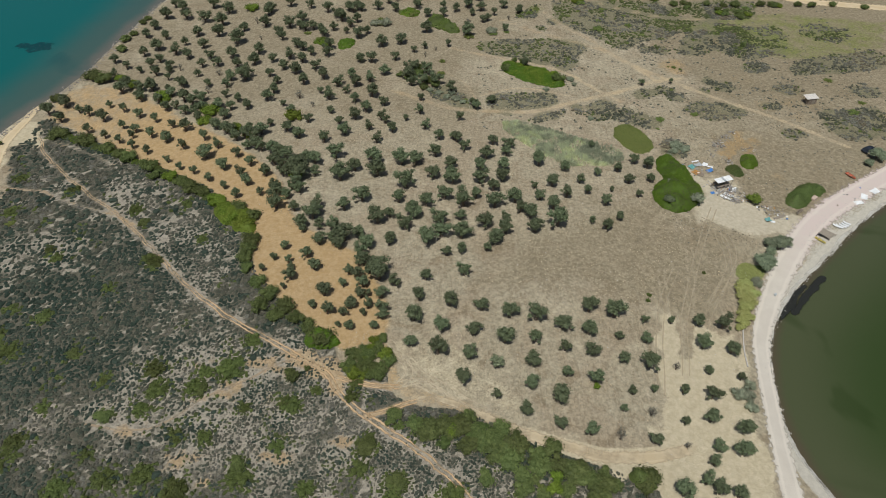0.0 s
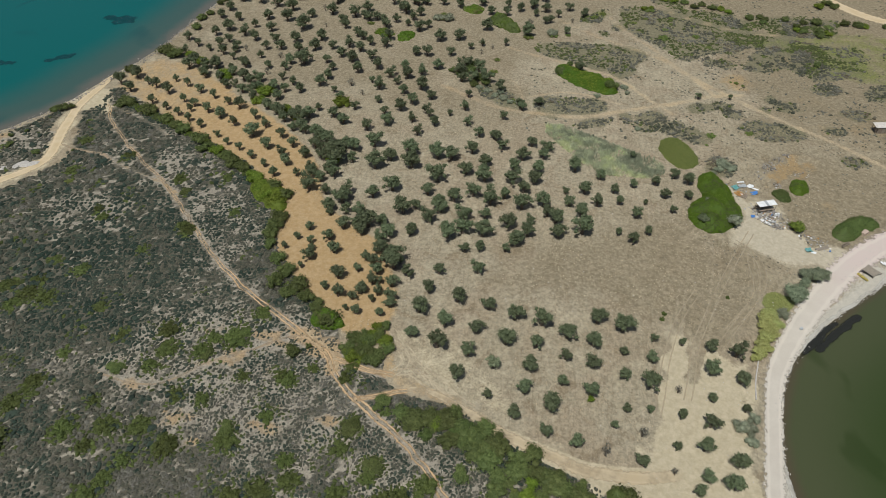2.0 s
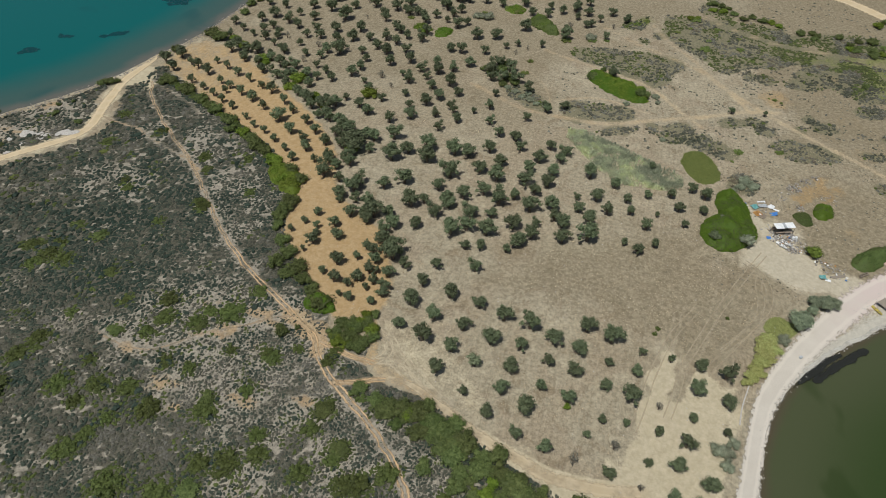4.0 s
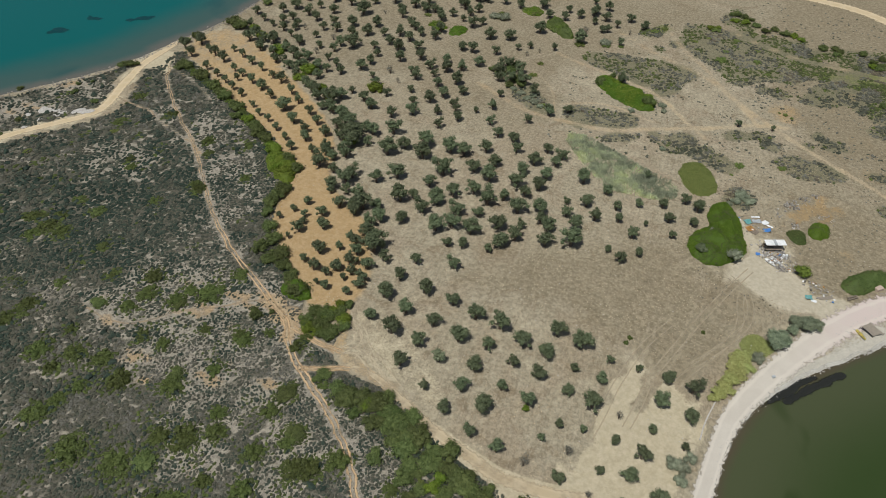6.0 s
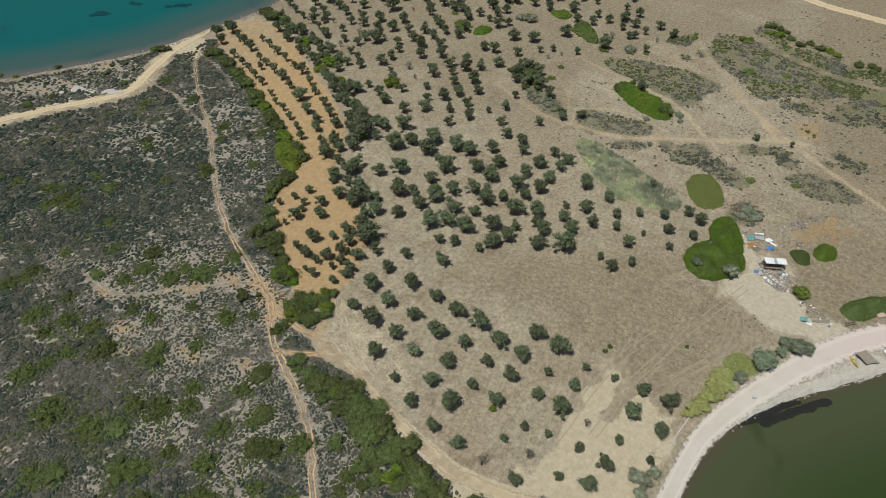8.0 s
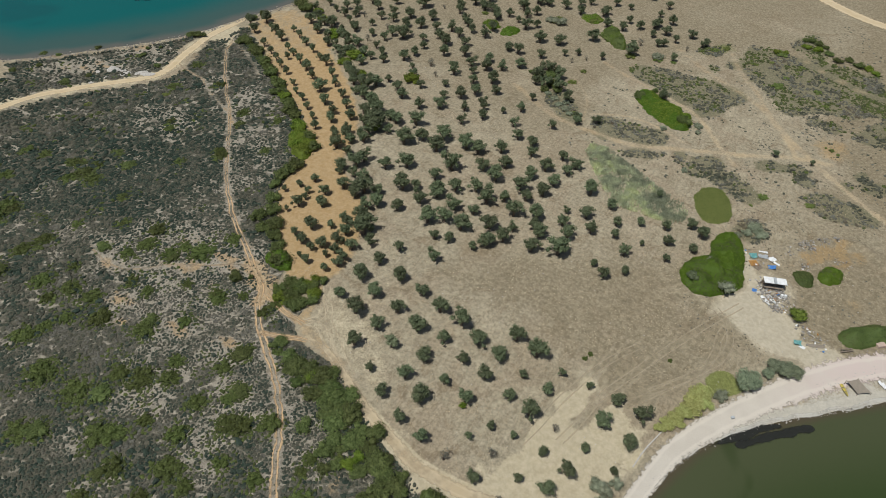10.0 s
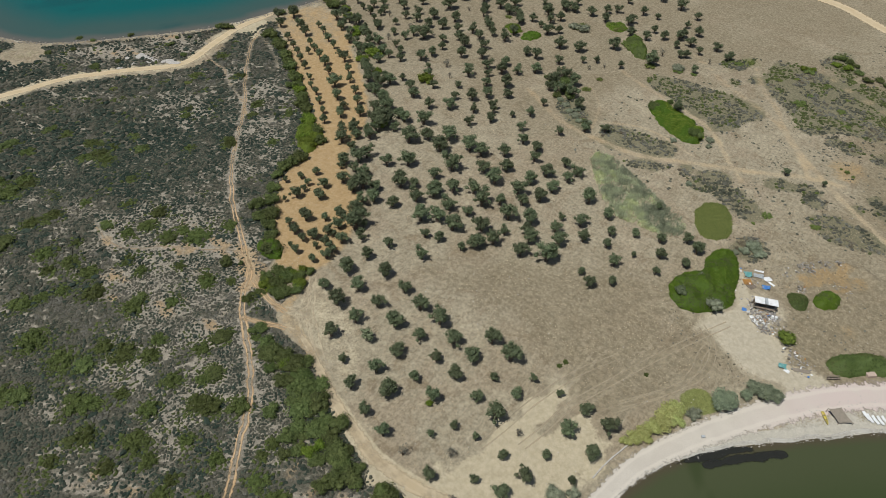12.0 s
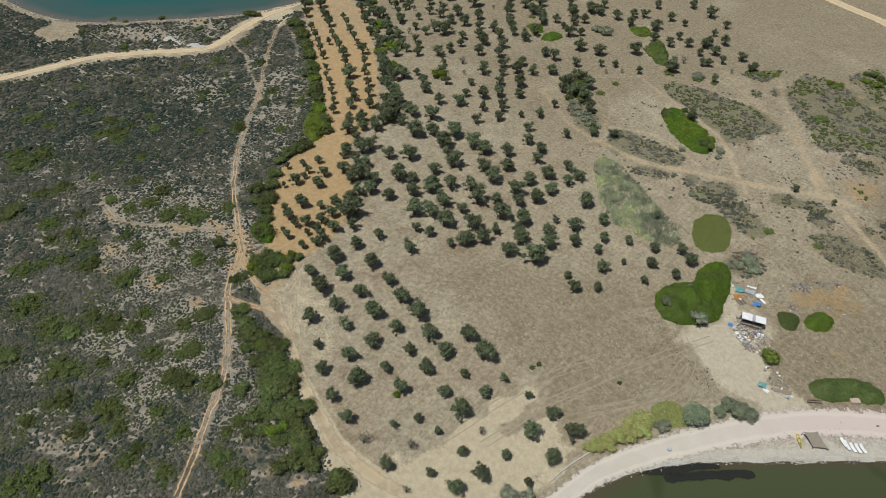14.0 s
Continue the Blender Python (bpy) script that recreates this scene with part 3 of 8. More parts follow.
THICKET_a = [(25.8, 50.8, 1.79), (16.4, 51.2, 1.24), (27, 53.1, 2.12), (14.1, 53.7, 1.74), (21.8, 53.7, 1.74), (30.2, 54.7, 1.36), (28.6, 54.8, 2.21), (35.9, 55.6, 2.55), (25.5, 55.6, 2.15), (7.9, 56, 1.76), (14.4, 56.6, 1.71), (23.7, 57, 2.48), (28.8, 57.3, 1.22), (17.7, 58, 2.33), (20.6, 58.6, 1.89)]
THICKET_b = [(12.2, 59.7, 2.61), (17.2, 60.4, 1.72), (10.1, 60.8, 2.62), (19.9, 61.6, 1.92), (4.9, 61.9, 2.03), (13.6, 62.7, 2.42), (8.9, 63.7, 2.47), (-2.1, 65.1, 2.34), (6.8, 65.4, 1.66), (0.9, 66, 2.09), (11.3, 66, 1.8), (3.8, 66.3, 2.31), (-4.7, 66.4, 1.88), (-9.4, 67, 1.05), (5.3, 68, 1.62), (-8.6, 68.5, 1.58)]
THICKET_PALE_a = [(19.5, 53.9, 1.76), (20.1, 56.1, 1.46), (2.3, 65.3, 1.62)]
MAQUIS_BUSH_a = [(-3.5, 21.6, 2.72), (-15.5, 25.8, 1.66), (-35.6, 27.8, 2.32), (-33, 29.6, 2.26), (-7.2, 30.6, 1.85), (-22.8, 35.1, 2.89), (4, 36.1, 1.42), (-2.1, 36.1, 1.66), (-20.6, 36.5, 2.52), (11.8, 36.7, 1.77), (-43.6, 38.3, 3.03), (-29.7, 41, 2.1), (-17.9, 41.4, 1.57), (-55.4, 42.3, 2.55), (-10.7, 42.4, 2.2), (-0.1, 42.8, 1.69), (7.4, 43.3, 1.65), (13.3, 48.5, 1.24), (-4.7, 48.8, 2.33), (-77.1, 49.6, 2.8), (-1.9, 49.8, 2.42), (-21.1, 50.2, 2.12), (12.9, 51.3, 1.47), (-8.3, 53.1, 1.82), (-45.5, 53.4, 2.58), (-23.1, 53.9, 1.68), (-65.8, 54, 2.33)]
MAQUIS_BUSH_b = [(-7.7, 55.4, 1.95), (-34.9, 55.9, 2.51), (-58.2, 55.9, 2.35), (-51.9, 56.4, 2.16), (-63.6, 60.4, 1.39), (-98.6, 61, 4.04), (-77.5, 61, 2.03), (-29.3, 61.8, 1.64), (-13.6, 61.8, 2.03), (-13.1, 63.1, 1.45), (-77.2, 63.1, 2.34), (-48.3, 63.9, 1.75), (-43.1, 64, 1.64), (-7.6, 66.3, 1.2), (-98.1, 66.6, 2.37), (-100.9, 67, 2.7), (-63.4, 68.3, 1.69), (-56.6, 69.7, 1.83), (-37.2, 69.9, 1.38), (-28.4, 70.6, 1.95), (-75.6, 70.6, 1.49), (-29.5, 71.2, 1.5), (-17.3, 72.5, 1.51), (-23.9, 73.8, 1.31), (-46.4, 74, 1.53), (-54.8, 74.4, 2.28), (-47.9, 74.6, 1.97)]
MAQUIS_BUSH_c = [(-16.4, 75.1, 1.76), (-46.5, 78.4, 1.89), (-41.9, 79.2, 3.07), (-56.8, 79.2, 2.47), (-97.3, 82.9, 1.98), (-75.1, 83.5, 1.4), (-89.9, 85.3, 2.48), (-95.3, 86.1, 2.66), (-39.1, 86.3, 1.98), (-123, 86.9, 2.15), (-115.4, 87.7, 1.94), (-103, 88.5, 2.27), (-101.2, 89.1, 1.53), (-87.1, 94.6, 1.73), (-96, 98, 1.51), (-75.2, 102.1, 1.32), (-66.8, 110.2, 2.14), (-68.7, 111.6, 1.86), (-93, 114.5, 1.64), (-96.2, 117.8, 1.64), (-58.4, 118.1, 1.49), (-75.2, 125.4, 1.58), (-79.3, 131.3, 2.05), (-66, 132.3, 1.75), (-114.9, 134.7, 2.11), (-101.2, 142.9, 2.17), (-120.1, 150.7, 2.26)]
MAQUIS_BUSH_d = [(-53.3, 46, 1.81), (-51.7, 49.9, 1.81), (-35.8, 58.4, 1.7), (-34.2, 38.8, 3.04), (-26.1, 47, 2.95), (-30.5, 46.2, 2.05), (-14.4, 57.6, 1.8), (-12.7, 49.3, 2.02), (2.3, 53, 2.38), (-15.4, 31.9, 2.28), (-16.7, 29.8, 1.27), (-7, 37, 2.68), (4.8, 33.7, 1.73), (-5.2, 18.4, 2.17), (16.5, 44.9, 2), (21.4, 44.3, 2.18), (-66.2, 76.8, 1.32), (-95.7, 91.2, 1.51), (-124.9, 74.9, 2.48), (-115.6, 75.2, 2), (-105.8, 62.2, 2.66), (-78.8, 57.9, 2.38), (-60.1, 51.3, 1.56)]
TAMARISK_a = [(76.2, 110.5, 2.81), (79.1, 115, 1.31), (79.7, 117.3, 1.76), (82.1, 117.3, 2.07), (84, 118.2, 1.74)]
GREY_TAMARISK_a = [(58.6, 74.4, 1.97), (72.5, 104.9, 1.82)]
REED_a = [(64, 91.5, 0.84), (65, 92.8, 1.26), (66.9, 94.4, 1.11), (66.1, 95, 1.37), (67.1, 97.1, 1.48), (68.1, 99.2, 1.7), (69.8, 101.1, 1.53), (68.6, 101.6, 1.94), (69.2, 103.4, 1.62)]
LIME_SHRUB_a = [(81.5, 133.9, 1.76)]
GREY_SHRUB_a = [(63.8, 153.2, 1.2), (65.8, 155, 1.6), (69, 155.9, 1.85), (66.8, 158, 2.15), (45.1, 172.6, 1.05)]
ROADSIDE_GREY_a = [(59.9, 71.5, 1.52), (60, 74.1, 1.76), (61.3, 76.7, 1.57)]
LOW_PATCH_a = [(-0.5, 201.4, 1.89), (0.1, 209.9, 1.56), (-34.7, 222.7, 3.25), (-44.3, 226.4, 2.87), (9.7, 229.1, 2.69), (18.6, 231.8, 2.5), (-49.8, 232.5, 1.88), (23.8, 232.7, 1.46), (-0.6, 237.8, 3.82), (-3.8, 239.3, 2.56), (-23.2, 241.5, 3.87), (-12.1, 249.6, 3.96), (-15, 250.7, 3.09)]
DARK_PATCH_a = [(-5.9, 191.3, 1.83), (-2.3, 193.1, 2.03), (-5.1, 196.1, 2.42), (-10.8, 198, 2.44), (-14.1, 200, 1.7), (-8.1, 200.7, 2.46), (-7.8, 205.5, 1.54)]
DRY_BUSH_a = [(46.1, 99, 0.8), (46.6, 100.6, 0.81), (61.2, 108.1, 0.68)]
SEATREE_a = [(119.6, 150.9, 1.42), (123.2, 153.6, 2.55)]
SCRUB = [(91.4, 191.9, 4.2, 3.4), (105.2, 204.1, 4.0, 3.6), (108.9, 205.6, 3.6, 3.4), (111.3, 189.4, 4.2, 3.4), (102.8, 180.2, 3.4, 2.4), (74.4, 185.5, 3.0, 2.6), (87.7, 195.2, 2.0, 2.0), (77, 218.1, 3, 2.2), (71.8, 218.8, 2, 1.6), (32.1, 247.4, 4, 3.4), (41.8, 241.4, 2.6, 2.6), (36.4, 236.9, 2.6, 2.2), (84.4, 188.7, 1.8, 1.6), (44.2, 208.9, 2.2, 1.8), (120.8, 175.1, 5.2, 3.4), (136.1, 189.8, 5.5, 3.8), (130.5, 169.7, 5.1, 6.5), (103.3, 165.7, 4.3, 3.1), (66, 157.3, 4.2, 4.2), (140.5, 230.5, 8.3, 7.8), (112.1, 247, 8.7, 5.5)]
HEART_BUSHES = [(60.7, 139.1, 1.27, GREY_LEAF, "pale grey shrub growing through a lentisk mound"), (58.4, 131.9, 1.74, OLIVE, "dark olive bush growing through a lentisk mound"), (65.9, 132.4, 2.07, GREY_LEAF, "grey-green shrub growing through a lentisk mound")]
OPEN_HEATH = [(-66.3, 123.0, 6.0, 13.1), (-53.8, 106.8, 6.2, 9.1), (-86.6, 138.0, 4.9, 10.2), (-100.9, 120.0, 7.7, 4.6), (-51.2, 81.0, 10.2, 9.3), (-50.6, 67.9, 15.8, 5.9), (-36.4, 80.9, 10.2, 6.7), (-24.6, 70.3, 9.6, 7.9), (-99.6, 115.8, 11.0, 7.4), (-57.8, 112.9, 10.7, 12.0), (7.0, 57.4, 5.0, 2.7), (-35.3, 60.9, 16.2, 7.1), (-13.1, 61.0, 12.1, 7.0), (-75.2, 65.8, 6.3, 4.2), (-78.1, 131.8, 7.3, 8.2)]
OPEN_SHORE = [(-162.8, 121.7, 9, 7), (-152.2, 130.3, 8, 6), (-150.0, 148.2, 8, 7), (-137.8, 151.2, 7, 6), (-174.7, 107.7, 9, 8), (-144.1, 138.6, 8, 6), (-0.6, 60.0, 6.5, 5.0), (-4.6, 53.0, 6.5, 5.0), (-18.2, 56.0, 6.5, 5.0), (-6.1, 43.3, 6.5, 5.0), (-22.3, 44.9, 6.5, 5.0), (9.1, 52.0, 6.5, 5.0)]
OPEN_SOIL = OPEN_HEATH + OPEN_SHORE
DENSE_HEATH = [(-85.2, 102.0, 32.2, 25.1), (-113.8, 78.7, 13.7, 20.9), (-182.9, 101.3, 19.0, 22.9)]
SHORE_BUSHES = [(-162.0, 141.4, 1.6), (-142.4, 145.2, 1.7), (-132.0, 143.0, 1.7), (-149.1, 118.4, 2.2), (-146.4, 125.7, 1.5), (-174.8, 128.2, 1.6), (-168.6, 130.0, 1.4), (-171.4, 114.1, 1.5), (-166.8, 121.0, 1.4)]
SHORE_CUSHIONS = [(-130.7, 113.3, 1.7), (-121.5, 152.0, 1.5), (-138.2, 130.0, 1.2), (-102.5, 142.4, 1.3), (-112.9, 129.9, 1.6)]
BARE_SOIL = [(-57.2, 65.6, 4.0, 0.9), (-45.5, 59.3, 3.8, 1.0), (-46.7, 81.3, 2.8, 1.8), (-33.8, 79.5, 5.1, 2.9), (-26.1, 80.9, 4.5, 2.6), (-21.3, 78.1, 1.7, 3.5), (-40.4, 74.1, 2.7, 1.1), (0.6, 28.4, 1.8, 4.7), (-2.7, 29.2, 1.2, 1.7), (24.1, 48.9, 3.8, 2.4), (19.2, 49.6, 1.8, 1.6), (29.7, 51.3, 2.0, 1.7), (-157, 125, 5, 2.5), (-158, 147, 7, 4), (-146, 134, 5.5, 2.2), (-21, 36, 1.2, 2.2), (-8, 27.5, 1.6, 3.5), (-43, 55.5, 3, 1.4), (-29, 60, 3.5, 1.5), (-18, 62.5, 3, 1.2), (-159.4, 126.2, 4.5, 3.0), (-153.4, 128.9, 4.5, 3.0), (-155.5, 147.3, 4.5, 3.0), (-146.3, 149.1, 4.5, 3.0)]
SCRUB_HILL = [[(11.8, 222.8), (19.0, 227.0), (32.8, 226.5), (46.2, 226.0), (51.6, 223.0), (49.7, 217.0), (46.0, 213.6), (46.1, 207.0), (43.0, 203.2), (37.7, 202.6), (38.9, 208.1), (31.6, 208.0), (26.3, 212.0), (19.1, 215.5), (14.8, 217.3)],
    [(43.2, 259.3), (51.2, 262.4), (61.5, 258.8), (77.3, 262.4), (88.7, 259.5), (91.8, 238.5), (86.8, 232.4), (80.5, 226.0), (70.0, 225.1), (64.8, 218.0), (60.3, 221.4), (58.3, 225.6), (53.2, 232.1), (48.1, 236.9), (43.8, 242.1), (43.9, 251.9)],
    [(82.0, 215.1), (87.4, 226.7), (92.9, 232.7), (110.4, 241.5), (108.3, 221.6), (101.4, 213.0), (97.1, 219.1), (91.9, 215.3), (86.9, 213.4)]]
SCRUB_LOW = [[(13.9, 185.5), (20.4, 188.7), (24.1, 187.6), (32.6, 189.1), (36.1, 188.7), (37.0, 182.3), (32.5, 178.9), (25.9, 178.0), (19.5, 175.6), (16.0, 175.9)],
    [(25.9, 173.2), (37.5, 178.3), (38.3, 175.4), (33.5, 172.0), (28.0, 170.9)],
    [(39.4, 180.5), (43.1, 181.4), (44.1, 176.5), (40.8, 175.5)],
    [(44.0, 178.5), (48.4, 183.4), (54.9, 182.7), (54.6, 176.4), (49.4, 172.9), (44.8, 171.8)],
    [(50.1, 173.8), (56.7, 180.2), (61.6, 176.1), (66.3, 172.1), (65.0, 167.4), (60.5, 167.9), (55.9, 169.6)],
    [(61.0, 188.2), (65.7, 190.6), (75.2, 192.0), (75.2, 188.8), (70.5, 187.7), (62.8, 184.1)],
    [(75.2, 178.3), (79.7, 183.0), (87.1, 181.4), (94.1, 178.5), (91.0, 173.2), (83.8, 171.9), (78.1, 173.8)],
    [(-4.6, 188.1), (-3.3, 192.5), (2.1, 192.9), (11.3, 180.6), (7.1, 178.5)]]
SCRUB_FAR = [[(103.5, 232.6), (115.6, 237.4), (127.9, 237.9), (120.8, 212.1), (115.2, 214.0), (107.4, 210.0), (102.7, 211.7)],
    [(84.7, 245.3), (98.5, 245.9), (110.6, 240.0), (106.5, 234.0), (91.9, 230.5), (83.9, 233.3)],
    [(29.5, 248.9), (35.8, 256.6), (39.7, 256.7), (34.5, 246.5)],
    [(55.1, 269.5), (63.6, 284.9), (70.2, 260.1), (60.9, 264.6)],
    [(83.8, 253.7), (103, 259), (117.4, 261.6), (126.7, 256), (112.2, 245.5), (91.3, 248.3)],
    [(118.2, 204.7), (123.9, 209.6), (141.8, 214.9), (154.6, 216.9), (150.1, 204.5), (140.1, 202.6), (128, 200.7), (118.1, 199.6)],
    [(116.6, 173.4), (122.1, 178.1), (129.9, 179.9), (137.8, 178.6), (130.9, 164), (118.7, 162.2), (114.5, 170.4)]]
MEADOW = [(87.6, 238.3), (110.1, 245.6), (135.8, 250.5), (167.5, 239.9), (156.2, 216.9), (120.5, 210.8), (103.7, 213.1), (109, 235.6), (91.6, 233.4)]
MEADOW_SMALL = [(29.7, 244.5), (31.5, 252), (37, 258.8), (40.3, 255.5), (36.4, 247), (32.3, 243.7)]
SEA_BUSHES = [(-137.7, 166.8, 2.23), (-140.1, 165.6, 1.83), (-135.6, 168.2, 1.63), (-161.5, 141.0, 0.97), (-145.1, 150.0, 0.98), (-141.6, 152.9, 0.78)]
FAR_HEDGE = [(52.9, 259.4, 1.6), (55.5, 261.0, 1.6), (61.4, 269.6, 2), (65.1, 269.2, 2.2), (68.8, 267.7, 2), (72.3, 264.0, 2.2), (75.5, 266.7, 2), (79.0, 264.2, 2.4), (82.1, 263.7, 2.2), (84.4, 261.0, 1.8), (95.6, 257.9, 1.8), (97.3, 256.2, 1.6), (106.6, 247.8, 1.8), (108.7, 246.8, 1.7), (113.8, 244.1, 2.2), (117.4, 246.6, 2), (119.8, 270.5, 2.4), (123.6, 274.3, 2.4), (126.2, 271.6, 2.2), (130.0, 255.4, 2.2), (132.5, 254.9, 2), (107.3, 221.0, 1.6)]
FAR_BUSHES = [(125.4, 255.6, 2.23), (130.3, 255.0, 2.0), (140.2, 255.4, 2.01), (144.9, 254.3, 2.0), (153.7, 255.2, 1.78), (109.4, 248.8, 1.75), (114.5, 247.7, 1.75), (115.2, 255.1, 2.45), (91.5, 256.5, 2.01), (95.8, 253.2, 1.55), (104.4, 256.3, 1.79), (165.1, 252.4, 1.77), (62.0, 275.0, 1.57), (64.8, 274.2, 1.56), (67.1, 272.6, 1.35), (60.0, 274.8, 1.38), (107.3, 251.3, 1.75), (110.6, 254.8, 1.77), (108.9, 248.5, 1.54)]
BELT_TREES = [(-101.6, 198.4, 2.84), (-84.7, 184.0, 2.09), (-76.6, 178.8, 2.57), (-54.3, 161.8, 2.84), (-55.7, 157.1, 1.83), (-51.4, 156.2, 2.29), (-46.0, 153.3, 2.72), (-41.2, 150.1, 1.74), (-44.5, 148.4, 2.21), (-42.6, 144.1, 2.63), (-34.4, 144.7, 2.14), (-38.5, 140.8, 2.58), (-39.7, 138.1, 1.68), (-37.5, 129.1, 2.06), (-30.0, 122.1, 1.97), (-26.6, 121.7, 2.37), (-33.9, 120.8, 1.57), (-26.5, 118.1, 1.93), (-19.1, 117.2, 1.49), (-19.2, 112.6, 2.25), (-16.2, 109.1, 1.82), (-16.5, 106.7, 2.19), (-12.9, 106.0, 1.41), (-10.5, 102.4, 2.12), (-16.2, 98.9, 1.39), (-15.7, 95.5, 1.74), (-12.7, 94.6, 2.08)]
CUSHIONS = [(58.0, 235.1, 3.06), (69.7, 237.9, 2.31), (54.5, 259.4, 3.42), (48.2, 246.8, 1.86), (73.1, 230.1, 1.68), (59.3, 242.3, 1.92), (62.5, 252.8, 1.71), (62.1, 277.2, 2.6), (66.0, 172.3, 2.1), (77.2, 175.1, 1.87), (33.8, 249.6, 2.32), (36.9, 253.3, 2.07), (52.9, 251.2, 1.49), (69.9, 246.9, 1.42), (126.7, 176.8, 2.8), (131.8, 182.1, 1.8), (126.8, 195.8, 2.2), (107, 249.7, 2.2), (119.2, 253.3, 2.4)]
CLUMP_TREES = [(-11.0, 197.6, 2.49), (-10.0, 202.9, 2.52), (-5.3, 201.3, 2.23), (-6.3, 193.8, 2.32), (-2.1, 193.9, 2.29), (2.9, 189.3, 1.77), (-10.0, 193.5, 1.72), (9.9, 180.6, 1.36), (9.0, 230.4, 2.85), (23.2, 233.9, 1.4)]
PALE_BUSHES = [(17.9, 232.8, 2.56), (8.9, 234.0, 1.83), (-21.3, 239.9, 3.1), (-25.2, 239.6, 2.55)]
MOUND_TREES = [(21.6, 203.9, 2.0), (38.1, 195.4, 2.65), (27.5, 208.2, 1.53), (24.7, 209.8, 1.19)]
LAGOON = [(420, 175), (320, 190), (200, 172), (140, 149), (117, 134.5), (107, 127.2), (101.6, 122.2), (97.6, 118.6), (93.2, 114.5), (87.6, 109.4), (82.3, 104.5), (76.8, 98.6), (72.3, 92.6), (69, 86.3), (67.4, 81.1), (66.5, 77.7), (65.7, 72), (65.5, 66), (66.2, 59.4), (68.4, 53.8), (74, 46), (90, 34), (120, 24), (200, 0), (420, -60)]
SEA = [(-60, 420), (-104, 320), (-118.7, 283.8), (-124.6, 242.1), (-126.3, 223.5), (-128.8, 206.8), (-134, 192.1), (-139.9, 171.9), (-145.6, 159.8), (-158.8, 142.9), (-172.1, 126.6), (-182.8, 116.3), (-200.9, 109.4), (-226.3, 107.2), (-250, 110), (-330, 150), (-600, 300), (-600, 700)]
OCHRE = [(-117.3, 177.8), (-85.6, 155.2), (-69.4, 145), (-53.3, 133.2), (-46.7, 124.5), (-45, 117.3), (-43, 106.8), (-37.1, 100.2), (-28.2, 91.4), (-21.4, 86.4), (-15, 88.5), (-13.9, 93.6), (-18.3, 104.8), (-22.1, 111.3), (-33.3, 117.9), (-41.2, 125.7), (-44.2, 137.4), (-53, 149.5), (-74.7, 169.1), (-91.6, 182.3), (-86.3, 181), (-98.1, 190.9), (-112.2, 202.7), (-125.9, 202.8), (-127.8, 184.9), (-120.4, 179.1)]
SAND_FIELD = [(47.3, 94.5), (51.3, 93.1), (49.9, 81.1), (54, 93.2), (57.9, 90.2), (63.5, 88.8), (61.5, 80), (57.4, 67), (58.4, 62.4), (58.2, 53.5), (49.1, 48.6), (38.3, 51.2), (36.8, 56.8), (31.9, 57.7), (27, 58.1), (33.4, 59.9), (39, 61.8), (43, 74.1)]
SAND_YARD = [(63.2, 126.6), (68, 132.9), (71.2, 140.1), (75.7, 135.9), (78.1, 133.3), (85.2, 127.8), (91.5, 129.2), (90.4, 123.2), (85.7, 118.1), (84.6, 122.1), (78.4, 121.7), (72.4, 125.3)]
BEACH_ROAD = [(-166.4, 60.6), (-158.1, 78.6), (-153.2, 97), (-149.8, 108.7), (-144.5, 114.7), (-140.1, 121.8), (-134.5, 128.1), (-129, 134.8), (-127, 140.3), (-128.4, 146.9), (-130.9, 154.9), (-132.4, 160.7), (-133.6, 166.3), (-134.6, 174), (-133.6, 182), (-133.9, 193)]
LAGOON_ROAD = [(157.5, 165.9), (138.8, 155.9), (122.3, 146), (103.4, 133.8), (92.4, 124.8), (81.2, 111), (73, 98.6), (67.8, 89), (66.1, 81.7), (64.8, 74.9), (62.8, 64.8), (61.5, 56.9), (60.7, 50.7)]
TRACK_MAQUIS = [(17.1, 35.6), (12.2, 42.5), (8.9, 47.2), (4.2, 52.9), (-0.1, 58), (-5.8, 62.5), (-10.9, 66.1), (-15, 68.9), (-17.5, 71.2), (-20.2, 74.6), (-21.6, 77.1), (-24.3, 79.7), (-29, 82.2), (-36.1, 86.8), (-42.2, 90.3), (-50.7, 96.7), (-58.3, 103.2), (-68.3, 113.9), (-80, 126.1), (-86.7, 132.8), (-94.9, 139.5), (-103, 147), (-109.7, 153.4), (-116.6, 160.3), (-120.9, 165.5), (-124.8, 172.5)]
TRACK_SIDE = [(-127.5, 148.2), (-122.4, 147.1), (-116.4, 145.4), (-110.5, 143.8), (-105.8, 140.9), (-99.3, 136.7), (-85.4, 130.6), (-76.6, 124.6)]
TRACK_UPPER = [(-123.5, 170.9), (-116.3, 168.3), (-107.1, 163.1), (-100.9, 159.1), (-94.2, 153.9)]
APRON = [(-137.3, 172.3), (-132.5, 174.9), (-127.9, 177.6), (-124.3, 173.3), (-121, 166), (-125, 168), (-129.5, 171.6), (-131.6, 168.3), (-132.0, 165.6)]
TRACK_JUNCTION = [(-13.8, 68.4), (-11.6, 69.1), (-9, 70.2), (-6.5, 71.2), (-4.2, 72)]
TRACK_JUNCTION_B = [(-20.4, 77), (-16.8, 76.1), (-14.5, 75.4), (-12.1, 75), (-9.9, 74.8), (-7.4, 74.6)]
TRACK_LEFT = [(-28.5, 81.9), (-33.4, 80.4), (-35.8, 78.2), (-38.9, 75.9), (-42.9, 73.7), (-47.5, 69.7), (-52.7, 66.3), (-58.9, 65.3), (-67.3, 67.8)]
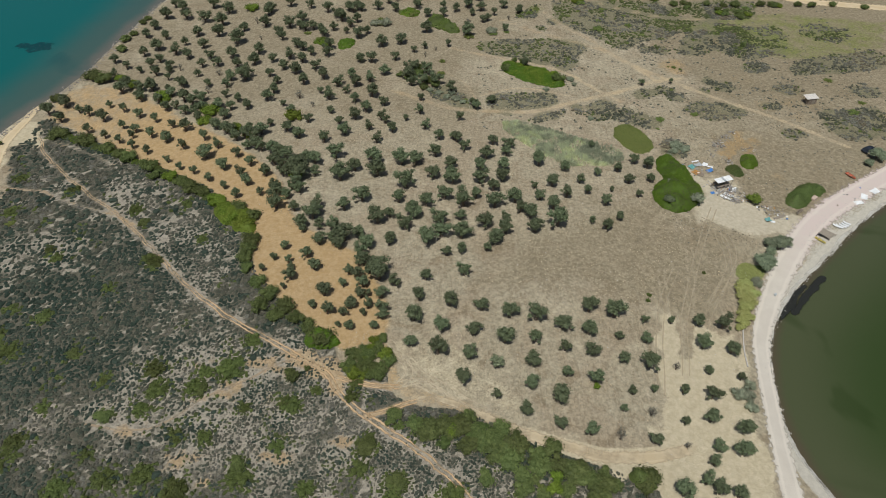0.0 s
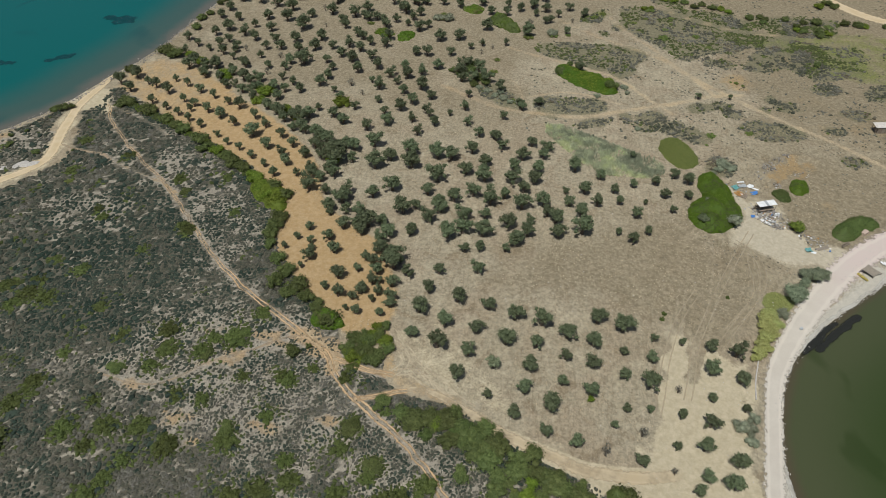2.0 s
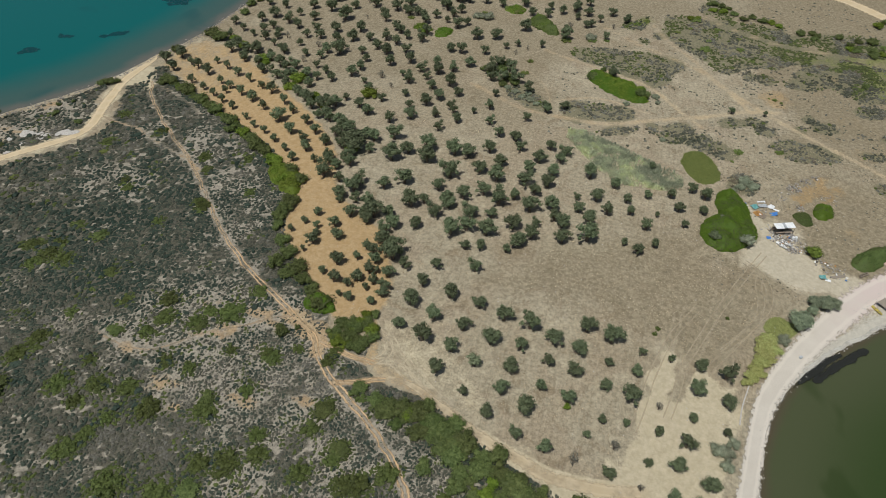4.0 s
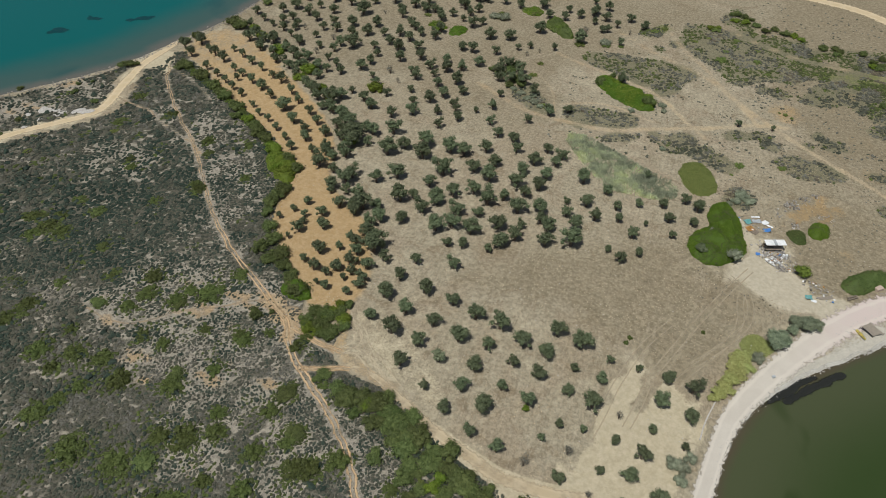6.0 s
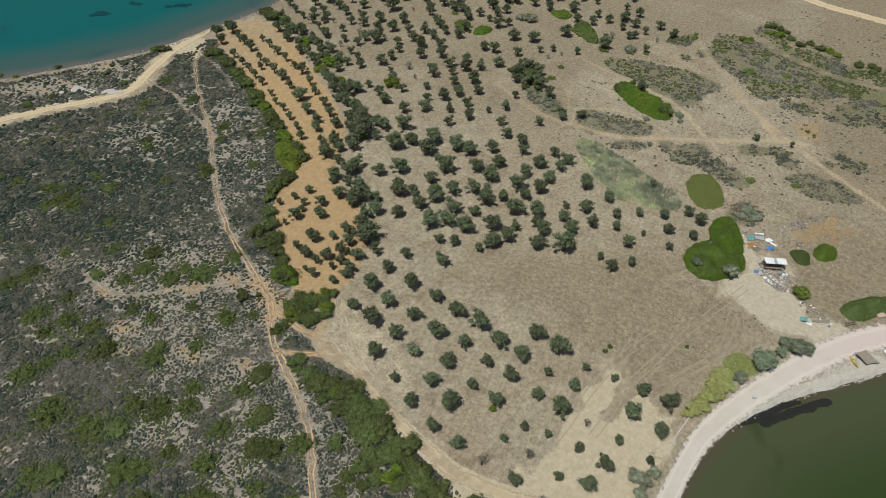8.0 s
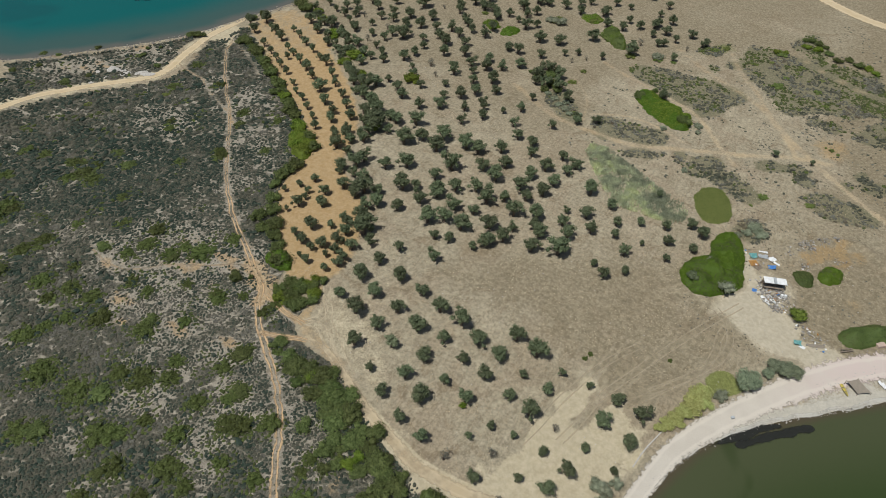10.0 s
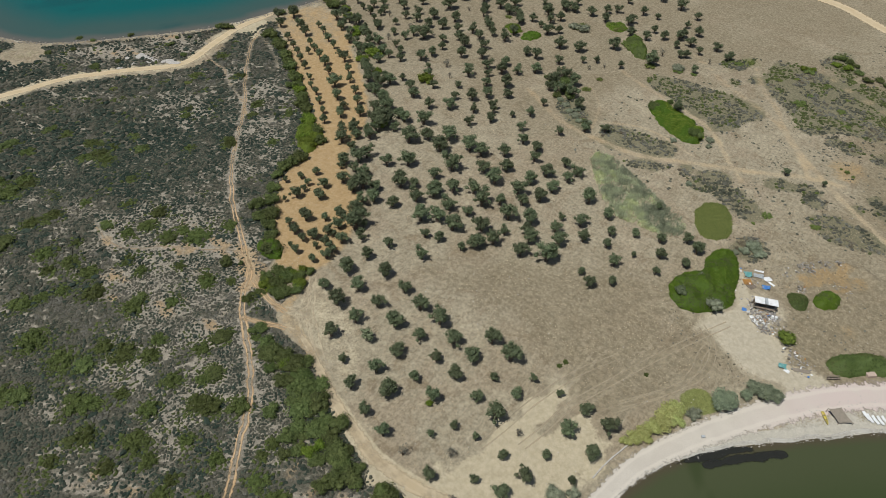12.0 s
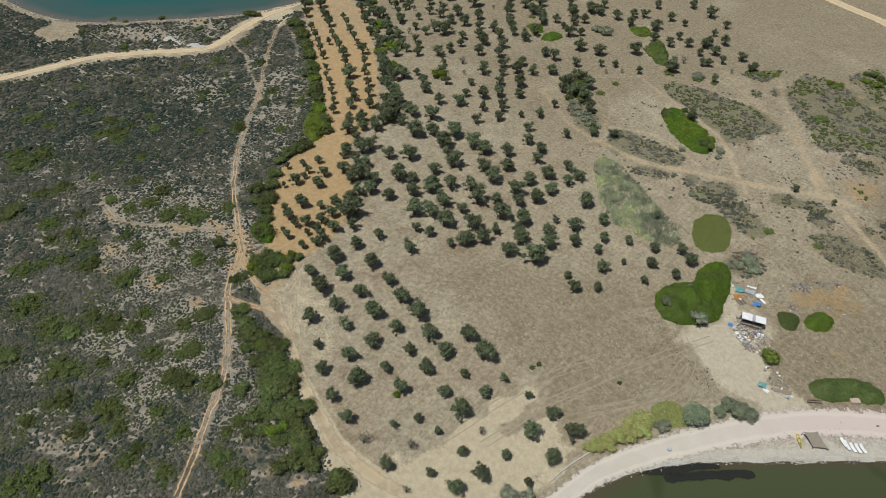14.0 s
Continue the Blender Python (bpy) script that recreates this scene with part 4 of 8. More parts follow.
PERIMETER = [(-7.1, 73.4), (-4.3, 72.4), (-1.4, 72.2), (2.7, 71.5), (8, 69), (13.4, 66), (18.2, 63.7), (23.7, 62), (28.9, 60.5), (34.3, 60.4), (39.3, 61), (45.7, 62.6)]
RUT_A = [(70.2, 131), (64.8, 121.1), (58.8, 108.3), (54.6, 98.2), (52, 92.3), (50.8, 84.7), (49.1, 78.4)]

RUT_C = [(65.7, 126.9), (70.2, 123.3), (71.1, 115.1), (66.2, 106.8), (59.8, 98.3)]
RUT_D = [(51.2, 108.2), (48.8, 93), (45.2, 82.4), (40.9, 66.5)]
RUT_E = [(8.6, 69.6), (4.5, 71.9), (-1, 76.3), (-4, 78), (-5.8, 80.9), (-8.4, 83.3), (-11.4, 87)]
RUT_F = [(59.9, 116.1), (56.7, 101.5), (51.9, 88.5), (49.2, 74.4)]
RUT_G = [(3.4, 70.8), (-0.6, 73.4), (-3.9, 75.8), (-5.7, 76.4), (-8.3, 75.1)]
RUT_H = [(-8.2, 75.2), (-6.4, 77.3), (-6.1, 79), (-7, 81), (-9.6, 82.6)]
RUT_I = [(43, 74.2), (44.6, 80.5), (45.5, 86.3), (46.8, 90.9), (48.2, 95.7), (50.4, 101.4), (55.3, 109.6)]
RUT_J = [(56.5, 91.6), (60.8, 98.8), (65.6, 105.7), (68, 110.5), (68.9, 115.7), (68.2, 119.6), (68.8, 123)]
PATH_SCRUB = [(18.3, 248.2), (32.1, 234.9), (42.4, 228.1), (53.8, 221.3), (61.1, 212.3), (66.3, 204.3), (70.5, 196.4)]
PATH_CLEFT = [(-0.5, 204.1), (6.6, 196.7), (8.8, 192), (11.4, 181.7)]
PATH_BESIDE = [(12.7, 187.1), (19.4, 190.4), (24.3, 191.8), (32.3, 190.4), (37, 188), (41.2, 186.4)]
FIELD_FAN = [(-9.9, 73.6), (-11.9, 81), (-13.2, 90.4), (-12, 90), (-9.6, 82.5), (-7.4, 77.5), (-5.3, 75.7), (0, 74), (4.1, 71.9), (8, 69.4), (3.7, 70), (-1.6, 70.9), (-5.6, 71.2)]
TURNING = [(-12.0, 85.4), (-3.5, 88.9), (7.7, 81.2), (16.9, 70.4), (9.9, 70.3), (2.2, 71.4), (-4.5, 72.3)]
PATH_NORTH = [(-15.3, 190.2), (-3.6, 182.5), (3.9, 178.9), (11.5, 177.8), (17.5, 177.4), (28.8, 176.7), (44, 184), (58, 189.5), (70, 196), (79, 197.5)]
PATH_NE = [(3.5, 220.4), (13.3, 215.1), (32.4, 207.5), (41.4, 202.6), (50, 190), (56, 183)]
PATH_NORTHEAST = [(39.1, 251.5), (45.9, 236.2), (53.9, 226.7), (57.4, 217.8), (65.2, 207.2), (77.1, 193.5), (91.4, 181), (105, 170.1), (117.5, 159.4)]
PATH_TOP = [(58.5, 262.2), (68.3, 253.9), (78.2, 248.5), (82, 245.8), (110.6, 240.5), (133.8, 245.3)]
PATH_EDGE = [(3.5, 222.7), (-2.5, 214), (-12.1, 206.6), (-15.8, 203.9), (-13.2, 196.1), (-5.8, 186.2), (3.1, 180), (11.9, 178.2)]
DIRT_ROAD_FAR = [(10, 338), (30.9, 331.5), (41, 327.8), (52.8, 324.9), (66, 314), (78.7, 306), (92.2, 302.9), (108.9, 297.8), (122, 284), (134, 266), (143.6, 259.6), (156, 257), (173.5, 252.5), (195, 250)]
HEART = [(56.5, 130.8), (55.1, 134), (55.5, 137.2), (57, 139.9), (59.9, 142.5), (59, 147.1), (59.4, 151), (61.7, 153.6), (64.5, 152.1), (66.6, 149.2), (67.9, 144.6), (68.2, 140.4), (69.5, 138.1), (68.8, 135.3), (66.7, 132.8), (64.2, 129.9), (61.5, 128.6), (59, 128.8)]
ROAD_MOUND = [(90.1, 132.6), (90, 134.9), (91.9, 137.8), (96.4, 141.2), (99.9, 142.5), (102.1, 142.2), (103.2, 138.9), (101.4, 137.6), (98.1, 135.7), (94.9, 132.1), (92.3, 131.7)]
ROUND_MOUND = [(51.7, 158.5), (50.1, 163.6), (51.3, 168.3), (54.8, 170.8), (58.2, 168), (61.2, 160.9), (60.5, 156.2), (57.1, 154.4), (54.4, 154.7)]
LONG_MOUND = [(20.1, 202.6), (20.3, 208.6), (23.4, 210.1), (30.9, 206.2), (38.1, 202.5), (40.9, 196.2), (38.9, 191.3), (34.1, 192.1), (26.7, 196)]
PAIR_MOUND_A = [(78.5, 145.6), (78.2, 148.1), (79.6, 149.4), (82.1, 149.5), (83.3, 147.3), (82.3, 144.3), (80.2, 143.7)]
PAIR_MOUND_B = [(83.2, 148.4), (83, 151.6), (84.8, 154.1), (87.7, 154.6), (89.2, 152.2), (87.9, 149), (85.5, 147.2)]
REED_BED = [(17.1, 169.4), (21.2, 172.6), (27.9, 168.8), (35.7, 164.2), (44, 159.3), (49.7, 157.3), (51.5, 152), (47, 149.2), (41.3, 148.2), (35.5, 148.5), (29.2, 153.4), (23.3, 161)]
GRASS_PATCH = [(69, 106.3), (68.5, 108.4), (70.1, 111.1), (72.6, 112.2), (74.6, 110.6), (77.3, 111.3), (74.8, 106.7), (72.1, 105)]
YARD_LANE = [(74.9, 135.7), (71.9, 138.1), (69.5, 141.8), (66.8, 146.9)]
DISTURBED = [(75.9, 151.9), (77.4, 155.2), (81.6, 160.4), (87, 164.2), (91.5, 163.8), (92.4, 160.5), (88.6, 156.6), (82.5, 153.4), (77.3, 150.5)]
SPOIL = [(74.2, 153.4), (77.5, 157.6), (81.6, 161.6), (86, 164.6), (90.4, 165.6), (93.6, 163.6)]
MAQUIS = [(42.6, 42.8), (37.5, 54.5), (30, 58), (24, 60), (17.5, 63), (10, 67), (3, 70), (-4, 70.6), (-8.4, 72.6), (-10.4, 76), (-10.8, 79.6), (-20.4, 80.6), (-22.2, 86), (-28.8, 90.6), (-36.3, 98.8), (-42.6, 106), (-46.6, 116.8), (-53.4, 122.2), (-66.9, 134.6), (-81, 148.9), (-96.9, 160.4), (-114, 171.9), (-122.6, 177.2), (-127.7, 174.6), (-131.6, 172.4), (-130, 164.2), (-123.6, 150.5), (-121.8, 139.3), (-130.4, 125.2), (-144.8, 107.5), (-150.1, 92), (-155.1, 77.3), (-163.4, 59.5), (-260, 70), (-200, -60), (60, -60)]
MAQUIS_SHORE = [(-130, 153.4), (-128, 142.5), (-136, 128.7), (-150.6, 110.6), (-156.3, 94.9), (-161.2, 79.9), (-169.5, 61.7), (-187.3, 45.9), (-235, 100), (-215.7, 103), (-194.7, 106.7), (-177.9, 114), (-167.4, 124.2), (-153.4, 139.6), (-139.2, 155.3)]
BROWN_FIELD = [(7.8, 102.3), (11.7, 113.8), (30, 123), (40.8, 133), (57, 135.7), (60.5, 124.1), (71.9, 124.9), (78.4, 121.7), (68.1, 108), (59.4, 95.1), (49, 96.5), (38.2, 101.3), (23.4, 100.2)]
SEAWEED_NEAR = [(72.9, 92.8), (74.9, 95.8), (77.1, 99.2), (80.4, 102.9), (83.4, 105.1), (84.3, 105), (82.5, 103.1), (80.1, 100.8), (79.3, 98.7), (77.3, 97.2), (75, 94.9)]
SEAWEED_OUT = [(77.2, 97.2), (80.2, 99.9), (83.6, 103.4), (86.5, 106.5), (89.1, 108.1), (89.8, 107.4), (86.7, 104.2), (83.3, 101), (80.4, 98), (77.8, 95.3)]
SEA_WEEDS = [[(-184.9, 177.1), (-186.1, 181.8), (-182.7, 183.4), (-178.8, 183.1), (-181.9, 178.6)], [(-181, 193.2), (-178.7, 196), (-175, 195.8), (-177.3, 192.4)], [(-164.7, 197.5), (-162.2, 203.1), (-157.3, 204.3), (-156.3, 201.5), (-160.5, 197.8)], [(-164.1, 236.2), (-157.1, 238.2), (-149.4, 238), (-145.9, 231.5), (-155, 231)]]
SEA_ROCKS = [(-120, 276), (-123.9, 240), (-125.5, 224.3), (-127.6, 206.6), (-131, 196.2), (-134.2, 188.5)]
LONG_CLUMP = [(-19.9, 78.6), (-18.8, 82.3), (-15.4, 86.3), (-12.3, 88.2), (-10.3, 84.9), (-10.2, 81.4), (-10, 77.1), (-11.4, 75.5), (-15.9, 76.4)]
THICKET_MASS = [(-6.5, 64.4), (-5.1, 67.2), (-1.1, 69.1), (2.6, 69.9), (6.3, 68.1), (8.7, 65.7), (10.8, 65.8), (15.2, 64.9), (17.3, 61.4), (16.6, 58.5), (13.9, 57.2), (11.2, 57.4), (7.5, 59.8), (5.1, 59.5), (1.7, 60.9), (-1, 63), (-3.4, 62.3)]
THICKET_LIGHT = [(12.9, 56.5), (16.6, 58.1), (19.8, 57.7), (19.8, 54.7), (18.6, 52.2), (15.3, 53.3)]
THICKET_EAST = [(20.3, 56.5), (21.7, 59.2), (25.7, 59.1), (27.9, 57.6), (27.1, 55.2), (23.6, 53.5)]
THICKET_END = [(32.6, 55.9), (33.5, 57.8), (36.5, 58.2), (38.2, 56.5), (37, 54.1), (34.5, 54.2)]
JUNCTION_MASS = [(-28.9, 85.6), (-28.2, 88.5), (-24.6, 89.7), (-21.7, 88.2), (-20.7, 84.9), (-23.5, 83.2), (-26.6, 83.6)]
BRIGHT_MASS = [(-58.6, 127.9), (-57.4, 132), (-51.4, 131.3), (-47, 127.7), (-45.4, 122.4), (-47, 119.5), (-52.3, 121.8)]
HEDGE_NORTH = [(-120.9, 173.2), (-119.8, 176.1), (-113.6, 172.5), (-101.5, 165.2), (-89.1, 157.4), (-75.4, 148.3), (-63.7, 139.8), (-57.2, 133.4), (-59.7, 131), (-68.5, 139.4), (-80.3, 148.4), (-94.5, 157.6), (-107.6, 165.3)]

TOP_MOUND = [(-6.2, 242.6), (-3.5, 247.6), (3.3, 241.2), (6.9, 234), (5.2, 230.9), (-0.3, 233.9)]
TOP_PATCH_A = [(-17.5, 248.8), (-15.4, 253.5), (-11.4, 255.6), (-8.1, 249.5), (-11.9, 245.9)]
TOP_PATCH_B = [(-39, 222.9), (-36.2, 228.2), (-31.7, 227), (-31.8, 221.8), (-35.7, 218.9)]
TOP_PATCH_C = [(-47, 225.8), (-44.2, 230.3), (-39.1, 226.3), (-39.9, 221.2), (-44.1, 222.3)]


def along(p, q):
    return math.hypot(q[0] - p[0], q[1] - p[1])


def far_from(X, Y, line, closed=False):
    """Distance of points from a line of corners."""
    pl = np.array([p[:2] for p in line], float)
    best = np.full(np.shape(X), 1e9)
    for i in range(len(pl) if closed else len(pl) - 1):
        a, b = pl[i], pl[(i + 1) % len(pl)]
        d = b - a
        u = np.clip(((X - a[0]) * d[0] + (Y - a[1]) * d[1]) / (d @ d + 1e-9), 0, 1)
        best = np.minimum(best, np.hypot(X - a[0] - u * d[0], Y - a[1] - u * d[1]))
    return best


def within(X, Y, ring):
    pl = np.array(ring, float)
    c = np.zeros(np.shape(X), bool)
    for i in range(len(pl)):
        a, b = pl[i], pl[(i + 1) % len(pl)]
        if a[1] != b[1]:
            c ^= ((a[1] > Y) != (b[1] > Y)) & (X < (b[0] - a[0]) * (Y - a[1]) / (b[1] - a[1]) + a[0])
    return c


def signed(X, Y, ring):
    """Distance from a closed outline, positive inside."""
    return far_from(X, Y, ring, True) * np.where(within(X, Y, ring), 1.0, -1.0)


def smooth(a, b, x):
    u = np.clip((np.asarray(x, float) - a) / (b - a), 0, 1)
    return u * u * (3 - 2 * u)


WATER, SEA_LEVEL = -2.5, -6.0


def rounded(line, turns=2, closed=True):
    """Corner cutting: a smooth outline through a few corners."""
    pl = [Vector(p[:2]) for p in line]
    for _ in range(turns):
        out = [] if closed else [pl[0]]
        for i in range(len(pl) if closed else len(pl) - 1):
            a, b = pl[i], pl[(i + 1) % len(pl)]
            out += [a * 0.75 + b * 0.25, a * 0.25 + b * 0.75]
        pl = out if closed else out + [pl[-1]]
    return [tuple(p) for p in pl]


LAGOON_R, SEA_R = rounded(LAGOON, 1), rounded(SEA, 1)


def shore(X, Y):
    return -signed(X, Y, LAGOON_R), -signed(X, Y, SEA_R)


def height(X, Y):
    X, Y = np.asarray(X, float), np.asarray(Y, float)
    lag, sea = shore(X, Y)
    land = WATER + np.where(lag < 0, np.maximum(lag * 0.12, -3), 0.6 * smooth(0, 5, lag) + 1.9 * smooth(4, 48, lag))
    land = land - 5.5 * np.clip((-63 - X + 0.15 * (Y - 150)) / 57, 0, 1) + 1.1 * np.exp(-((X + 38) ** 2 + (Y - 78) ** 2) / (2 * 34 ** 2))
    beach = SEA_LEVEL + np.where(sea < 0, np.maximum(sea * 0.12, -3), 0.5 * smooth(0, 4, sea))
    k = smooth(0, 26, sea)
    land = land + 0.75 * np.exp(-(far_from(X, Y, SPOIL) / 1.0) ** 2)
    return beach * (1 - k) + land * k


def ground_at(x, y):
    return float(height(np.array([x]), np.array([y]))[0])


def value_noise(X, Y, size, seed=0):
    """Smooth random values 0..1 on a lattice of that size."""
    r = np.random.RandomState(seed)
    t = r.rand(256, 256)
    u, v = X / size, Y / size
    i, j = np.floor(u).astype(int), np.floor(v).astype(int)
    fu, fv = smooth(0, 1, u - i), smooth(0, 1, v - j)
    a, b = t[i % 256, j % 256], t[(i + 1) % 256, j % 256]
    c, d = t[i % 256, (j + 1) % 256], t[(i + 1) % 256, (j + 1) % 256]
    return (a * (1 - fu) + b * fu) * (1 - fv) + (c * (1 - fu) + d * fu) * fv


# ---- mesh helpers ----


def mesh_of(name, verts, faces, material, tint=None):
    me = bpy.data.meshes.new(name)
    me.from_pydata(np.asarray(verts).tolist(), [], [list(map(int, f)) for f in faces])
    if tint is not None:
        at = me.attributes.new("tint", "FLOAT", "POINT")
        at.data.foreach_set("value", np.asarray(tint, np.float32))
    me.materials.append(material)
    me.update()
    return me


def part(name, data, parent, label=""):
    ob = new(name, data)
    ob.parent = parent
    if label:
        tagged(ob, label)
    return ob


def bm_mesh(name, bm, material, soft=False):
    me = bpy.data.meshes.new(name)
    bm.normal_update()
    bm.to_mesh(me)
    bm.free()
    me.materials.append(material)
    if soft:
        me.polygons.foreach_set("use_smooth", [True] * len(me.polygons))
    return me


def holder(name, x, y, z=None, turn=0.0):
    ob = new(name)
    ob.matrix_basis = pose(x, y, ground_at(x, y) if z is None else z, 0, 0, turn)
    return ob


def box_mesh(name, size, material, at=(0, 0, 0), bevel=0.02, tilt=(0, 0, 0)):
    bm = bmesh.new()
    bmesh.ops.create_cube(bm, size=1)
    bmesh.ops.scale(bm, vec=size, verts=bm.verts)
    if bevel:
        bmesh.ops.bevel(bm, geom=bm.edges[:], offset=bevel, segments=1, affect="EDGES")
    bmesh.ops.transform(bm, matrix=pose(*at, *tilt), verts=bm.verts)
    return bm_mesh(name, bm, material)


def tube(points, radii, sides=6):
    """Rings along a line of points: verts and faces of a tapered limb."""
    v, f = [], []
    for k, (p, r) in enumerate(zip(points, radii)):
        d = (Vector(points[min(k + 1, len(points) - 1)]) - Vector(points[max(k - 1, 0)])).normalized()
        a = d.orthogonal().normalized()
        b = d.cross(a)
        for s in range(sides):
            g = 2 * math.pi * s / sides
            v.append(Vector(p) + (a * math.cos(g) + b * math.sin(g)) * r)
        if k:
            for s in range(sides):
                o, q = (k - 1) * sides, k * sides
                f.append((o + s, o + (s + 1) % sides, q + (s + 1) % sides, q + s))
    f.append(tuple(range((len(points) - 1) * sides, len(points) * sides)))
    return [tuple(p) for p in v], f


def lump_shell(rs, centre, radius, flat=0.85, rings=4, segs=7, floor=None):
    """A knobbly closed lump that fills the inside of a crown."""
    v, f = [], []
    for i in range(rings + 1):
        th = math.pi * i / rings
        for s in range(segs):
            ph = 2 * math.pi * (s + 0.5 * (i % 2)) / segs
            r = radius * (0.82 + 0.36 * rs.rand())
            z = centre[2] + r * math.cos(th) * flat
            v.append((centre[0] + r * math.sin(th) * math.cos(ph), centre[1] + r * math.sin(th) * math.sin(ph), z if floor is None else max(z, floor)))
        if i:
            for s in range(segs):
                o, q = (i - 1) * segs, i * segs
                f.append((o + s, q + s, q + (s + 1) % segs, o + (s + 1) % segs))
    return v, f


def sprays(rs, lumps, count, length, wide, flat=0.85, low=-0.5, jitter=0.9, lift=0.0):
    """Leaf sprays (bent quads) over the outside of lumps (x, y, z, r)."""
    lumps = np.array(lumps)
    w = lumps[:, 3] ** 2
    pick = rs.choice(len(lumps), count, p=w / w.sum())
    n = rs.normal(size=(count, 3))
    n /= np.linalg.norm(n, axis=1)[:, None]
    n[:, 2] = np.where(n[:, 2] < low, -n[:, 2], n[:, 2])
    c = lumps[pick, :3] + n * lumps[pick, 3:4] * (0.8 + 0.42 * rs.rand(count, 1)) * np.array([1, 1, flat])
    nn = n + jitter * rs.normal(size=(count, 3)) + np.array([0, 0, lift])
    nn /= np.linalg.norm(nn, axis=1)[:, None]
    a = np.cross(nn, rs.normal(size=(count, 3)))
    a /= np.linalg.norm(a, axis=1)[:, None]
    b = np.cross(nn, a)
    L = length * (0.6 + 0.8 * rs.rand(count, 1))
    W = wide * (0.6 + 0.8 * rs.rand(count, 1))
    q = np.stack([c - a * L / 2, c + b * W / 2 - nn * L * 0.08, c + a * L / 2, c - b * W / 2 - nn * L * 0.08], 1).reshape(-1, 3)
    return q, np.arange(count * 4).reshape(-1, 4)


def join(pieces):
    vs, fs, o = [], [], 0
    for v, f in pieces:
        vs += [tuple(p) for p in v]
        fs += [tuple(int(i) + o for i in q) for q in f]
        o += len(v)
    return vs, fs


# ---- ground sheet ----


def axis(lo, hi, step, end_lo, end_hi):
    core = list(np.arange(lo, hi + step / 2, step))
    g, x = step, lo
    before, after = [], []
    while x > end_lo:
        g *= 1.09
        x -= g
        before.append(x)
    g, x = step, core[-1]
    while x < end_hi:
        g *= 1.09
        x += g
        after.append(x)
    return np.array(before[::-1] + core + after)


def grid_mesh(name, xs, ys, Z, material, keep=None):
    nx, ny = len(xs), len(ys)
    X, Y = np.meshgrid(xs, ys)
    co = np.stack([X, Y, Z], -1).reshape(-1, 3)
    i = np.arange((nx - 1) * (ny - 1))
    a = (i // (nx - 1)) * nx + i % (nx - 1)
    quads = np.stack([a, a + 1, a + 1 + nx, a + nx], 1)
    if keep is not None:
        quads = quads[keep.reshape(-1)[quads].any(1)]
        used = np.unique(quads)
        remap = np.zeros(len(co), int)
        remap[used] = np.arange(len(used))
        co, quads = co[used], remap[quads]
    else:
        used = np.arange(len(co))
    me = bpy.data.meshes.new(name)
    me.vertices.add(len(co))
    me.vertices.foreach_set("co", co.astype(np.float32).ravel())
    me.loops.add(quads.size)
    me.loops.foreach_set("vertex_index", quads.astype(np.int32).ravel())
    me.polygons.add(len(quads))
    me.polygons.foreach_set("loop_start", np.arange(0, quads.size, 4, dtype=np.int32))
    me.polygons.foreach_set("use_smooth", np.ones(len(quads), bool))
    me.materials.append(material)
    me.update(calc_edges=True)
    me.validate()
    return me, used


def colour_attr(me, name, r, g, b, used):
    at = me.attributes.new(name, "FLOAT_COLOR", "POINT")
    at.data.foreach_set("color", np.stack([r, g, b, np.ones_like(r)], -1).reshape(-1, 4)[used].astype(np.float32).ravel())


TRACKS = [(TRACK_MAQUIS, 0.75), (TRACK_SIDE, 0.45), (TRACK_UPPER, 0.4), (TRACK_JUNCTION, 0.8), (TRACK_JUNCTION_B, 0.7), (TRACK_LEFT, 0.25)]
PATHS = [(PATH_NORTH, 1.5), (PATH_NE, 1.2), (PATH_NORTHEAST, 1.3), (PATH_TOP, 1.2), (PATH_SCRUB, 1.5), (PATH_CLEFT, 0.6), (PATH_BESIDE, 0.7), (PERIMETER, 1.5)]
SCRUB_AREAS = SCRUB_HILL + SCRUB_LOW + SCRUB_FAR


def scrub_field(X, Y):
    """How deep a place lies in the grey scrub, about 1 inside."""
    best = np.full(np.shape(X), -1.0)
    for x, y, a, b in SCRUB:
        best = np.maximum(best, 1.3 - np.hypot((X - x) / a, (Y - y) / max(b, 3)))
    for ring in SCRUB_AREAS:
        best = np.maximum(best, 0.45 + signed(X, Y, rounded(ring, 1)) / 3)
    near = smooth(-0.25, 0.1, best)
    return near * np.clip(best * 1.8 + 1.0 * (value_noise(X, Y, 2.5, 5) - 0.5) + 0.9 * (value_noise(X, Y, 8.0, 6) - 0.5), 0, 1)


def ellipses(X, Y, spots, soft=0.5):
    best = np.zeros(np.shape(X))
    for x, y, a, b in spots:
        best = np.maximum(best, smooth(1 + soft, 1 - soft, np.hypot((X - x) / a, (Y - y) / max(b, 2))))
    return best


def openness(X, Y):
    """How bare the soil between the maquis shrubs is, 0 to 1."""
    return np.clip(0.17 + 0.33 * ellipses(X, Y, OPEN_SOIL, 0.8) - 0.11 * ellipses(X, Y, DENSE_HEATH, 0.6) + 0.42 * (value_noise(X, Y, 5, 41) - 0.5), 0, 1)


def lanes(X, Y):
    """Winding lanes of bare soil between the shrubs, near 0 in a lane."""
    u, v = X + 1.1 * (value_noise(X, Y, 1.3, 45) - 0.5), Y + 1.1 * (value_noise(X, Y, 1.3, 46) - 0.5)
    return np.minimum(np.abs(value_noise(u, v, 1.7, 43) - 0.5), 1.2 * np.abs(value_noise(u, v, 2.6, 44) - 0.5))


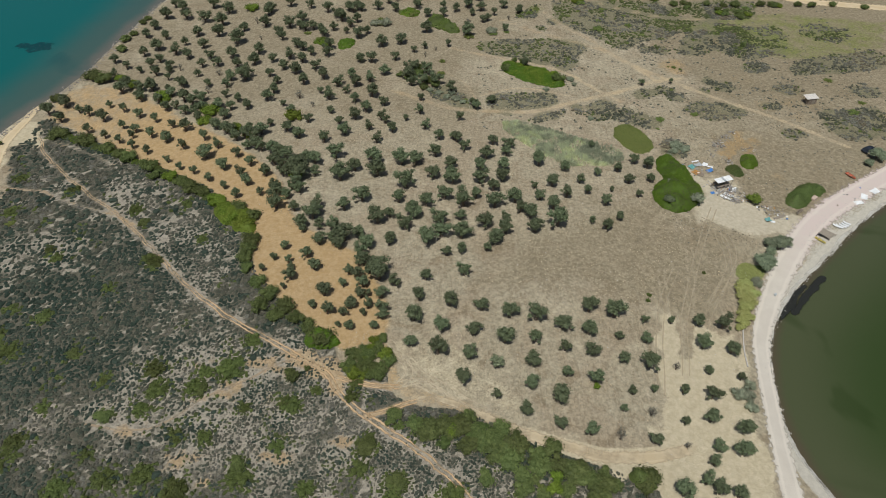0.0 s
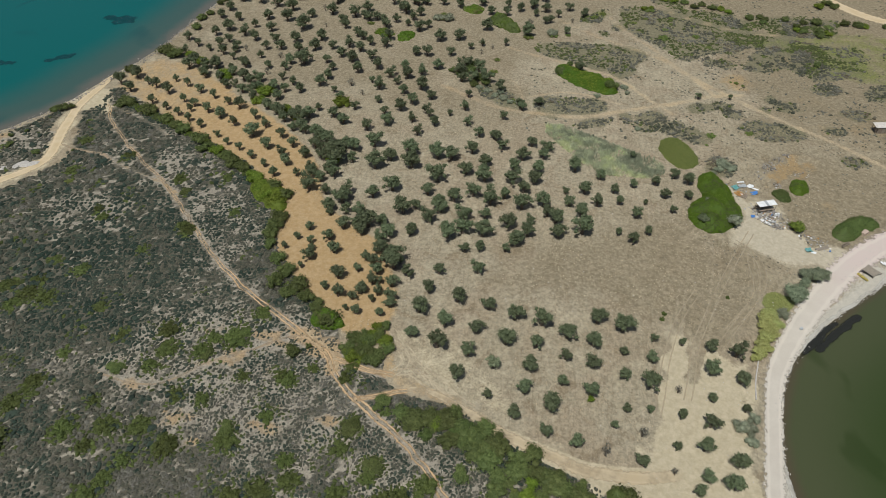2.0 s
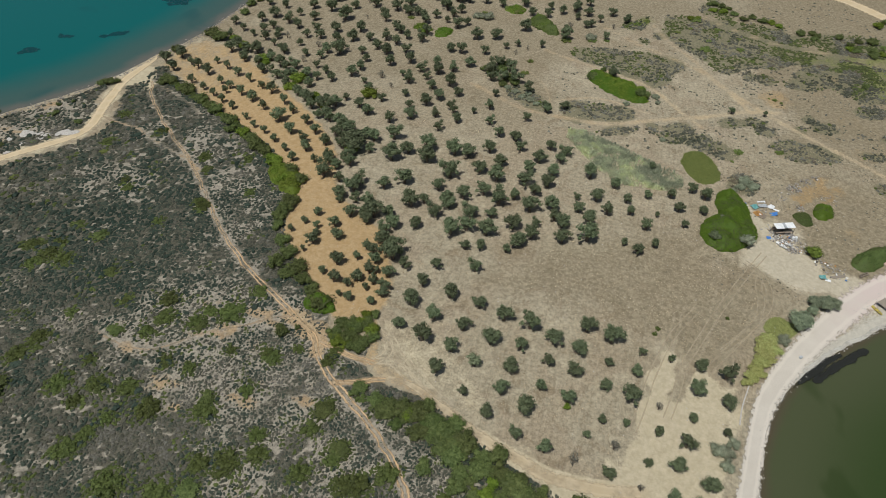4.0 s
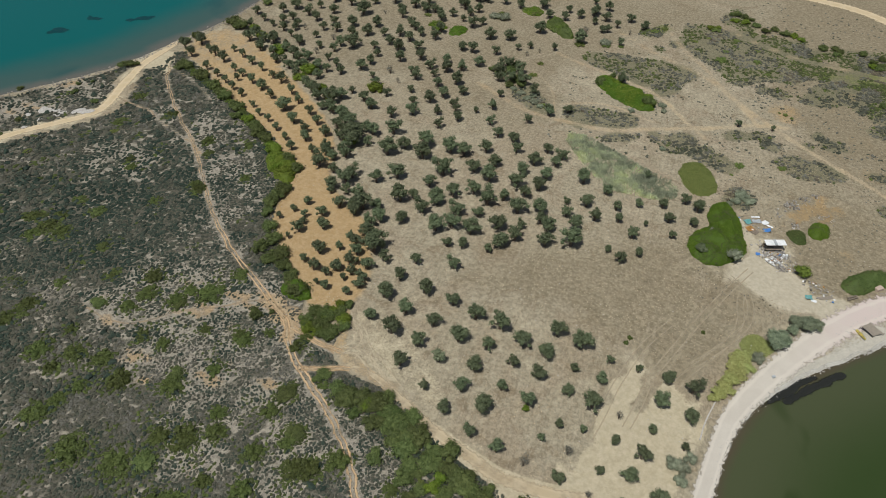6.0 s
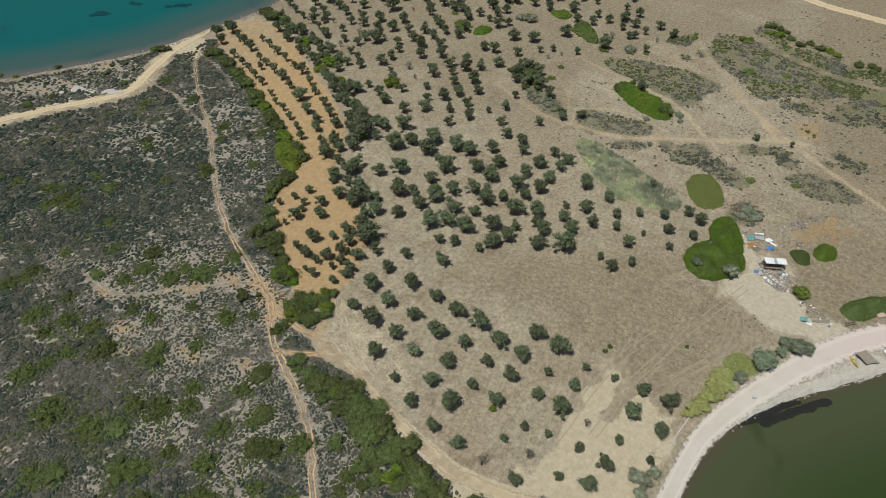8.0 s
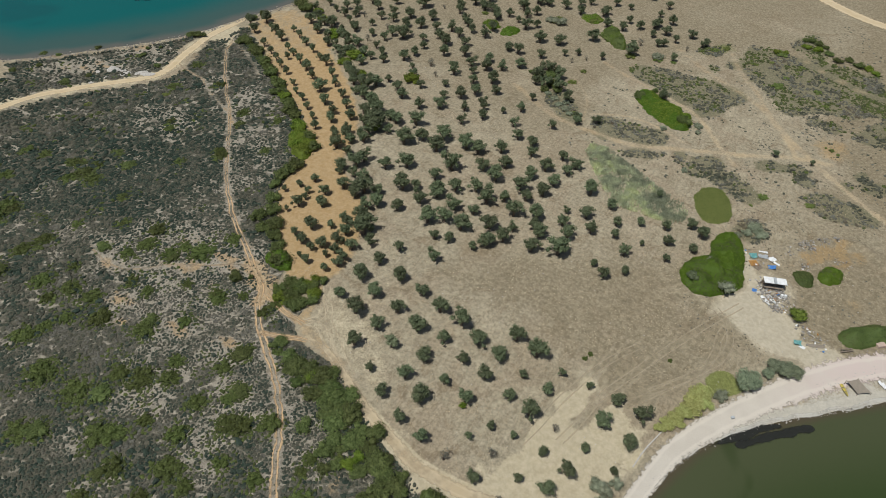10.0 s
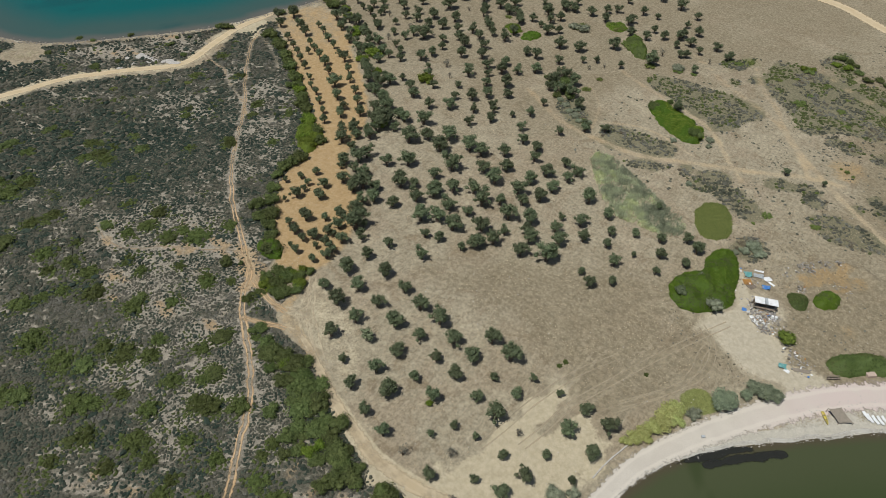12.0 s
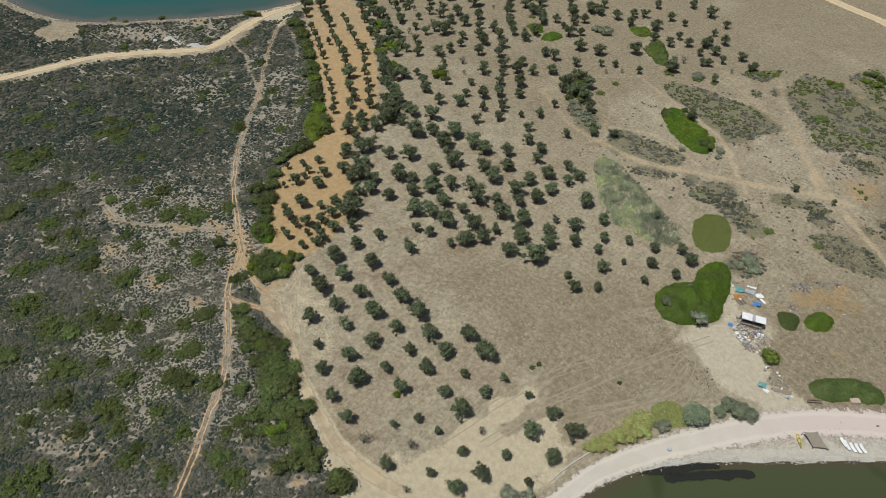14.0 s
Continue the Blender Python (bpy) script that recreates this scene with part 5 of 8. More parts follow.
def sand_fan(X, Y):
    """Open sand where the beach road meets the sea shore."""
    return smooth(8.5, 5, np.hypot((X + 134) * 0.9, Y - 174) + 5 * (value_noise(X, Y, 4, 68) - 0.5))


def maquis_field(X, Y):
    inner = signed(X, Y, MAQUIS) + 14 * (value_noise(X, Y, 9, 70) - 0.5) * smooth(38, 15, Y)
    m = np.maximum(smooth(-0.8, 0.8, inner), smooth(-0.8, 0.8, signed(X, Y, MAQUIS_SHORE)))
    bank = smooth(-7, -6, signed(X, Y, MAQUIS)) * smooth(-0.2, -1.0, signed(X, Y, OCHRE_R)) * smooth(-8, -7, signed(X, Y, OCHRE_R)) * (X < -22)
    cliff = smooth(-12, -11, signed(X, Y, MAQUIS_SHORE)) * smooth(2.5, 4.5, shore(X, Y)[1]) * smooth(3.5, 4.5, far_from(X, Y, BEACH_ROAD)) * (X < -132)
    straw = smooth(0.3, 0.7, ellipses(X, Y, [(-178, 108, 9, 6)], 0.6) + 0.7 * (value_noise(X, Y, 3, 79) - 0.5))
    return np.maximum(np.maximum(m, bank), cliff) * (1 - sand_fan(X, Y)) * (1 - straw)


def build_ground():
    xs, ys = axis(-95, 120, 0.7, -2600, 2600), axis(12, 215, 0.7, -2400, 2600)
    X, Y = np.meshgrid(xs, ys)
    Z = height(X, Y)
    me, used = grid_mesh("ground", xs, ys, Z, GROUND)
    lag, sea = shore(X, Y)
    maquis = maquis_field(X, Y)
    ochre = signed(X, Y, OCHRE_R)
    ochre = np.maximum(smooth(-2.2, -0.2, ochre), 0.8 * smooth(-6, -1, ochre) * (1 - maquis))
    ochre = ochre * (1 - 0.45 * smooth(-55, -105, X))
    edge_track = far_from(X, Y, rounded(PERIMETER, 2, False))
    ochre = np.maximum(ochre, 0.5 * smooth(-0.6, 0.8, signed(X, Y, FIELD_FAN) + 1.2 * (value_noise(X, Y, 1.6, 71) - 0.5)))
    sand = np.maximum(smooth(-1.6, 1.6, signed(X, Y, SAND_FIELD_R) + 4 * (value_noise(X, Y, 3.5, 67) - 0.5)), 0.0)
    yard = smooth(-3.0, 2.0, signed(X, Y, SAND_YARD_R) + 3 * (value_noise(X, Y, 4, 62) - 0.5)) * 0.9
    yard = np.maximum(yard, smooth(9.0, 3.0, np.hypot(X - 75, Y - 139.5)) * 0.55)
    yard = np.maximum(yard, smooth(3.0, 0.8, far_from(X, Y, YARD_LANE) + 1.2 * (value_noise(X, Y, 2.2, 80) - 0.5)) * 0.75)
    sand = np.maximum(sand, yard)
    ochre = np.maximum(ochre, smooth(-3, 2, signed(X, Y, DISTURBED) + 5 * (value_noise(X, Y, 1.8, 63) - 0.5)) * 0.6)
    ochre = np.maximum(ochre, (0.12 + 0.26 * smooth(0.5, 0.8, value_noise(X, Y, 9, 64))) * smooth(78, 92, X) * smooth(125, 115, X) * smooth(128, 140, Y))
    ochre = np.maximum(ochre, smooth(9, 3.5, np.hypot(X - 78.6, (Y - 206) * 0.9) + 1.6 * (value_noise(X, Y, 2.0, 72) - 0.5) + 1.2 * (value_noise(X, Y, 0.9, 78) - 0.5)) * 0.5)
    sand = np.maximum(sand, 0.48 * smooth(-3, 1.5, signed(X, Y, TURNING) + 3 * (value_noise(X, Y, 2.5, 77) - 0.5)))
    sand = np.maximum(sand, smooth(3.4, 1.8, far_from(X, Y, BEACH_ROAD)) * 0.8)
    sand = np.maximum(sand, 0.85 * smooth(-1.5, 0.5, signed(X, Y, APRON) + 1.5 * (value_noise(X, Y, 2.0, 76) - 0.5)))
    sand = np.maximum(sand, smooth(7, 3, sea) * smooth(-150, -120, X) * 0.4)
    sand = np.maximum(np.maximum(sand, smooth(2.5, 1.1, edge_track) * 0.95 * smooth(8, 22, X)), sand_fan(X, Y) * 0.9)
    for line, w in PATHS[:-1]:
        worn = (0.22 + 0.3 * smooth(5, 25, X)) * smooth(228, 205, Y)
        sand = np.maximum(sand, worn * smooth(w * 1.8, w * 0.2, far_from(X, Y, rounded(line, 2, False)) + 1.1 * (value_noise(X, Y, 2.2, 75) - 0.5)))
    colour_attr(me, "zone_soil", ochre, maquis, sand, used)
    beach = np.maximum(smooth(3.6, 1.6, lag), smooth(3.0, 1.0, sea) * 0.45)
    pale = np.maximum(np.maximum(smooth(9.0, 3.0, lag) * smooth(70, 95, X) * 0.6, beach), 0.2 * yard)
    tracks = np.zeros_like(X)
    for line, w in TRACKS + PATHS:
        tracks = np.maximum(tracks, smooth(w * 1.6, w * 0.2, far_from(X, Y, rounded(line, 1, False))) * (0.15 if line is TRACK_MAQUIS else 0.12 if line is TRACK_LEFT else 0.4 if line in (TRACK_SIDE, TRACK_UPPER) else 0.62))
    tracks = np.maximum(tracks, 0.85 * ellipses(X, Y, [(-23.2, 79.6, 3.2, 2.4), (-27.8, 81.8, 3.2, 1.7), (-20.4, 75.8, 1.6, 2.6)], 0.9))
    tracks = np.maximum(tracks, np.clip(ellipses(X, Y, BARE_SOIL, 0.9) + 1.4 * (value_noise(X, Y, 1.4, 47) - 0.62), 0, 1) * smooth(0.02, 0.3, ellipses(X, Y, BARE_SOIL, 0.9)) * 0.4)
    faint = np.zeros_like(X)
    for line, w in [(PATH_EDGE, 1.0), (RUT_D, 1.3), (RUT_F, 1.0)]:
        d = far_from(X, Y, rounded(line, 1, False))
        faint = np.maximum(faint, smooth(0.45, 0.05, np.abs(d - 0.75)))
    colour_attr(me, "zone_cover", pale, np.maximum(scrub_field(X, Y), 0), tracks, used)
    brown = smooth(-9, 7, signed(X, Y, BROWN_FIELD) + 7 * (value_noise(X, Y, 8, 65) - 0.5)) * 0.8
    brown = np.maximum(brown, np.maximum(smooth(62, 85, X) * smooth(116, 130, Y) * 1.0, smooth(140, 185, Y) * 0.75) * smooth(-0.5, 0.6, value_noise(X, Y, 14, 61)))
    brown = np.maximum(brown, smooth(-4, 3, signed(X, Y, DISTURBED)) * 0.7)
    grass = smooth(-0.8, 0.8, signed(X, Y, GRASS_PATCH_R))
    grass = np.maximum(grass, 0.36 * ellipses(X, Y, [(-178, 108, 10, 7)], 0.6))
    for ring in (MEADOW, MEADOW_SMALL):
        grass = np.maximum(grass, 0.5 * smooth(-4, 2, signed(X, Y, ring) + 5 * (value_noise(X, Y, 6, 73) - 0.5)))
    north = smooth(165, 205, Y) * smooth(70, 90, X)
    pale_waste = smooth(1.15, 0.75, np.hypot((X - 44) / 36, (Y - 198) / 44) + 0.4 * (value_noise(X, Y, 9, 74) - 0.5))
    brown = np.maximum(brown, north) * (1 - 0.85 * pale_waste) * (1 - smooth(-8, 0, signed(X, Y, OCHRE_R)))
    colour_attr(me, "zone_wear", faint, brown, grass, used)
    at = me.attributes.new("trodden", "FLOAT", "POINT")
    at.data.foreach_set("value", yard.ravel()[used].astype(np.float32))
    at = me.attributes.new("openness", "FLOAT", "POINT")
    opened = openness(X, Y)
    opened = opened + 0.6 * smooth(0.08, 0.02, lanes(X, Y) / (0.15 + opened))
    at.data.foreach_set("value", opened.ravel()[used].astype(np.float32))
    ob = tagged(new("ground", me), "dry stony ground with straw-coloured grass, ochre soil and sand", "ground", kind="structure")
    return ob


def water_sheet(name, xs, ys, off, material, label, level=WATER):
    X, Y = np.meshgrid(xs, ys)
    d = off(X, Y)
    me, used = grid_mesh(name, xs, ys, np.full_like(X, level), material, keep=d > -6)
    at = me.attributes.new("offshore", "FLOAT", "POINT")
    at.data.foreach_set("value", d.ravel()[used].astype(np.float32))
    return tagged(new(name, me), label, "water", kind="structure")


def ribbon(name, line, material, label, category, lift=0.05, step=1.0):
    """A road laid on the ground: corners (x, y, half width)."""
    pl = [Vector(p) for p in line]
    for _ in range(2):
        out = [pl[0]]
        for a, b in zip(pl, pl[1:]):
            out += [a * 0.75 + b * 0.25, a * 0.25 + b * 0.75]
        pl = out + [pl[-1]]
    pts = [pl[0]]
    for p in pl[1:]:
        while (p - pts[-1]).xy.length > step:
            pts.append(pts[-1].lerp(p, step / (p - pts[-1]).xy.length))
    across = (-1, -0.75, -0.5, -0.25, 0, 0.25, 0.5, 0.75, 1)
    co, edge = [], []
    for i, p in enumerate(pts):
        d = (pts[min(i + 1, len(pts) - 1)] - pts[max(i - 1, 0)]).xy.normalized()
        for s in across:
            co.append((p.x - d.y * p.z * s, p.y + d.x * p.z * s))
            edge.append(1 - abs(s))
    co = np.array(co)
    z = height(co[:, 0], co[:, 1]) + lift
    k = len(across)
    faces = [(i * k + s, i * k + s + 1, (i + 1) * k + s + 1, (i + 1) * k + s) for i in range(len(pts) - 1) for s in range(k - 1)]
    me = mesh_of(name, np.column_stack([co, z]), faces, material)
    at = me.attributes.new("edge", "FLOAT", "POINT")
    at.data.foreach_set("value", np.array(edge, np.float32))
    me.polygons.foreach_set("use_smooth", [True] * len(me.polygons))
    return tagged(new(name, me), label, category, kind="structure")


def with_width(line, w):
    return [(p[0], p[1], w) for p in line]


OCHRE_R, SAND_FIELD_R, SAND_YARD_R, GRASS_PATCH_R = (rounded(r, 1) for r in (OCHRE, SAND_FIELD, SAND_YARD, GRASS_PATCH))
PLACE_TRACK = random.Random(2)


def wander(line, step=2.6, off=0.33):
    """The same line with the small swerves of a worn track."""
    out = [line[0]]
    for a, b in zip(line, line[1:]):
        n = max(1, int(along(a, b) / step))
        for i in range(1, n + 1):
            u = i / n
            out.append((a[0] + u * (b[0] - a[0]) + PLACE_TRACK.gauss(0, off), a[1] + u * (b[1] - a[1]) + PLACE_TRACK.gauss(0, off), (a[2] + u * (b[2] - a[2])) * PLACE_TRACK.uniform(0.85, 1.15)))
    return out


build_ground()
water_sheet("lagoon_water", axis(60, 130, 0.8, 40, 2600), axis(40, 150, 0.8, -1500, 1500), lambda X, Y: -shore(X, Y)[0], LAGOON_WATER, "still dark green lagoon water along the shingle shore")
water_sheet("sea_water", axis(-220, -110, 1.6, -2600, -60), axis(90, 290, 1.6, 60, 2600), lambda X, Y: -shore(X, Y)[1], SEA_WATER, "clear teal sea water darker over weed beds", SEA_LEVEL)
ribbon("gravel_road", [(x, y, w) for (x, y), w in zip(LAGOON_ROAD, (4, 4, 4, 4, 4, 3.6, 3.0, 2.6, 2.3, 2.2, 2.3, 2.4, 2.5))], GRAVEL_ROAD, "pale pinkish gravel road along the lagoon shore", "road", 0.06)
ribbon("dirt_road", wander(with_width(BEACH_ROAD, 2.1), 5.0, 0.2), DIRT_ROAD, "sandy ochre dirt road through the maquis to the beach", "road", 0.05)
ribbon("far_dirt_road", with_width(DIRT_ROAD_FAR, 3.6), DIRT_ROAD, "pale sandy dirt road at the field's far side", "road", 0.05)
ribbon("dirt_track", wander([(x, y, 0.52 + 0.36 * float(smooth(-75, -25, x))) for x, y in TRACK_MAQUIS], 2.2, 0.24), TRACK, "narrow two-rut reddish dirt track through low maquis", "track", 0.04, 0.6)

ribbon("foot_path", wander(with_width(TRACK_SIDE[:5], 0.5), 2.2, 0.3), FOOTPATH, "narrow worn path of tan soil from the beach road", "path", 0.04, 0.7)
ribbon("foot_path", wander(with_width(TRACK_LEFT, 0.3), 2.2, 0.5), FOOTPATH, "narrow worn path of tan soil through maquis", "path", 0.04, 0.7)

shell = [q for q in LAGOON_R if 40 < q[1] < 152 and q[0] < 142]
ribbon("shell_line", wander([(x - 0.3, y + 0.25, 0.55) for x, y in shell], 1.6, 0.22), SHELL_LINE, "pale line of washed-up shells along the lagoon's edge", "shore", 0.05, 0.8)


def shifted(line, off):
    pl = rounded(line, 1, False)
    out = []
    for i, p in enumerate(pl):
        a, b = pl[max(i - 1, 0)], pl[min(i + 1, len(pl) - 1)]
        d = Vector((b[0] - a[0], b[1] - a[1])).normalized()
        out.append((p[0] - d.y * off, p[1] + d.x * off, 0.2))
    return out


ribbon("field_track", wander([(x, y, 0.5 + 0.95 * float(smooth(-4, 10, x))) for x, y in PERIMETER[1:]], 4.0, 0.2), FIELD_TRACK, "pale sandy track along the edge of the olive field", "track", 0.04, 0.8)
for line in (TRACK_JUNCTION, TRACK_JUNCTION_B):
    ribbon("dirt_track", wander(with_width(line, 0.75), 2.0, 0.15), TRACK, "short two-rut dirt track between junction and field", "track", 0.045, 0.7)
for line in (RUT_A, RUT_C, RUT_E, RUT_G, RUT_H, RUT_I, RUT_J):
    for off in (-0.7, 0.7):
        ribbon("wheel_rut", shifted(line, off), PALE_RUT if line in (RUT_E, RUT_G, RUT_H) else RUT_SOIL, "faint pale wheel rut across dry grass", "wheel rut", 0.035, 0.8)

# ---- olive trees ----


def olive_tree(seed, leaves, thin=False):
    """An old olive, crown radius 2 m, about 3.7 m high: forked trunk with limbs, lumpy open crown."""
    rs = np.random.RandomState(seed)
    tree = new("olive_tree")
    pieces = [tube([(0, 0, -0.15), (0.06, 0.04, 0.4), (0.02, -0.05, 0.95)], [0.34, 0.23, 0.2], 7)]
    lumps = []
    n = 6 if thin else 11
    skew = rs.rand() * 6.283
    for i in range(n):
        g = 2 * math.pi * (i + 0.8 * rs.rand()) / n
        far = (0.45 + 0.75 * rs.rand()) * (1.0 if i % 2 else 1.28) * (1 + 0.16 * math.cos(g - skew))
        z = 1.35 + 0.95 * rs.rand() + (0.55 if i % 3 == 0 else 0)
        c = (far * math.cos(g), far * math.sin(g), z)
        lumps.append((*c, 0.36 + 0.4 * rs.rand() ** 1.4))
        if thin or i % 2 == 0:
            pieces.append(tube([(0.02, -0.05, 0.8), (c[0] * 0.5, c[1] * 0.5, 1.2 + 0.2 * rs.rand()), (c[0] * 1.05, c[1] * 1.05, z)], [0.13, 0.09, 0.03], 5))
    lumps += [(0.35 * rs.normal(), 0.35 * rs.normal(), 2.55 + 0.35 * rs.rand(), 0.7), (0.25 * rs.normal(), 0.25 * rs.normal(), 1.9, 0.9)]
    part("trunk", mesh_of("trunk", *join(pieces), BARK), tree)
    crown = []
    if not thin:
        crown = [lump_shell(rs, l[:3], l[3] * 0.74, 0.85, 3, 5) for l in lumps]
        crown.append(sprays(rs, lumps, 700, 0.29, 0.18, jitter=0.8, lift=0.2))
    else:
        crown = [sprays(rs, [(l[0], l[1], l[2], l[3] * 1.1) for l in lumps], 190, 0.36, 0.2)]
    part("crown", mesh_of("crown", *join(crown), leaves), tree)
    return tree


def shrub_thing(name, seed, leaves, count, high=0.8, spray=0.42, tall=False, lumps_n=9, upright=False):
    """A dense evergreen bush of radius 2 m: stems, leaf lumps down to the ground, sprays on the outside."""
    rs = np.random.RandomState(seed)
    ob = new(name)
    lumps = []
    for i in range(lumps_n):
        g, far = 2.4 * i + rs.rand(), 1.45 * math.sqrt((i + 0.3) / lumps_n)
        r = (0.62 + 0.38 * rs.rand()) * (0.8 if upright else 0.62 if lumps_n > 15 else 1)
        far *= 0.9
        lumps.append((far * math.cos(g), far * math.sin(g), (0.25 + 0.75 * (1 - far / 2.2)) * high + 0.15 * rs.normal(), r))
    stems = [tube([(0.15 * l[0], 0.15 * l[1], -0.1), (0.6 * l[0], 0.6 * l[1], l[2] * 0.6), l[:3]], [0.09, 0.06, 0.02], 4) for l in lumps[1::2]]
    part("stems", mesh_of("stems", *join(stems), BARK), ob)
    body = [lump_shell(rs, l[:3], l[3] * 0.75, 0.8, 3, 6, floor=-0.12) for l in lumps]
    body.append(sprays(rs, lumps, count, spray, spray * 0.6, 0.8, -0.2, 0.5, 0.9 if upright else 0.3))
    part("foliage", mesh_of("foliage", *join(body), leaves), ob)
    return ob


PLACE = random.Random(7)


def plant(kinds, spots, label, category, group, base, tall=(0.9, 1.15), sink=0.0):
    """Sets out copies of the given plants at (x, y, radius)."""
    for x, y, r in spots:
        k = r / base
        h = k ** 0.7 * PLACE.uniform(*tall)
        m = pose(x, y, ground_at(x, y) - sink, 0, 0, PLACE.uniform(0, 360)) @ Matrix.Diagonal((k * PLACE.uniform(0.92, 1.08), k, h, 1))
        tagged(copy_thing(PLACE.choice(kinds), m), label, category, group)


def finish(kinds):
    """Takes away the patterns that the copies were made from."""
    for ob in kinds:
        for o in [*ob.children_recursive, ob]:
            bpy.data.objects.remove(o)


olives = [olive_tree(s, OLIVE) for s in range(11, 18)]
pale_olives = [olive_tree(31, OLIVE_PALE)]
thin_olives = [olive_tree(s, OLIVE_DRY, True) for s in (41, 42, 43)]
plant(olives, FIELD_a + FIELD_b + FIELD_c, "grey-green olive tree with a full rounded crown on dry grass", "olive tree", "olives of the lower field", 1.72)
plant(pale_olives, [(11.3, 79.9, 1.6)], "pale silvery olive tree on dry grass", "olive tree", "olives of the lower field", 1.72)
plant(olives, [(x, y, r * 1.08) for x, y, r in MID_a + MID_b + MID_c + MID_d], "dark olive tree with a broad crown in the middle grove", "olive tree", "olives of the middle grove", 1.75)
plant(olives, [(x, y, r * 1.18) for x, y, r in ROWS_a + ROWS_b], "small olive tree in a straight row on ochre soil", "olive tree", "olives in ochre rows", 1.8, (1.0, 1.25))
plant(olives, CLEARING_a, "young olive tree on bare ochre soil", "olive tree", "olives of the ochre clearing", 1.75)
plant(olives, [(x, y, r * 1.2) for x, y, r in HEDGE_a], "olive tree grown into a dense tree belt", "olive tree", "olives of the tree belt", 1.75)
UPPER = UPPER_a + UPPER_b + UPPER_c + UPPER_d + UPPER_e + UPPER_f + UPPER_g
plant(olives, [(x, y, r * 1.12) for x, y, r in UPPER if y < 203], "olive tree on bare tan soil in the upper grove", "olive tree", "olives of the upper grove", 1.75)
plant(olives, LONE_a, "lone round tree on bare sandy ground", "tree", "", 1.75)
plant(olives, BIGSOUTH_a, "large bushy olive tree at the sandy field's edge", "olive tree", "olives by the lagoon road", 1.75)
plant(thin_olives, BARE_a, "thin half-bare olive tree with few leaves", "olive tree", "half-bare olives", 1.9)


def far_grove(spots):
    """The farthest olives of the grove, joined: trunks and crowns."""
    rs = np.random.RandomState(3)
    for piece, material, label in (("far_olive_crowns", OLIVE, "grey-green crowns of far olive trees in the upper grove"), ("far_olive_trunks", BARK, "short brown trunks of far olive trees")):
        done = []
        src = [next(o for o in k.children if o.name.startswith("crown" if piece.endswith("crowns") else "trunk")).data for k in olives]
        shapes = [(np.array([v.co[:] for v in me.vertices]), [tuple(q.vertices) for q in me.polygons if q.index % 4]) for me in src]
        rs.seed(3)
        for x, y, r in spots:
            v, f = shapes[rs.randint(len(shapes))]
            k, g = r / 1.75, rs.rand() * 6.283
            h = k ** 0.7 * (0.9 + 0.25 * rs.rand())
            c, s = math.cos(g) * k, math.sin(g) * k
            done.append((np.column_stack([x + v[:, 0] * c - v[:, 1] * s, y + v[:, 0] * s + v[:, 1] * c, ground_at(x, y) + v[:, 2] * h]), f))
        tagged(new(piece, mesh_of(piece, *join(done), material)), label, "olive trees", kind="stuff")


far_grove([(x, y, r * 1.12) for x, y, r in UPPER if y >= 203])
finish(olives + pale_olives + thin_olives)

# ---- bushes ----
olives_dark = [olive_tree(s, OLIVE) for s in (21, 22)]
lentisk = [shrub_thing("lentisk_bush", s, LENTISK, 520, 1.3, 0.32) for s in (51, 52, 53, 54)]
dark_bush = [shrub_thing("dark_lentisk_bush", s, DARK_LEAF, 520, 1.5, 0.3) for s in (91, 92)]
bright = [shrub_thing("bright_lentisk_bush", s, BRIGHT, 500, 1.2, 0.32) for s in (55, 56, 57)]
low_bush = [shrub_thing("maquis_bush", s, MAQUIS_LEAF, 620, 0.3, 0.24, lumps_n=24) for s in (61, 62, 63, 64)]
tamarisk = [shrub_thing("tamarisk_bush", s, TAMARISK, 900, 2.2, 0.3) for s in (71, 72)]
grey_bush = [shrub_thing("grey_shrub", s, GREY_LEAF, 760, 1.0, 0.22) for s in (75, 76)]
cushion_bush = [shrub_thing("green_cushion", s, MOSS_LEAF, 520, 0.9, 0.26, lumps_n=17) for s in (58, 59)]
reeds = [shrub_thing("reed_clump", s, REED_LEAF, 900, 1.3, 0.27, upright=True) for s in (81, 82)]
lime = [shrub_thing("lime_shrub", 85, LIME_LEAF, 420, 1.7, 0.4)]
plant(lentisk, [(x, y, r * 1.3) for x, y, r in HEDGE_LENTISK_a + HEDGE_LENTISK_b], "dark green lentisk bush in a hedge beside ochre soil", "bush", "hedge of lentisk bushes", 2.0, sink=0.1)
plant(bright, [(x, y, r * 1.2) for x, y, r in BRIGHT_LENTISK_a], "bright green rounded lentisk bush beside ochre soil", "bush", "bright lentisk bushes", 2.0, sink=0.1)
plant(lentisk, JUNCTION_LENTISK_a[1:], "round dark green lentisk bush beside a track junction", "bush", "", 2.0, sink=0.1)
plant(lentisk, [(x, y, r * 0.85) for x, y, r in LONG_LENTISK_a], "lentisk bush in a long dense clump by the track", "bush", "long lentisk clump", 2.0, sink=0.1)
plant(lentisk, [(x, y, r * 1.15) for x, y, r in THICKET_a + THICKET_b], "tall green lentisk bush in the thicket by the field track", "bush", "thicket along the field", 2.0, (0.75, 1.0), 0.1)
plant(bright, THICKET_PALE_a, "light green bush in the thicket by the field track", "bush", "thicket along the field", 2.0, sink=0.1)


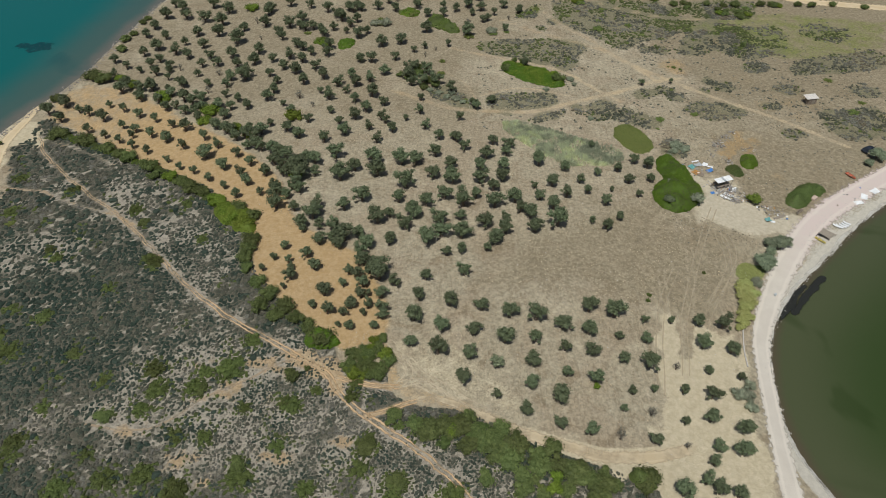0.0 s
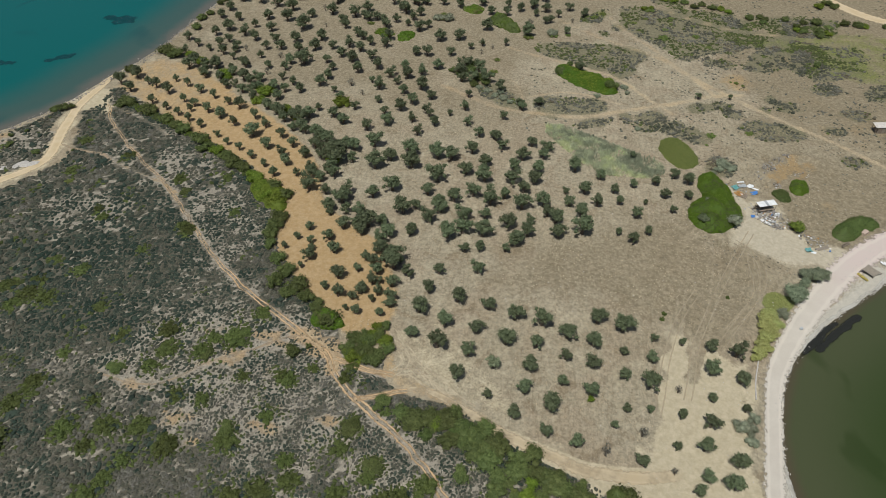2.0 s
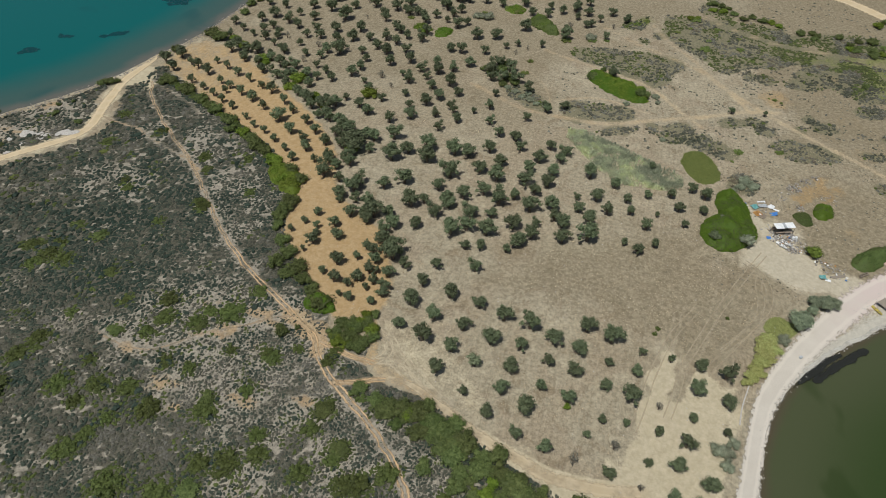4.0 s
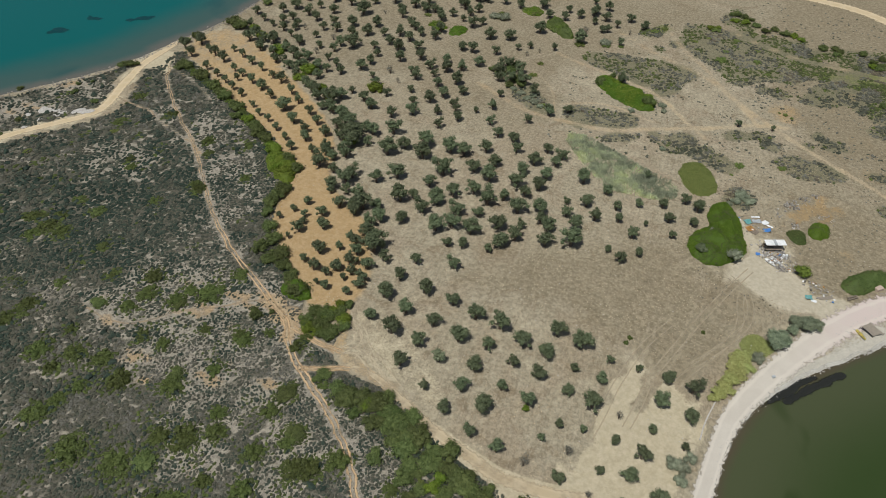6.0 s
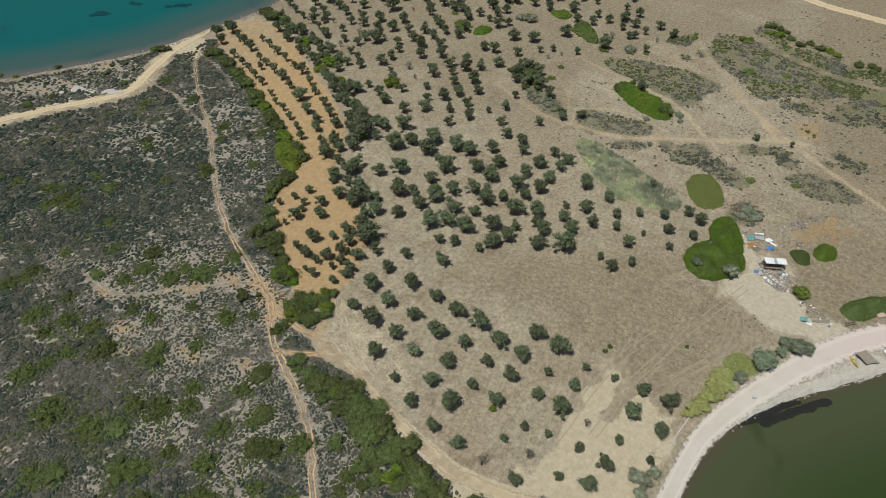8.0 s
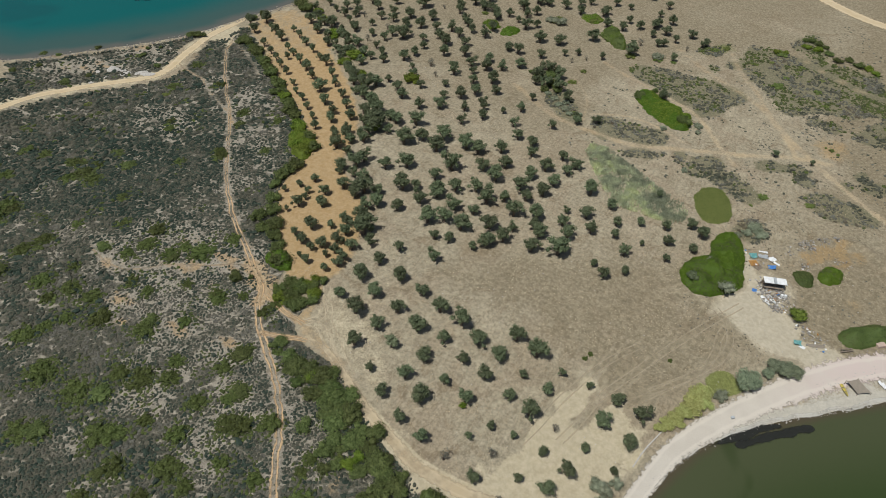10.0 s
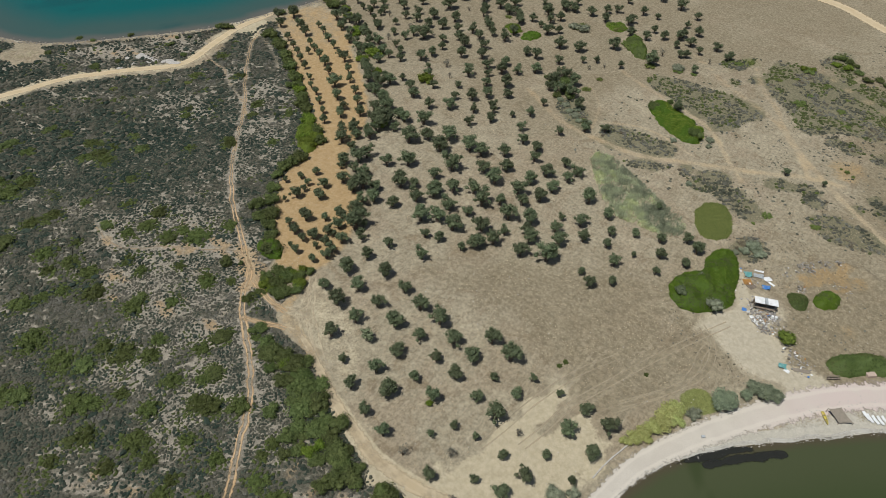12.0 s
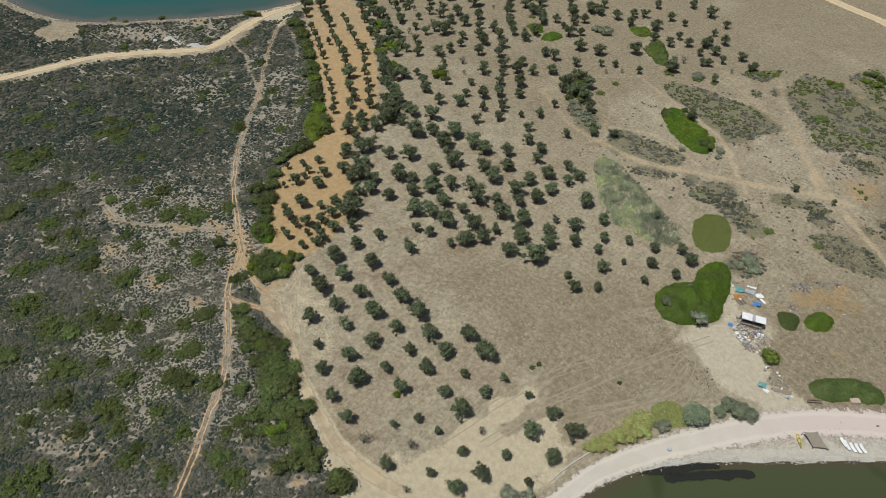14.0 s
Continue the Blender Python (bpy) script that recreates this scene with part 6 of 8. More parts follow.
def thicket(ring, gap, kinds, label, group, lo, hi, seed, tall=(0.9, 1.2)):
    """Bushes grown close together over an outline, no two alike in size."""
    rs = random.Random(seed)
    pl = np.array(ring)
    spots = []
    for x in np.arange(pl[:, 0].min(), pl[:, 0].max(), gap):
        for y in np.arange(pl[:, 1].min(), pl[:, 1].max(), gap):
            px, py = x + rs.uniform(-0.4, 0.4) * gap, y + rs.uniform(-0.4, 0.4) * gap
            if signed(np.array([px]), np.array([py]), ring)[0] > 0.3:
                spots.append((px, py, rs.uniform(lo, hi)))
    plant(kinds, spots, label, "bush", group, 2.0, tall, 0.1)


thicket(THICKET_MASS, 2.5, lentisk + dark_bush, "dark green lentisk bush in the thicket by the field track", "thicket along the field", 1.0, 2.0, 1, (0.6, 0.9))
thicket(THICKET_LIGHT, 2.2, cushion_bush + lentisk, "low yellow-green bush in the thicket by the field track", "thicket along the field", 0.9, 1.6, 2, (0.6, 0.9))
thicket(THICKET_EAST, 2.2, lentisk + dark_bush, "green lentisk bush in the thicket by the field track", "thicket along the field", 1.0, 1.8, 3, (0.6, 0.9))
thicket(LONG_CLUMP, 2.0, bright + lentisk, "lentisk bush in a long dense clump by the track", "long lentisk clump", 1.35, 2.2, 4)
MAQUIS_BUSHES = [(x, y, r * 1.15) for x, y, r in MAQUIS_BUSH_a + MAQUIS_BUSH_b + MAQUIS_BUSH_c + MAQUIS_BUSH_d]
plant(lentisk, MAQUIS_BUSHES[3::8], "low bright green lentisk bush among grey maquis", "bush", "maquis bushes", 2.0, (0.45, 0.6), 0.1)
plant(low_bush, [b for i, b in enumerate(MAQUIS_BUSHES) if i % 8 != 3], "low spreading green bush among grey maquis", "bush", "maquis bushes", 2.0, sink=0.1)
plant(tamarisk, [(x, y, r * 1.08) for x, y, r in TAMARISK_a + SEATREE_a], "feathery blue-green tamarisk beside the gravel road", "tree", "roadside tamarisks", 2.0, sink=0.1)
plant(grey_bush, GREY_TAMARISK_a + GREY_SHRUB_a + ROADSIDE_GREY_a, "grey-green shrub on dry ground", "shrub", "grey shrubs", 2.0, sink=0.1)
plant(reeds, [(x, y, r * 1.5) for x, y, r in REED_a], "yellow-green reed clump beside the gravel road", "reeds", "roadside reeds", 2.0, sink=0.1)
plant(bright, [(30.6, 75.4, 0.9)], "small bright green sucker bush at the foot of an olive", "bush", "", 2.0)
plant(lime, [(x, y, r * 1.3) for x, y, r in LIME_SHRUB_a], "light green leafy shrub beside scrap", "shrub", "", 2.0, sink=0.1)
plant(cushion_bush, [(78.4, 204.8, 1.1), (80.3, 203.6, 0.8), (76.8, 205.6, 0.6)], "small light green shrub on bare orange soil", "shrub", "shrubs on orange soil", 2.0, (0.6, 0.8), 0.1)
plant(cushion_bush, LOW_PATCH_a, "low flat green lentisk patch on bare soil", "bush", "low green patches", 2.0, (0.5, 0.7), 0.1)
plant(cushion_bush, [(x, y, r * 0.9) for x, y, r in CUSHIONS], "low round bright green cushion in grey scrub", "bush", "green cushions", 2.0, (0.35, 0.5), 0.1)
plant(lentisk, MOUND_TREES, "dark green bush growing through a long green mound", "bush", "bushes on the long mound", 2.0, (1.2, 1.5), 0.1)
plant(lentisk, SHORE_BUSHES, "low dark green bush in open maquis above the shore", "bush", "bushes by the sea", 2.0, (0.5, 0.7), 0.1)
plant(cushion_bush, SHORE_CUSHIONS, "low light green cushion beside the beach road", "bush", "green cushions", 2.0, (0.4, 0.6), 0.1)
plant(lentisk, SEA_BUSHES, "dark green bush beside the sandy beach road", "bush", "bushes by the sea", 2.0, sink=0.1)
plant(lentisk + bright, FAR_HEDGE, "green bush in an uneven hedge below a far dirt road", "bush", "far roadside bushes", 2.0, (0.7, 1.0), 0.1)
plant(lentisk, FAR_BUSHES, "dark green bush beside a far dirt road", "bush", "far roadside bushes", 2.0, sink=0.1)
plant(olives_dark, [(x, y, r * 0.72) for x, y, r in BELT_TREES], "olive tree grown into a dense tree belt", "olive tree", "olives of the tree belt", 1.75)
plant(olives_dark, CLUMP_TREES, "dark olive tree in a dense clump on brown ground", "olive tree", "clump of dark trees", 1.75)
plant(grey_bush, PALE_BUSHES, "pale grey-green bush among olive trees", "bush", "pale bushes", 2.0, sink=0.1)
plant(grey_bush, [(-4, 190.5, 1.3), (-1, 188.4, 1.8), (1.6, 186, 1.5), (4.2, 184.6, 1.9), (6.6, 182.4, 1.4), (3.2, 188.2, 1.4), (9.4, 183.4, 1.5), (33.6, 190.2, 1.4), (42.3, 196.8, 1.6), (43, 193.4, 1.2)], "grey-green shrub beside a sandy path", "shrub", "grey shrubs", 2.0, (0.6, 0.9), 0.1)
plant(lentisk, DARK_PATCH_a, "dark lentisk bush in a clump on bare soil", "bush", "clump of dark bushes", 2.0, sink=0.1)
plant(low_bush, DRY_BUSH_a, "small brownish bush on dry grass", "bush", "", 2.0, sink=0.05)
finish(olives_dark + lentisk + dark_bush + bright + cushion_bush + low_bush + tamarisk + grey_bush + reeds + lime)


def mound(name, ring, high, material, label, density=20.0, seed=0, second=None, lumpy=0.0, ragged=1.5, round_over=0.9):
    """A wide wind-clipped lentisk mound: domed body over its outline, set with leaf sprays."""
    rs = np.random.RandomState(seed)
    R = rounded(ring, 2)
    pl = np.array(R)
    lo, hi = pl.min(0) - 0.5, pl.max(0) + 0.5
    xs, ys = np.arange(lo[0], hi[0], 0.4), np.arange(lo[1], hi[1], 0.4)
    X, Y = np.meshgrid(xs, ys)

    def top(X, Y):
        d = signed(X, Y, R) + ragged * (value_noise(X, Y, 1.5, seed) - 0.5)
        rise = np.where(d > 0, 1 - np.exp(-np.maximum(d, 0) / round_over), -0.4)
        return height(X, Y) + rise * high * (0.55 - 0.3 * lumpy + (0.85 + 0.6 * lumpy) * value_noise(X, Y, 1.9, seed + 1) + 0.3 * (value_noise(X, Y, 0.9, seed + 2) - 0.5)), d

    Z, D = top(X, Y)
    ob = new(name)
    me, _ = grid_mesh("body", xs, ys, Z, material, keep=D > -0.3)
    part("body", me, ob)
    area = (hi - lo).prod()
    cnt = int(area * density)
    px, py = lo[0] + rs.rand(cnt) * (hi[0] - lo[0]), lo[1] + rs.rand(cnt) * (hi[1] - lo[1])
    pz, pd = top(px, py)
    ok = pd > 0.05
    lumps = np.column_stack([px, py, pz, np.full(cnt, 0.18)])[ok]
    v, f = sprays(rs, lumps, int(ok.sum()), 0.32, 0.22, 0.8, -0.1, 0.32, 1.0)
    if second is None:
        part("leaf_sprays", mesh_of("leaf_sprays", v, f, material), ob)
    else:
        q = v.reshape(-1, 4, 3)
        other = value_noise(q[:, 0, 0], q[:, 0, 1], 2.9, seed + 5) + 0.2 * (rs.rand(len(q)) - 0.5) > 0.46
        for mat, w in ((material, ~other), (second, other)):
            k = q[w].reshape(-1, 3)
            part("leaf_sprays", mesh_of("leaf_sprays", k, np.arange(len(k)).reshape(-1, 4), mat), ob)
    return tagged(ob, label, "bush", "lentisk mounds")


mound("lentisk_mound", HEART, 2.7, MASS_LEAF, "large heart-shaped dark green lentisk mound on bare ground", density=26.0, seed=3, second=DARK_LEAF, ragged=0.6, round_over=1.8)
mound("lentisk_mound", ROAD_MOUND, 2.2, DARK_LEAF, "long dark green lentisk mound beside the gravel road", seed=5, second=LENTISK, ragged=0.6, round_over=1.8)
mound("lentisk_mound", ROUND_MOUND, 0.5, MOSS_LEAF, "flat oval green mound in grey scrub", density=30.0, seed=7, ragged=0.6, round_over=1.8)
mound("lentisk_mound", LONG_MOUND, 1.2, MASS_LEAF, "long bright green lentisk mound in grey scrub", density=26.0, seed=9, second=YELLOW_LEAF, lumpy=0.5)
mound("lentisk_mound", THICKET_END, 2.0, DARK_LEAF, "round dark green lentisk thicket at the field track", seed=19)
mound("lentisk_mound", JUNCTION_MASS, 2.3, MASS_LEAF, "round green lentisk mound beside a track junction", seed=21)
mound("lentisk_mound", BRIGHT_MASS, 1.5, BRIGHT, "bright green lentisk mound beside ochre soil", seed=23)
mound("lentisk_mound", HEDGE_NORTH, 0.7, DARK_LEAF, "long dark green lentisk hedge beside ochre rows", seed=25, second=MASS_LEAF, lumpy=1.0)
mound("lentisk_mound", TOP_MOUND, 2.2, DARK_LEAF, "tall dark green lentisk mound among olive trees", seed=29, second=MASS_LEAF)
for ring, s in ((TOP_PATCH_A, 31), (TOP_PATCH_B, 33), (TOP_PATCH_C, 35)):
    mound("lentisk_mound", ring, 0.9, MASS_LEAF, "low green lentisk mound among olive trees", seed=s)
mound("lentisk_mound", PAIR_MOUND_A, 1.4, DARK_LEAF, "dark green lentisk mound on brown ground", seed=11, second=LENTISK, ragged=1.0, round_over=1.8)
mound("lentisk_mound", PAIR_MOUND_B, 1.8, MASS_LEAF, "rounded green lentisk mound on brown ground", seed=13, second=LENTISK, ragged=0.6, round_over=1.8)

# bushes that grow up through the heart-shaped mound
for x, y, r, kind, label in HEART_BUSHES:
    made = shrub_thing("mound_bush", 90 + int(r * 7), kind, 300, 1.0, 0.36)
    made.matrix_basis = pose(x, y, ground_at(x, y) + 1.4, 0, 0, 40 * r) @ Matrix.Diagonal((r / 2, r / 2, r / 2, 1))
    tagged(made, label, "shrub")

# ---- low maquis and scrub: countless small shrubs ----


def shrub_patterns(rs, leafy=10, spray=0.42):
    """Low rounded shrubs: a small rough core hidden in a cushion of twigs."""
    out = []
    for _ in range(20):
        segs, v, f = 5, [], []
        for z, k in ((-0.06, 0.82), (0.3, 0.62)):
            for i in range(segs):
                g, r = 2 * math.pi * (i + 0.5 * rs.rand()) / segs, k * (0.7 + 0.5 * rs.rand())
                v.append((r * math.cos(g), r * math.sin(g), z * (0.7 + 0.6 * rs.rand())))
        v.append((0.2 * rs.normal(), 0.2 * rs.normal(), 0.5))
        f += [(i, (i + 1) % segs, segs + (i + 1) % segs, segs + i) for i in range(segs)]
        f += [(segs + i, segs + (i + 1) % segs, 2 * segs) for i in range(segs)]
        q, g = sprays(rs, [(0, 0, 0.02, 0.74)], leafy, spray, spray * 0.62, 0.66, 0.0, 0.85, 0.3)
        out.append(join([(v, f), (q, g)]))
    return out


def cover(name, spots, material, label, category, seed, leafy=10, high=0.85, spray=0.42):
    """One sheet of small shrubs at (x, y, radius, tint)."""
    rs = np.random.RandomState(seed)
    pats = [(np.array(v), f) for v, f in shrub_patterns(rs, leafy, spray)]
    zs = height(spots[:, 0], spots[:, 1])
    vs, fs, ts, o = [], [], [], 0
    for (x, y, r, t), z in zip(spots, zs):
        v, f = pats[rs.randint(len(pats))]
        g, wide = rs.rand() * 6.283, 0.7 + 0.6 * rs.rand()
        c, s = math.cos(g) * r, math.sin(g) * r
        vs.append(np.column_stack([x + v[:, 0] * c * wide - v[:, 1] * s / wide, y + v[:, 0] * s * wide + v[:, 1] * c / wide, z + v[:, 2] * r * high * (0.8 + 0.5 * rs.rand())]))
        fs += [tuple(i + o for i in q) for q in f]
        ts.append(np.full(len(v), t))
        o += len(v)
    me = mesh_of(name, np.concatenate(vs), fs, material, np.concatenate(ts))
    return tagged(new(name, me), label, category, kind="stuff")


def scatter_maquis():
    """One cushion to a jittered cell, with winding lanes of bare soil left between them."""
    rs = np.random.RandomState(4)
    bushes = np.array(MAQUIS_BUSHES)
    sets = []
    for cell, lo, hi in ((0.58, -1, 105), (0.72, 105, 160), (1.05, 160, 330)):
        gx, gy = np.meshgrid(np.arange(-235, 62, cell), np.arange(6, 200, cell))
        x, y = gx.ravel() + cell * 0.8 * (rs.rand(gx.size) - 0.5), gy.ravel() + cell * 0.8 * (rs.rand(gx.size) - 0.5)
        d = np.hypot(x - 45, y - 10)
        seen = (d >= lo) & (d < hi) & (maquis_field(x, y) > 0.5) & (y > 4 - 0.42 * (x + 5)) & (y > 9 + 0.9 * (x + 5))
        x, y = x[seen], y[seen]
        n = len(x)
        o = openness(x, y)
        dense = ellipses(x, y, DENSE_HEATH, 0.5)
        green = np.zeros(n)
        for bx, by, br in bushes:
            green = np.maximum(green, smooth(br * 1.5, br * 0.7, np.hypot(x - bx, y - by) + 1.4 * (rs.rand(n) - 0.5)))
        ok = lanes(x, y) > (0.026 + 0.022 * smooth(0.15, 0.7, o)) * (0.6 + 0.8 * rs.rand(n)) * (1 - 0.8 * green)
        ok &= rs.rand(n) < 1.0 - 0.1 * smooth(0.3, 0.9, o)
        for line, w in TRACKS:
            ok &= far_from(x, y, rounded(line, 1, False)) > w + 0.1 + 0.35 * rs.rand(n)
        ok &= far_from(x, y, BEACH_ROAD) > 2.3
        ok &= rs.rand(n) > 0.6 * ellipses(x, y, BARE_SOIL, 0.8)
        r = cell * (0.53 + 0.34 * rs.rand(n) ** 1.5 + 0.14 * smooth(0.4, 0.0, o))
        r = r * (1 + 0.25 * green)
        t = 0.44 + 0.5 * (value_noise(x, y, 6, 8) - 0.5) + 0.5 * (value_noise(x, y, 1.6, 84) - 0.5) + 0.34 * (rs.rand(n) - 0.5) - 0.24 * dense - 0.05
        t = np.clip(t, 0.03, 0.72)
        lone = rs.rand(n) < 0.02 * smooth(0.45, 0.7, value_noise(x, y, 12, 83)) + 0.004
        r = np.where(lone, r * (1.4 + 0.5 * rs.rand(n)), r)
        t = np.where(lone, 0.05 + 0.1 * rs.rand(n), t)
        patch = smooth(0.66, 0.8, value_noise(x, y, 4.5, 81)) * 0.4 * (1 - 0.8 * dense)
        t = np.where((rs.rand(n) < np.maximum(green * 0.8, patch)) & ~lone, 0.82 + 0.14 * rs.rand(n), t)
        sets.append(np.column_stack([x, y, r, t])[ok])
    n = 21000
    x, y = -75 + rs.rand(n) * 110, 22 + rs.rand(n) * 95
    ok = (maquis_field(x, y) > 0.5) & (rs.rand(n) < 0.25 + 0.75 * smooth(0.1, 0.5, openness(x, y))) & (rs.rand(n) > 0.6 * ellipses(x, y, BARE_SOIL, 0.8))
    for line, w in TRACKS:
        ok &= far_from(x, y, rounded(line, 1, False)) > w
    sets.append(np.column_stack([x, y, 0.13 + 0.15 * rs.rand(n), 0.25 + 0.45 * rs.rand(n)])[ok])
    pl = rounded(TRACK_MAQUIS, 2, False)
    mid = []
    for a, b in zip(pl, pl[1:]):
        for _ in range(int(along(a, b) * 1.1)):
            u = rs.rand()
            mid.append((a[0] + u * (b[0] - a[0]) + 0.2 * rs.normal(), a[1] + u * (b[1] - a[1]), 0.12 + 0.14 * rs.rand(), rs.rand() * 0.7))
    return np.concatenate(sets + [np.array(mid)])


def scatter_scrub():
    rs = np.random.RandomState(6)
    x, y, keep = [], [], []
    for cx, cy, a, b in SCRUB:
        k = int(9.5 * a * max(b, 3))
        g, q = rs.rand(k) * 6.283, np.sqrt(rs.rand(k)) * 1.25
        x.append(cx + a * q * np.cos(g))
        y.append(cy + max(b, 3) * q * np.sin(g))
    for ring in SCRUB_AREAS:
        pl = np.array(ring)
        lo, hi = pl.min(0) - 3, pl.max(0) + 3
        k = int((hi - lo).prod() * 1.7)
        px, py = lo[0] + rs.rand(k) * (hi[0] - lo[0]), lo[1] + rs.rand(k) * (hi[1] - lo[1])
        ins = signed(px, py, ring) > -3
        x.append(px[ins])
        y.append(py[ins])
    x, y = np.concatenate(x), np.concatenate(y)
    ok = rs.rand(len(x)) < scrub_field(x, y) * smooth(0.24, 0.38, value_noise(x, y, 2.6, 9))
    for line, w in PATHS[:-1]:
        ok &= far_from(x, y, line) > w + 0.6
    ok &= np.minimum(*shore(x, y)) > 2
    hue = value_noise(x, y, 9, 12)
    t = np.clip(0.12 + 0.6 * hue + 0.4 * (value_noise(x, y, 2.5, 13) - 0.5) + 0.3 * (rs.rand(len(x)) - 0.5), 0, 0.74)
    green = smooth(0.4, 0.62, value_noise(x, y, 5, 52)) * np.maximum(smooth(195, 230, y), 0.3)
    t = np.where(rs.rand(len(x)) < green, 0.82 + 0.16 * rs.rand(len(x)), t)
    return np.column_stack([x, y, 0.28 + 0.5 * rs.rand(len(x)) ** 1.7, t])[ok]


cover("maquis", scatter_maquis(), HEATH, "low grey-green maquis shrubs over pale stony soil", "shrubs", 21, 4, 0.85, 0.5)
def scatter_weeds():
    """Small weeds and loose cushions over the waste ground behind the lagoon."""
    rs = np.random.RandomState(18)
    n = 6400
    x, y = 58 + rs.rand(n) * 80, 118 + rs.rand(n) * 120
    keep = (signed(x, y, SAND_YARD_R) < -1) & (shore(x, y)[0] > 13) & (rs.rand(n) < smooth(0.35, 0.65, value_noise(x, y, 5, 19)))
    keep &= np.hypot(x - 75, y - 140) > 5
    small = np.column_stack([x, y, 0.12 + 0.22 * rs.rand(n) ** 2, 0.42 + 0.33 * rs.rand(n)])[keep]
    n = 5200
    x, y = 12 + rs.rand(n) * 140, 166 + rs.rand(n) * 132
    keep = (rs.rand(n) < 0.5 * smooth(0.5, 0.8, value_noise(x, y, 6, 20)) + 0.05) & ((y < 232) | (x > 70)) & (far_from(x, y, DIRT_ROAD_FAR) > 5)
    loose = np.column_stack([x, y, 0.3 + 0.35 * rs.rand(n), 0.05 + 0.65 * rs.rand(n)])[keep]
    out = np.concatenate([small, loose])
    ok = scrub_field(out[:, 0], out[:, 1]) < 0.8
    for path, w in PATHS[:-1]:
        ok &= far_from(out[:, 0], out[:, 1], path) > w + 0.5
    return out[ok & (signed(out[:, 0], out[:, 1], REED_BED) < -0.5)]


cover("weeds", scatter_weeds(), SCRUBS, "small dry weeds on brown waste ground", "weeds", 23, 5, 0.7)
cover("scrub", scatter_scrub(), SCRUBS, "patches of low grey-brown scrub on sandy soil", "shrubs", 22, 8, 1.0, 0.38)


def cane_bed():
    rs = np.random.RandomState(8)
    R = rounded(REED_BED, 1)
    pl = np.array(R)
    lo, hi = pl.min(0), pl.max(0)
    n = 46000
    x, y = lo[0] + rs.rand(n) * (hi[0] - lo[0]), lo[1] + rs.rand(n) * (hi[1] - lo[1])
    ok = (signed(x, y, R) > -0.8 + 2.6 * rs.rand(n) ** 2) & (rs.rand(n) < 0.25 + 0.75 * smooth(0.25, 0.55, value_noise(x, y, 2.2, 14)))
    x, y = x[ok], y[ok]
    z, k = height(x, y), len(x)
    h, g, w = 0.35 + 0.75 * rs.rand(k) * (0.4 + 0.6 * value_noise(x, y, 1.6, 24)), rs.rand(k) * 6.283, 0.05 + 0.06 * rs.rand(k)
    lean = rs.normal(size=(k, 2)) * 0.22
    dx, dy = np.cos(g) * w, np.sin(g) * w
    v = np.stack([np.column_stack([x - dx, y - dy, z - 0.05]), np.column_stack([x + dx, y + dy, z - 0.05]),
                  np.column_stack([x + dx * 0.9 + lean[:, 0] * 0.6, y + dy * 0.9 + lean[:, 1] * 0.6, z + h * 0.7]), np.column_stack([x + lean[:, 0] * 1.3, y + lean[:, 1] * 1.3, z + h])], 1).reshape(-1, 3)
    me = mesh_of("cane_bed", v, np.arange(4 * k).reshape(-1, 4), CANE_LEAF, np.repeat(np.clip(0.5 - 0.35 * smooth(-2, 9, x - 27 - 0.9 * (165 - y)) + 0.9 * (value_noise(x, y, 4, 25) - 0.5) + 0.6 * (value_noise(x, y, 1.3, 26) - 0.5) + 0.25 * (rs.rand(k) - 0.5), 0, 1), 4))
    tagged(new("cane_bed", me), "pale green bed of low canes beside the grove", "reeds", kind="stuff")


cane_bed()


def dry_tufts():
    """Tussocks of dead grass on the fallow field and between the groves."""
    rs = np.random.RandomState(15)
    n = 46000
    x, y = -60 + rs.rand(n) * 150, 55 + rs.rand(n) * 125
    bad = np.maximum(maquis_field(x, y), smooth(-0.5, 0.5, signed(x, y, OCHRE_R)))
    bad = np.maximum(bad, smooth(-0.5, 0.5, signed(x, y, SAND_FIELD_R)))
    bad = np.maximum(bad, smooth(-0.5, 0.5, signed(x, y, SAND_YARD_R)))
    ok = (bad < 0.5) & (shore(x, y)[0] > 13) & (rs.rand(n) < 0.2 + 0.8 * smooth(0.3, 0.6, value_noise(x, y, 3.2, 16)))
    for line in (PERIMETER, RUT_A, RUT_C, RUT_E, RUT_I, RUT_J):
        ok &= far_from(x, y, line) > 1.4
    x, y = x[ok], y[ok]
    k = len(x)
    z, r, t = height(x, y), 0.07 + 0.13 * rs.rand(k) ** 2, np.clip(value_noise(x, y, 11, 17) + 0.6 * (rs.rand(k) - 0.5), 0, 1)
    vs, fs = [], []
    g = rs.rand(k) * 6.283
    tip = np.column_stack([x + 0.3 * r * np.cos(g), y + 0.3 * r * np.sin(g), z + r * (0.5 + 0.5 * rs.rand(k))])
    for i in range(3):
        a = g + i * 2.094
        vs.append(np.stack([np.column_stack([x + r * np.cos(a), y + r * np.sin(a), z + 0.02 + 0.0 * x]), np.column_stack([x + r * np.cos(a + 2.094), y + r * np.sin(a + 2.094), z + 0.02 + 0.0 * x]),
                            tip], 1))
    v = np.concatenate(vs, 1).reshape(-1, 3)
    me = mesh_of("grass_tufts", v, np.arange(len(v)).reshape(-1, 3), TUFTS, np.repeat(t, 9))
    tagged(new("grass_tufts", me), "scattered tussocks of dead straw-coloured grass", "grass", kind="stuff")


dry_tufts()

# ---- yard by the lagoon: shelter, scrap and beach things ----


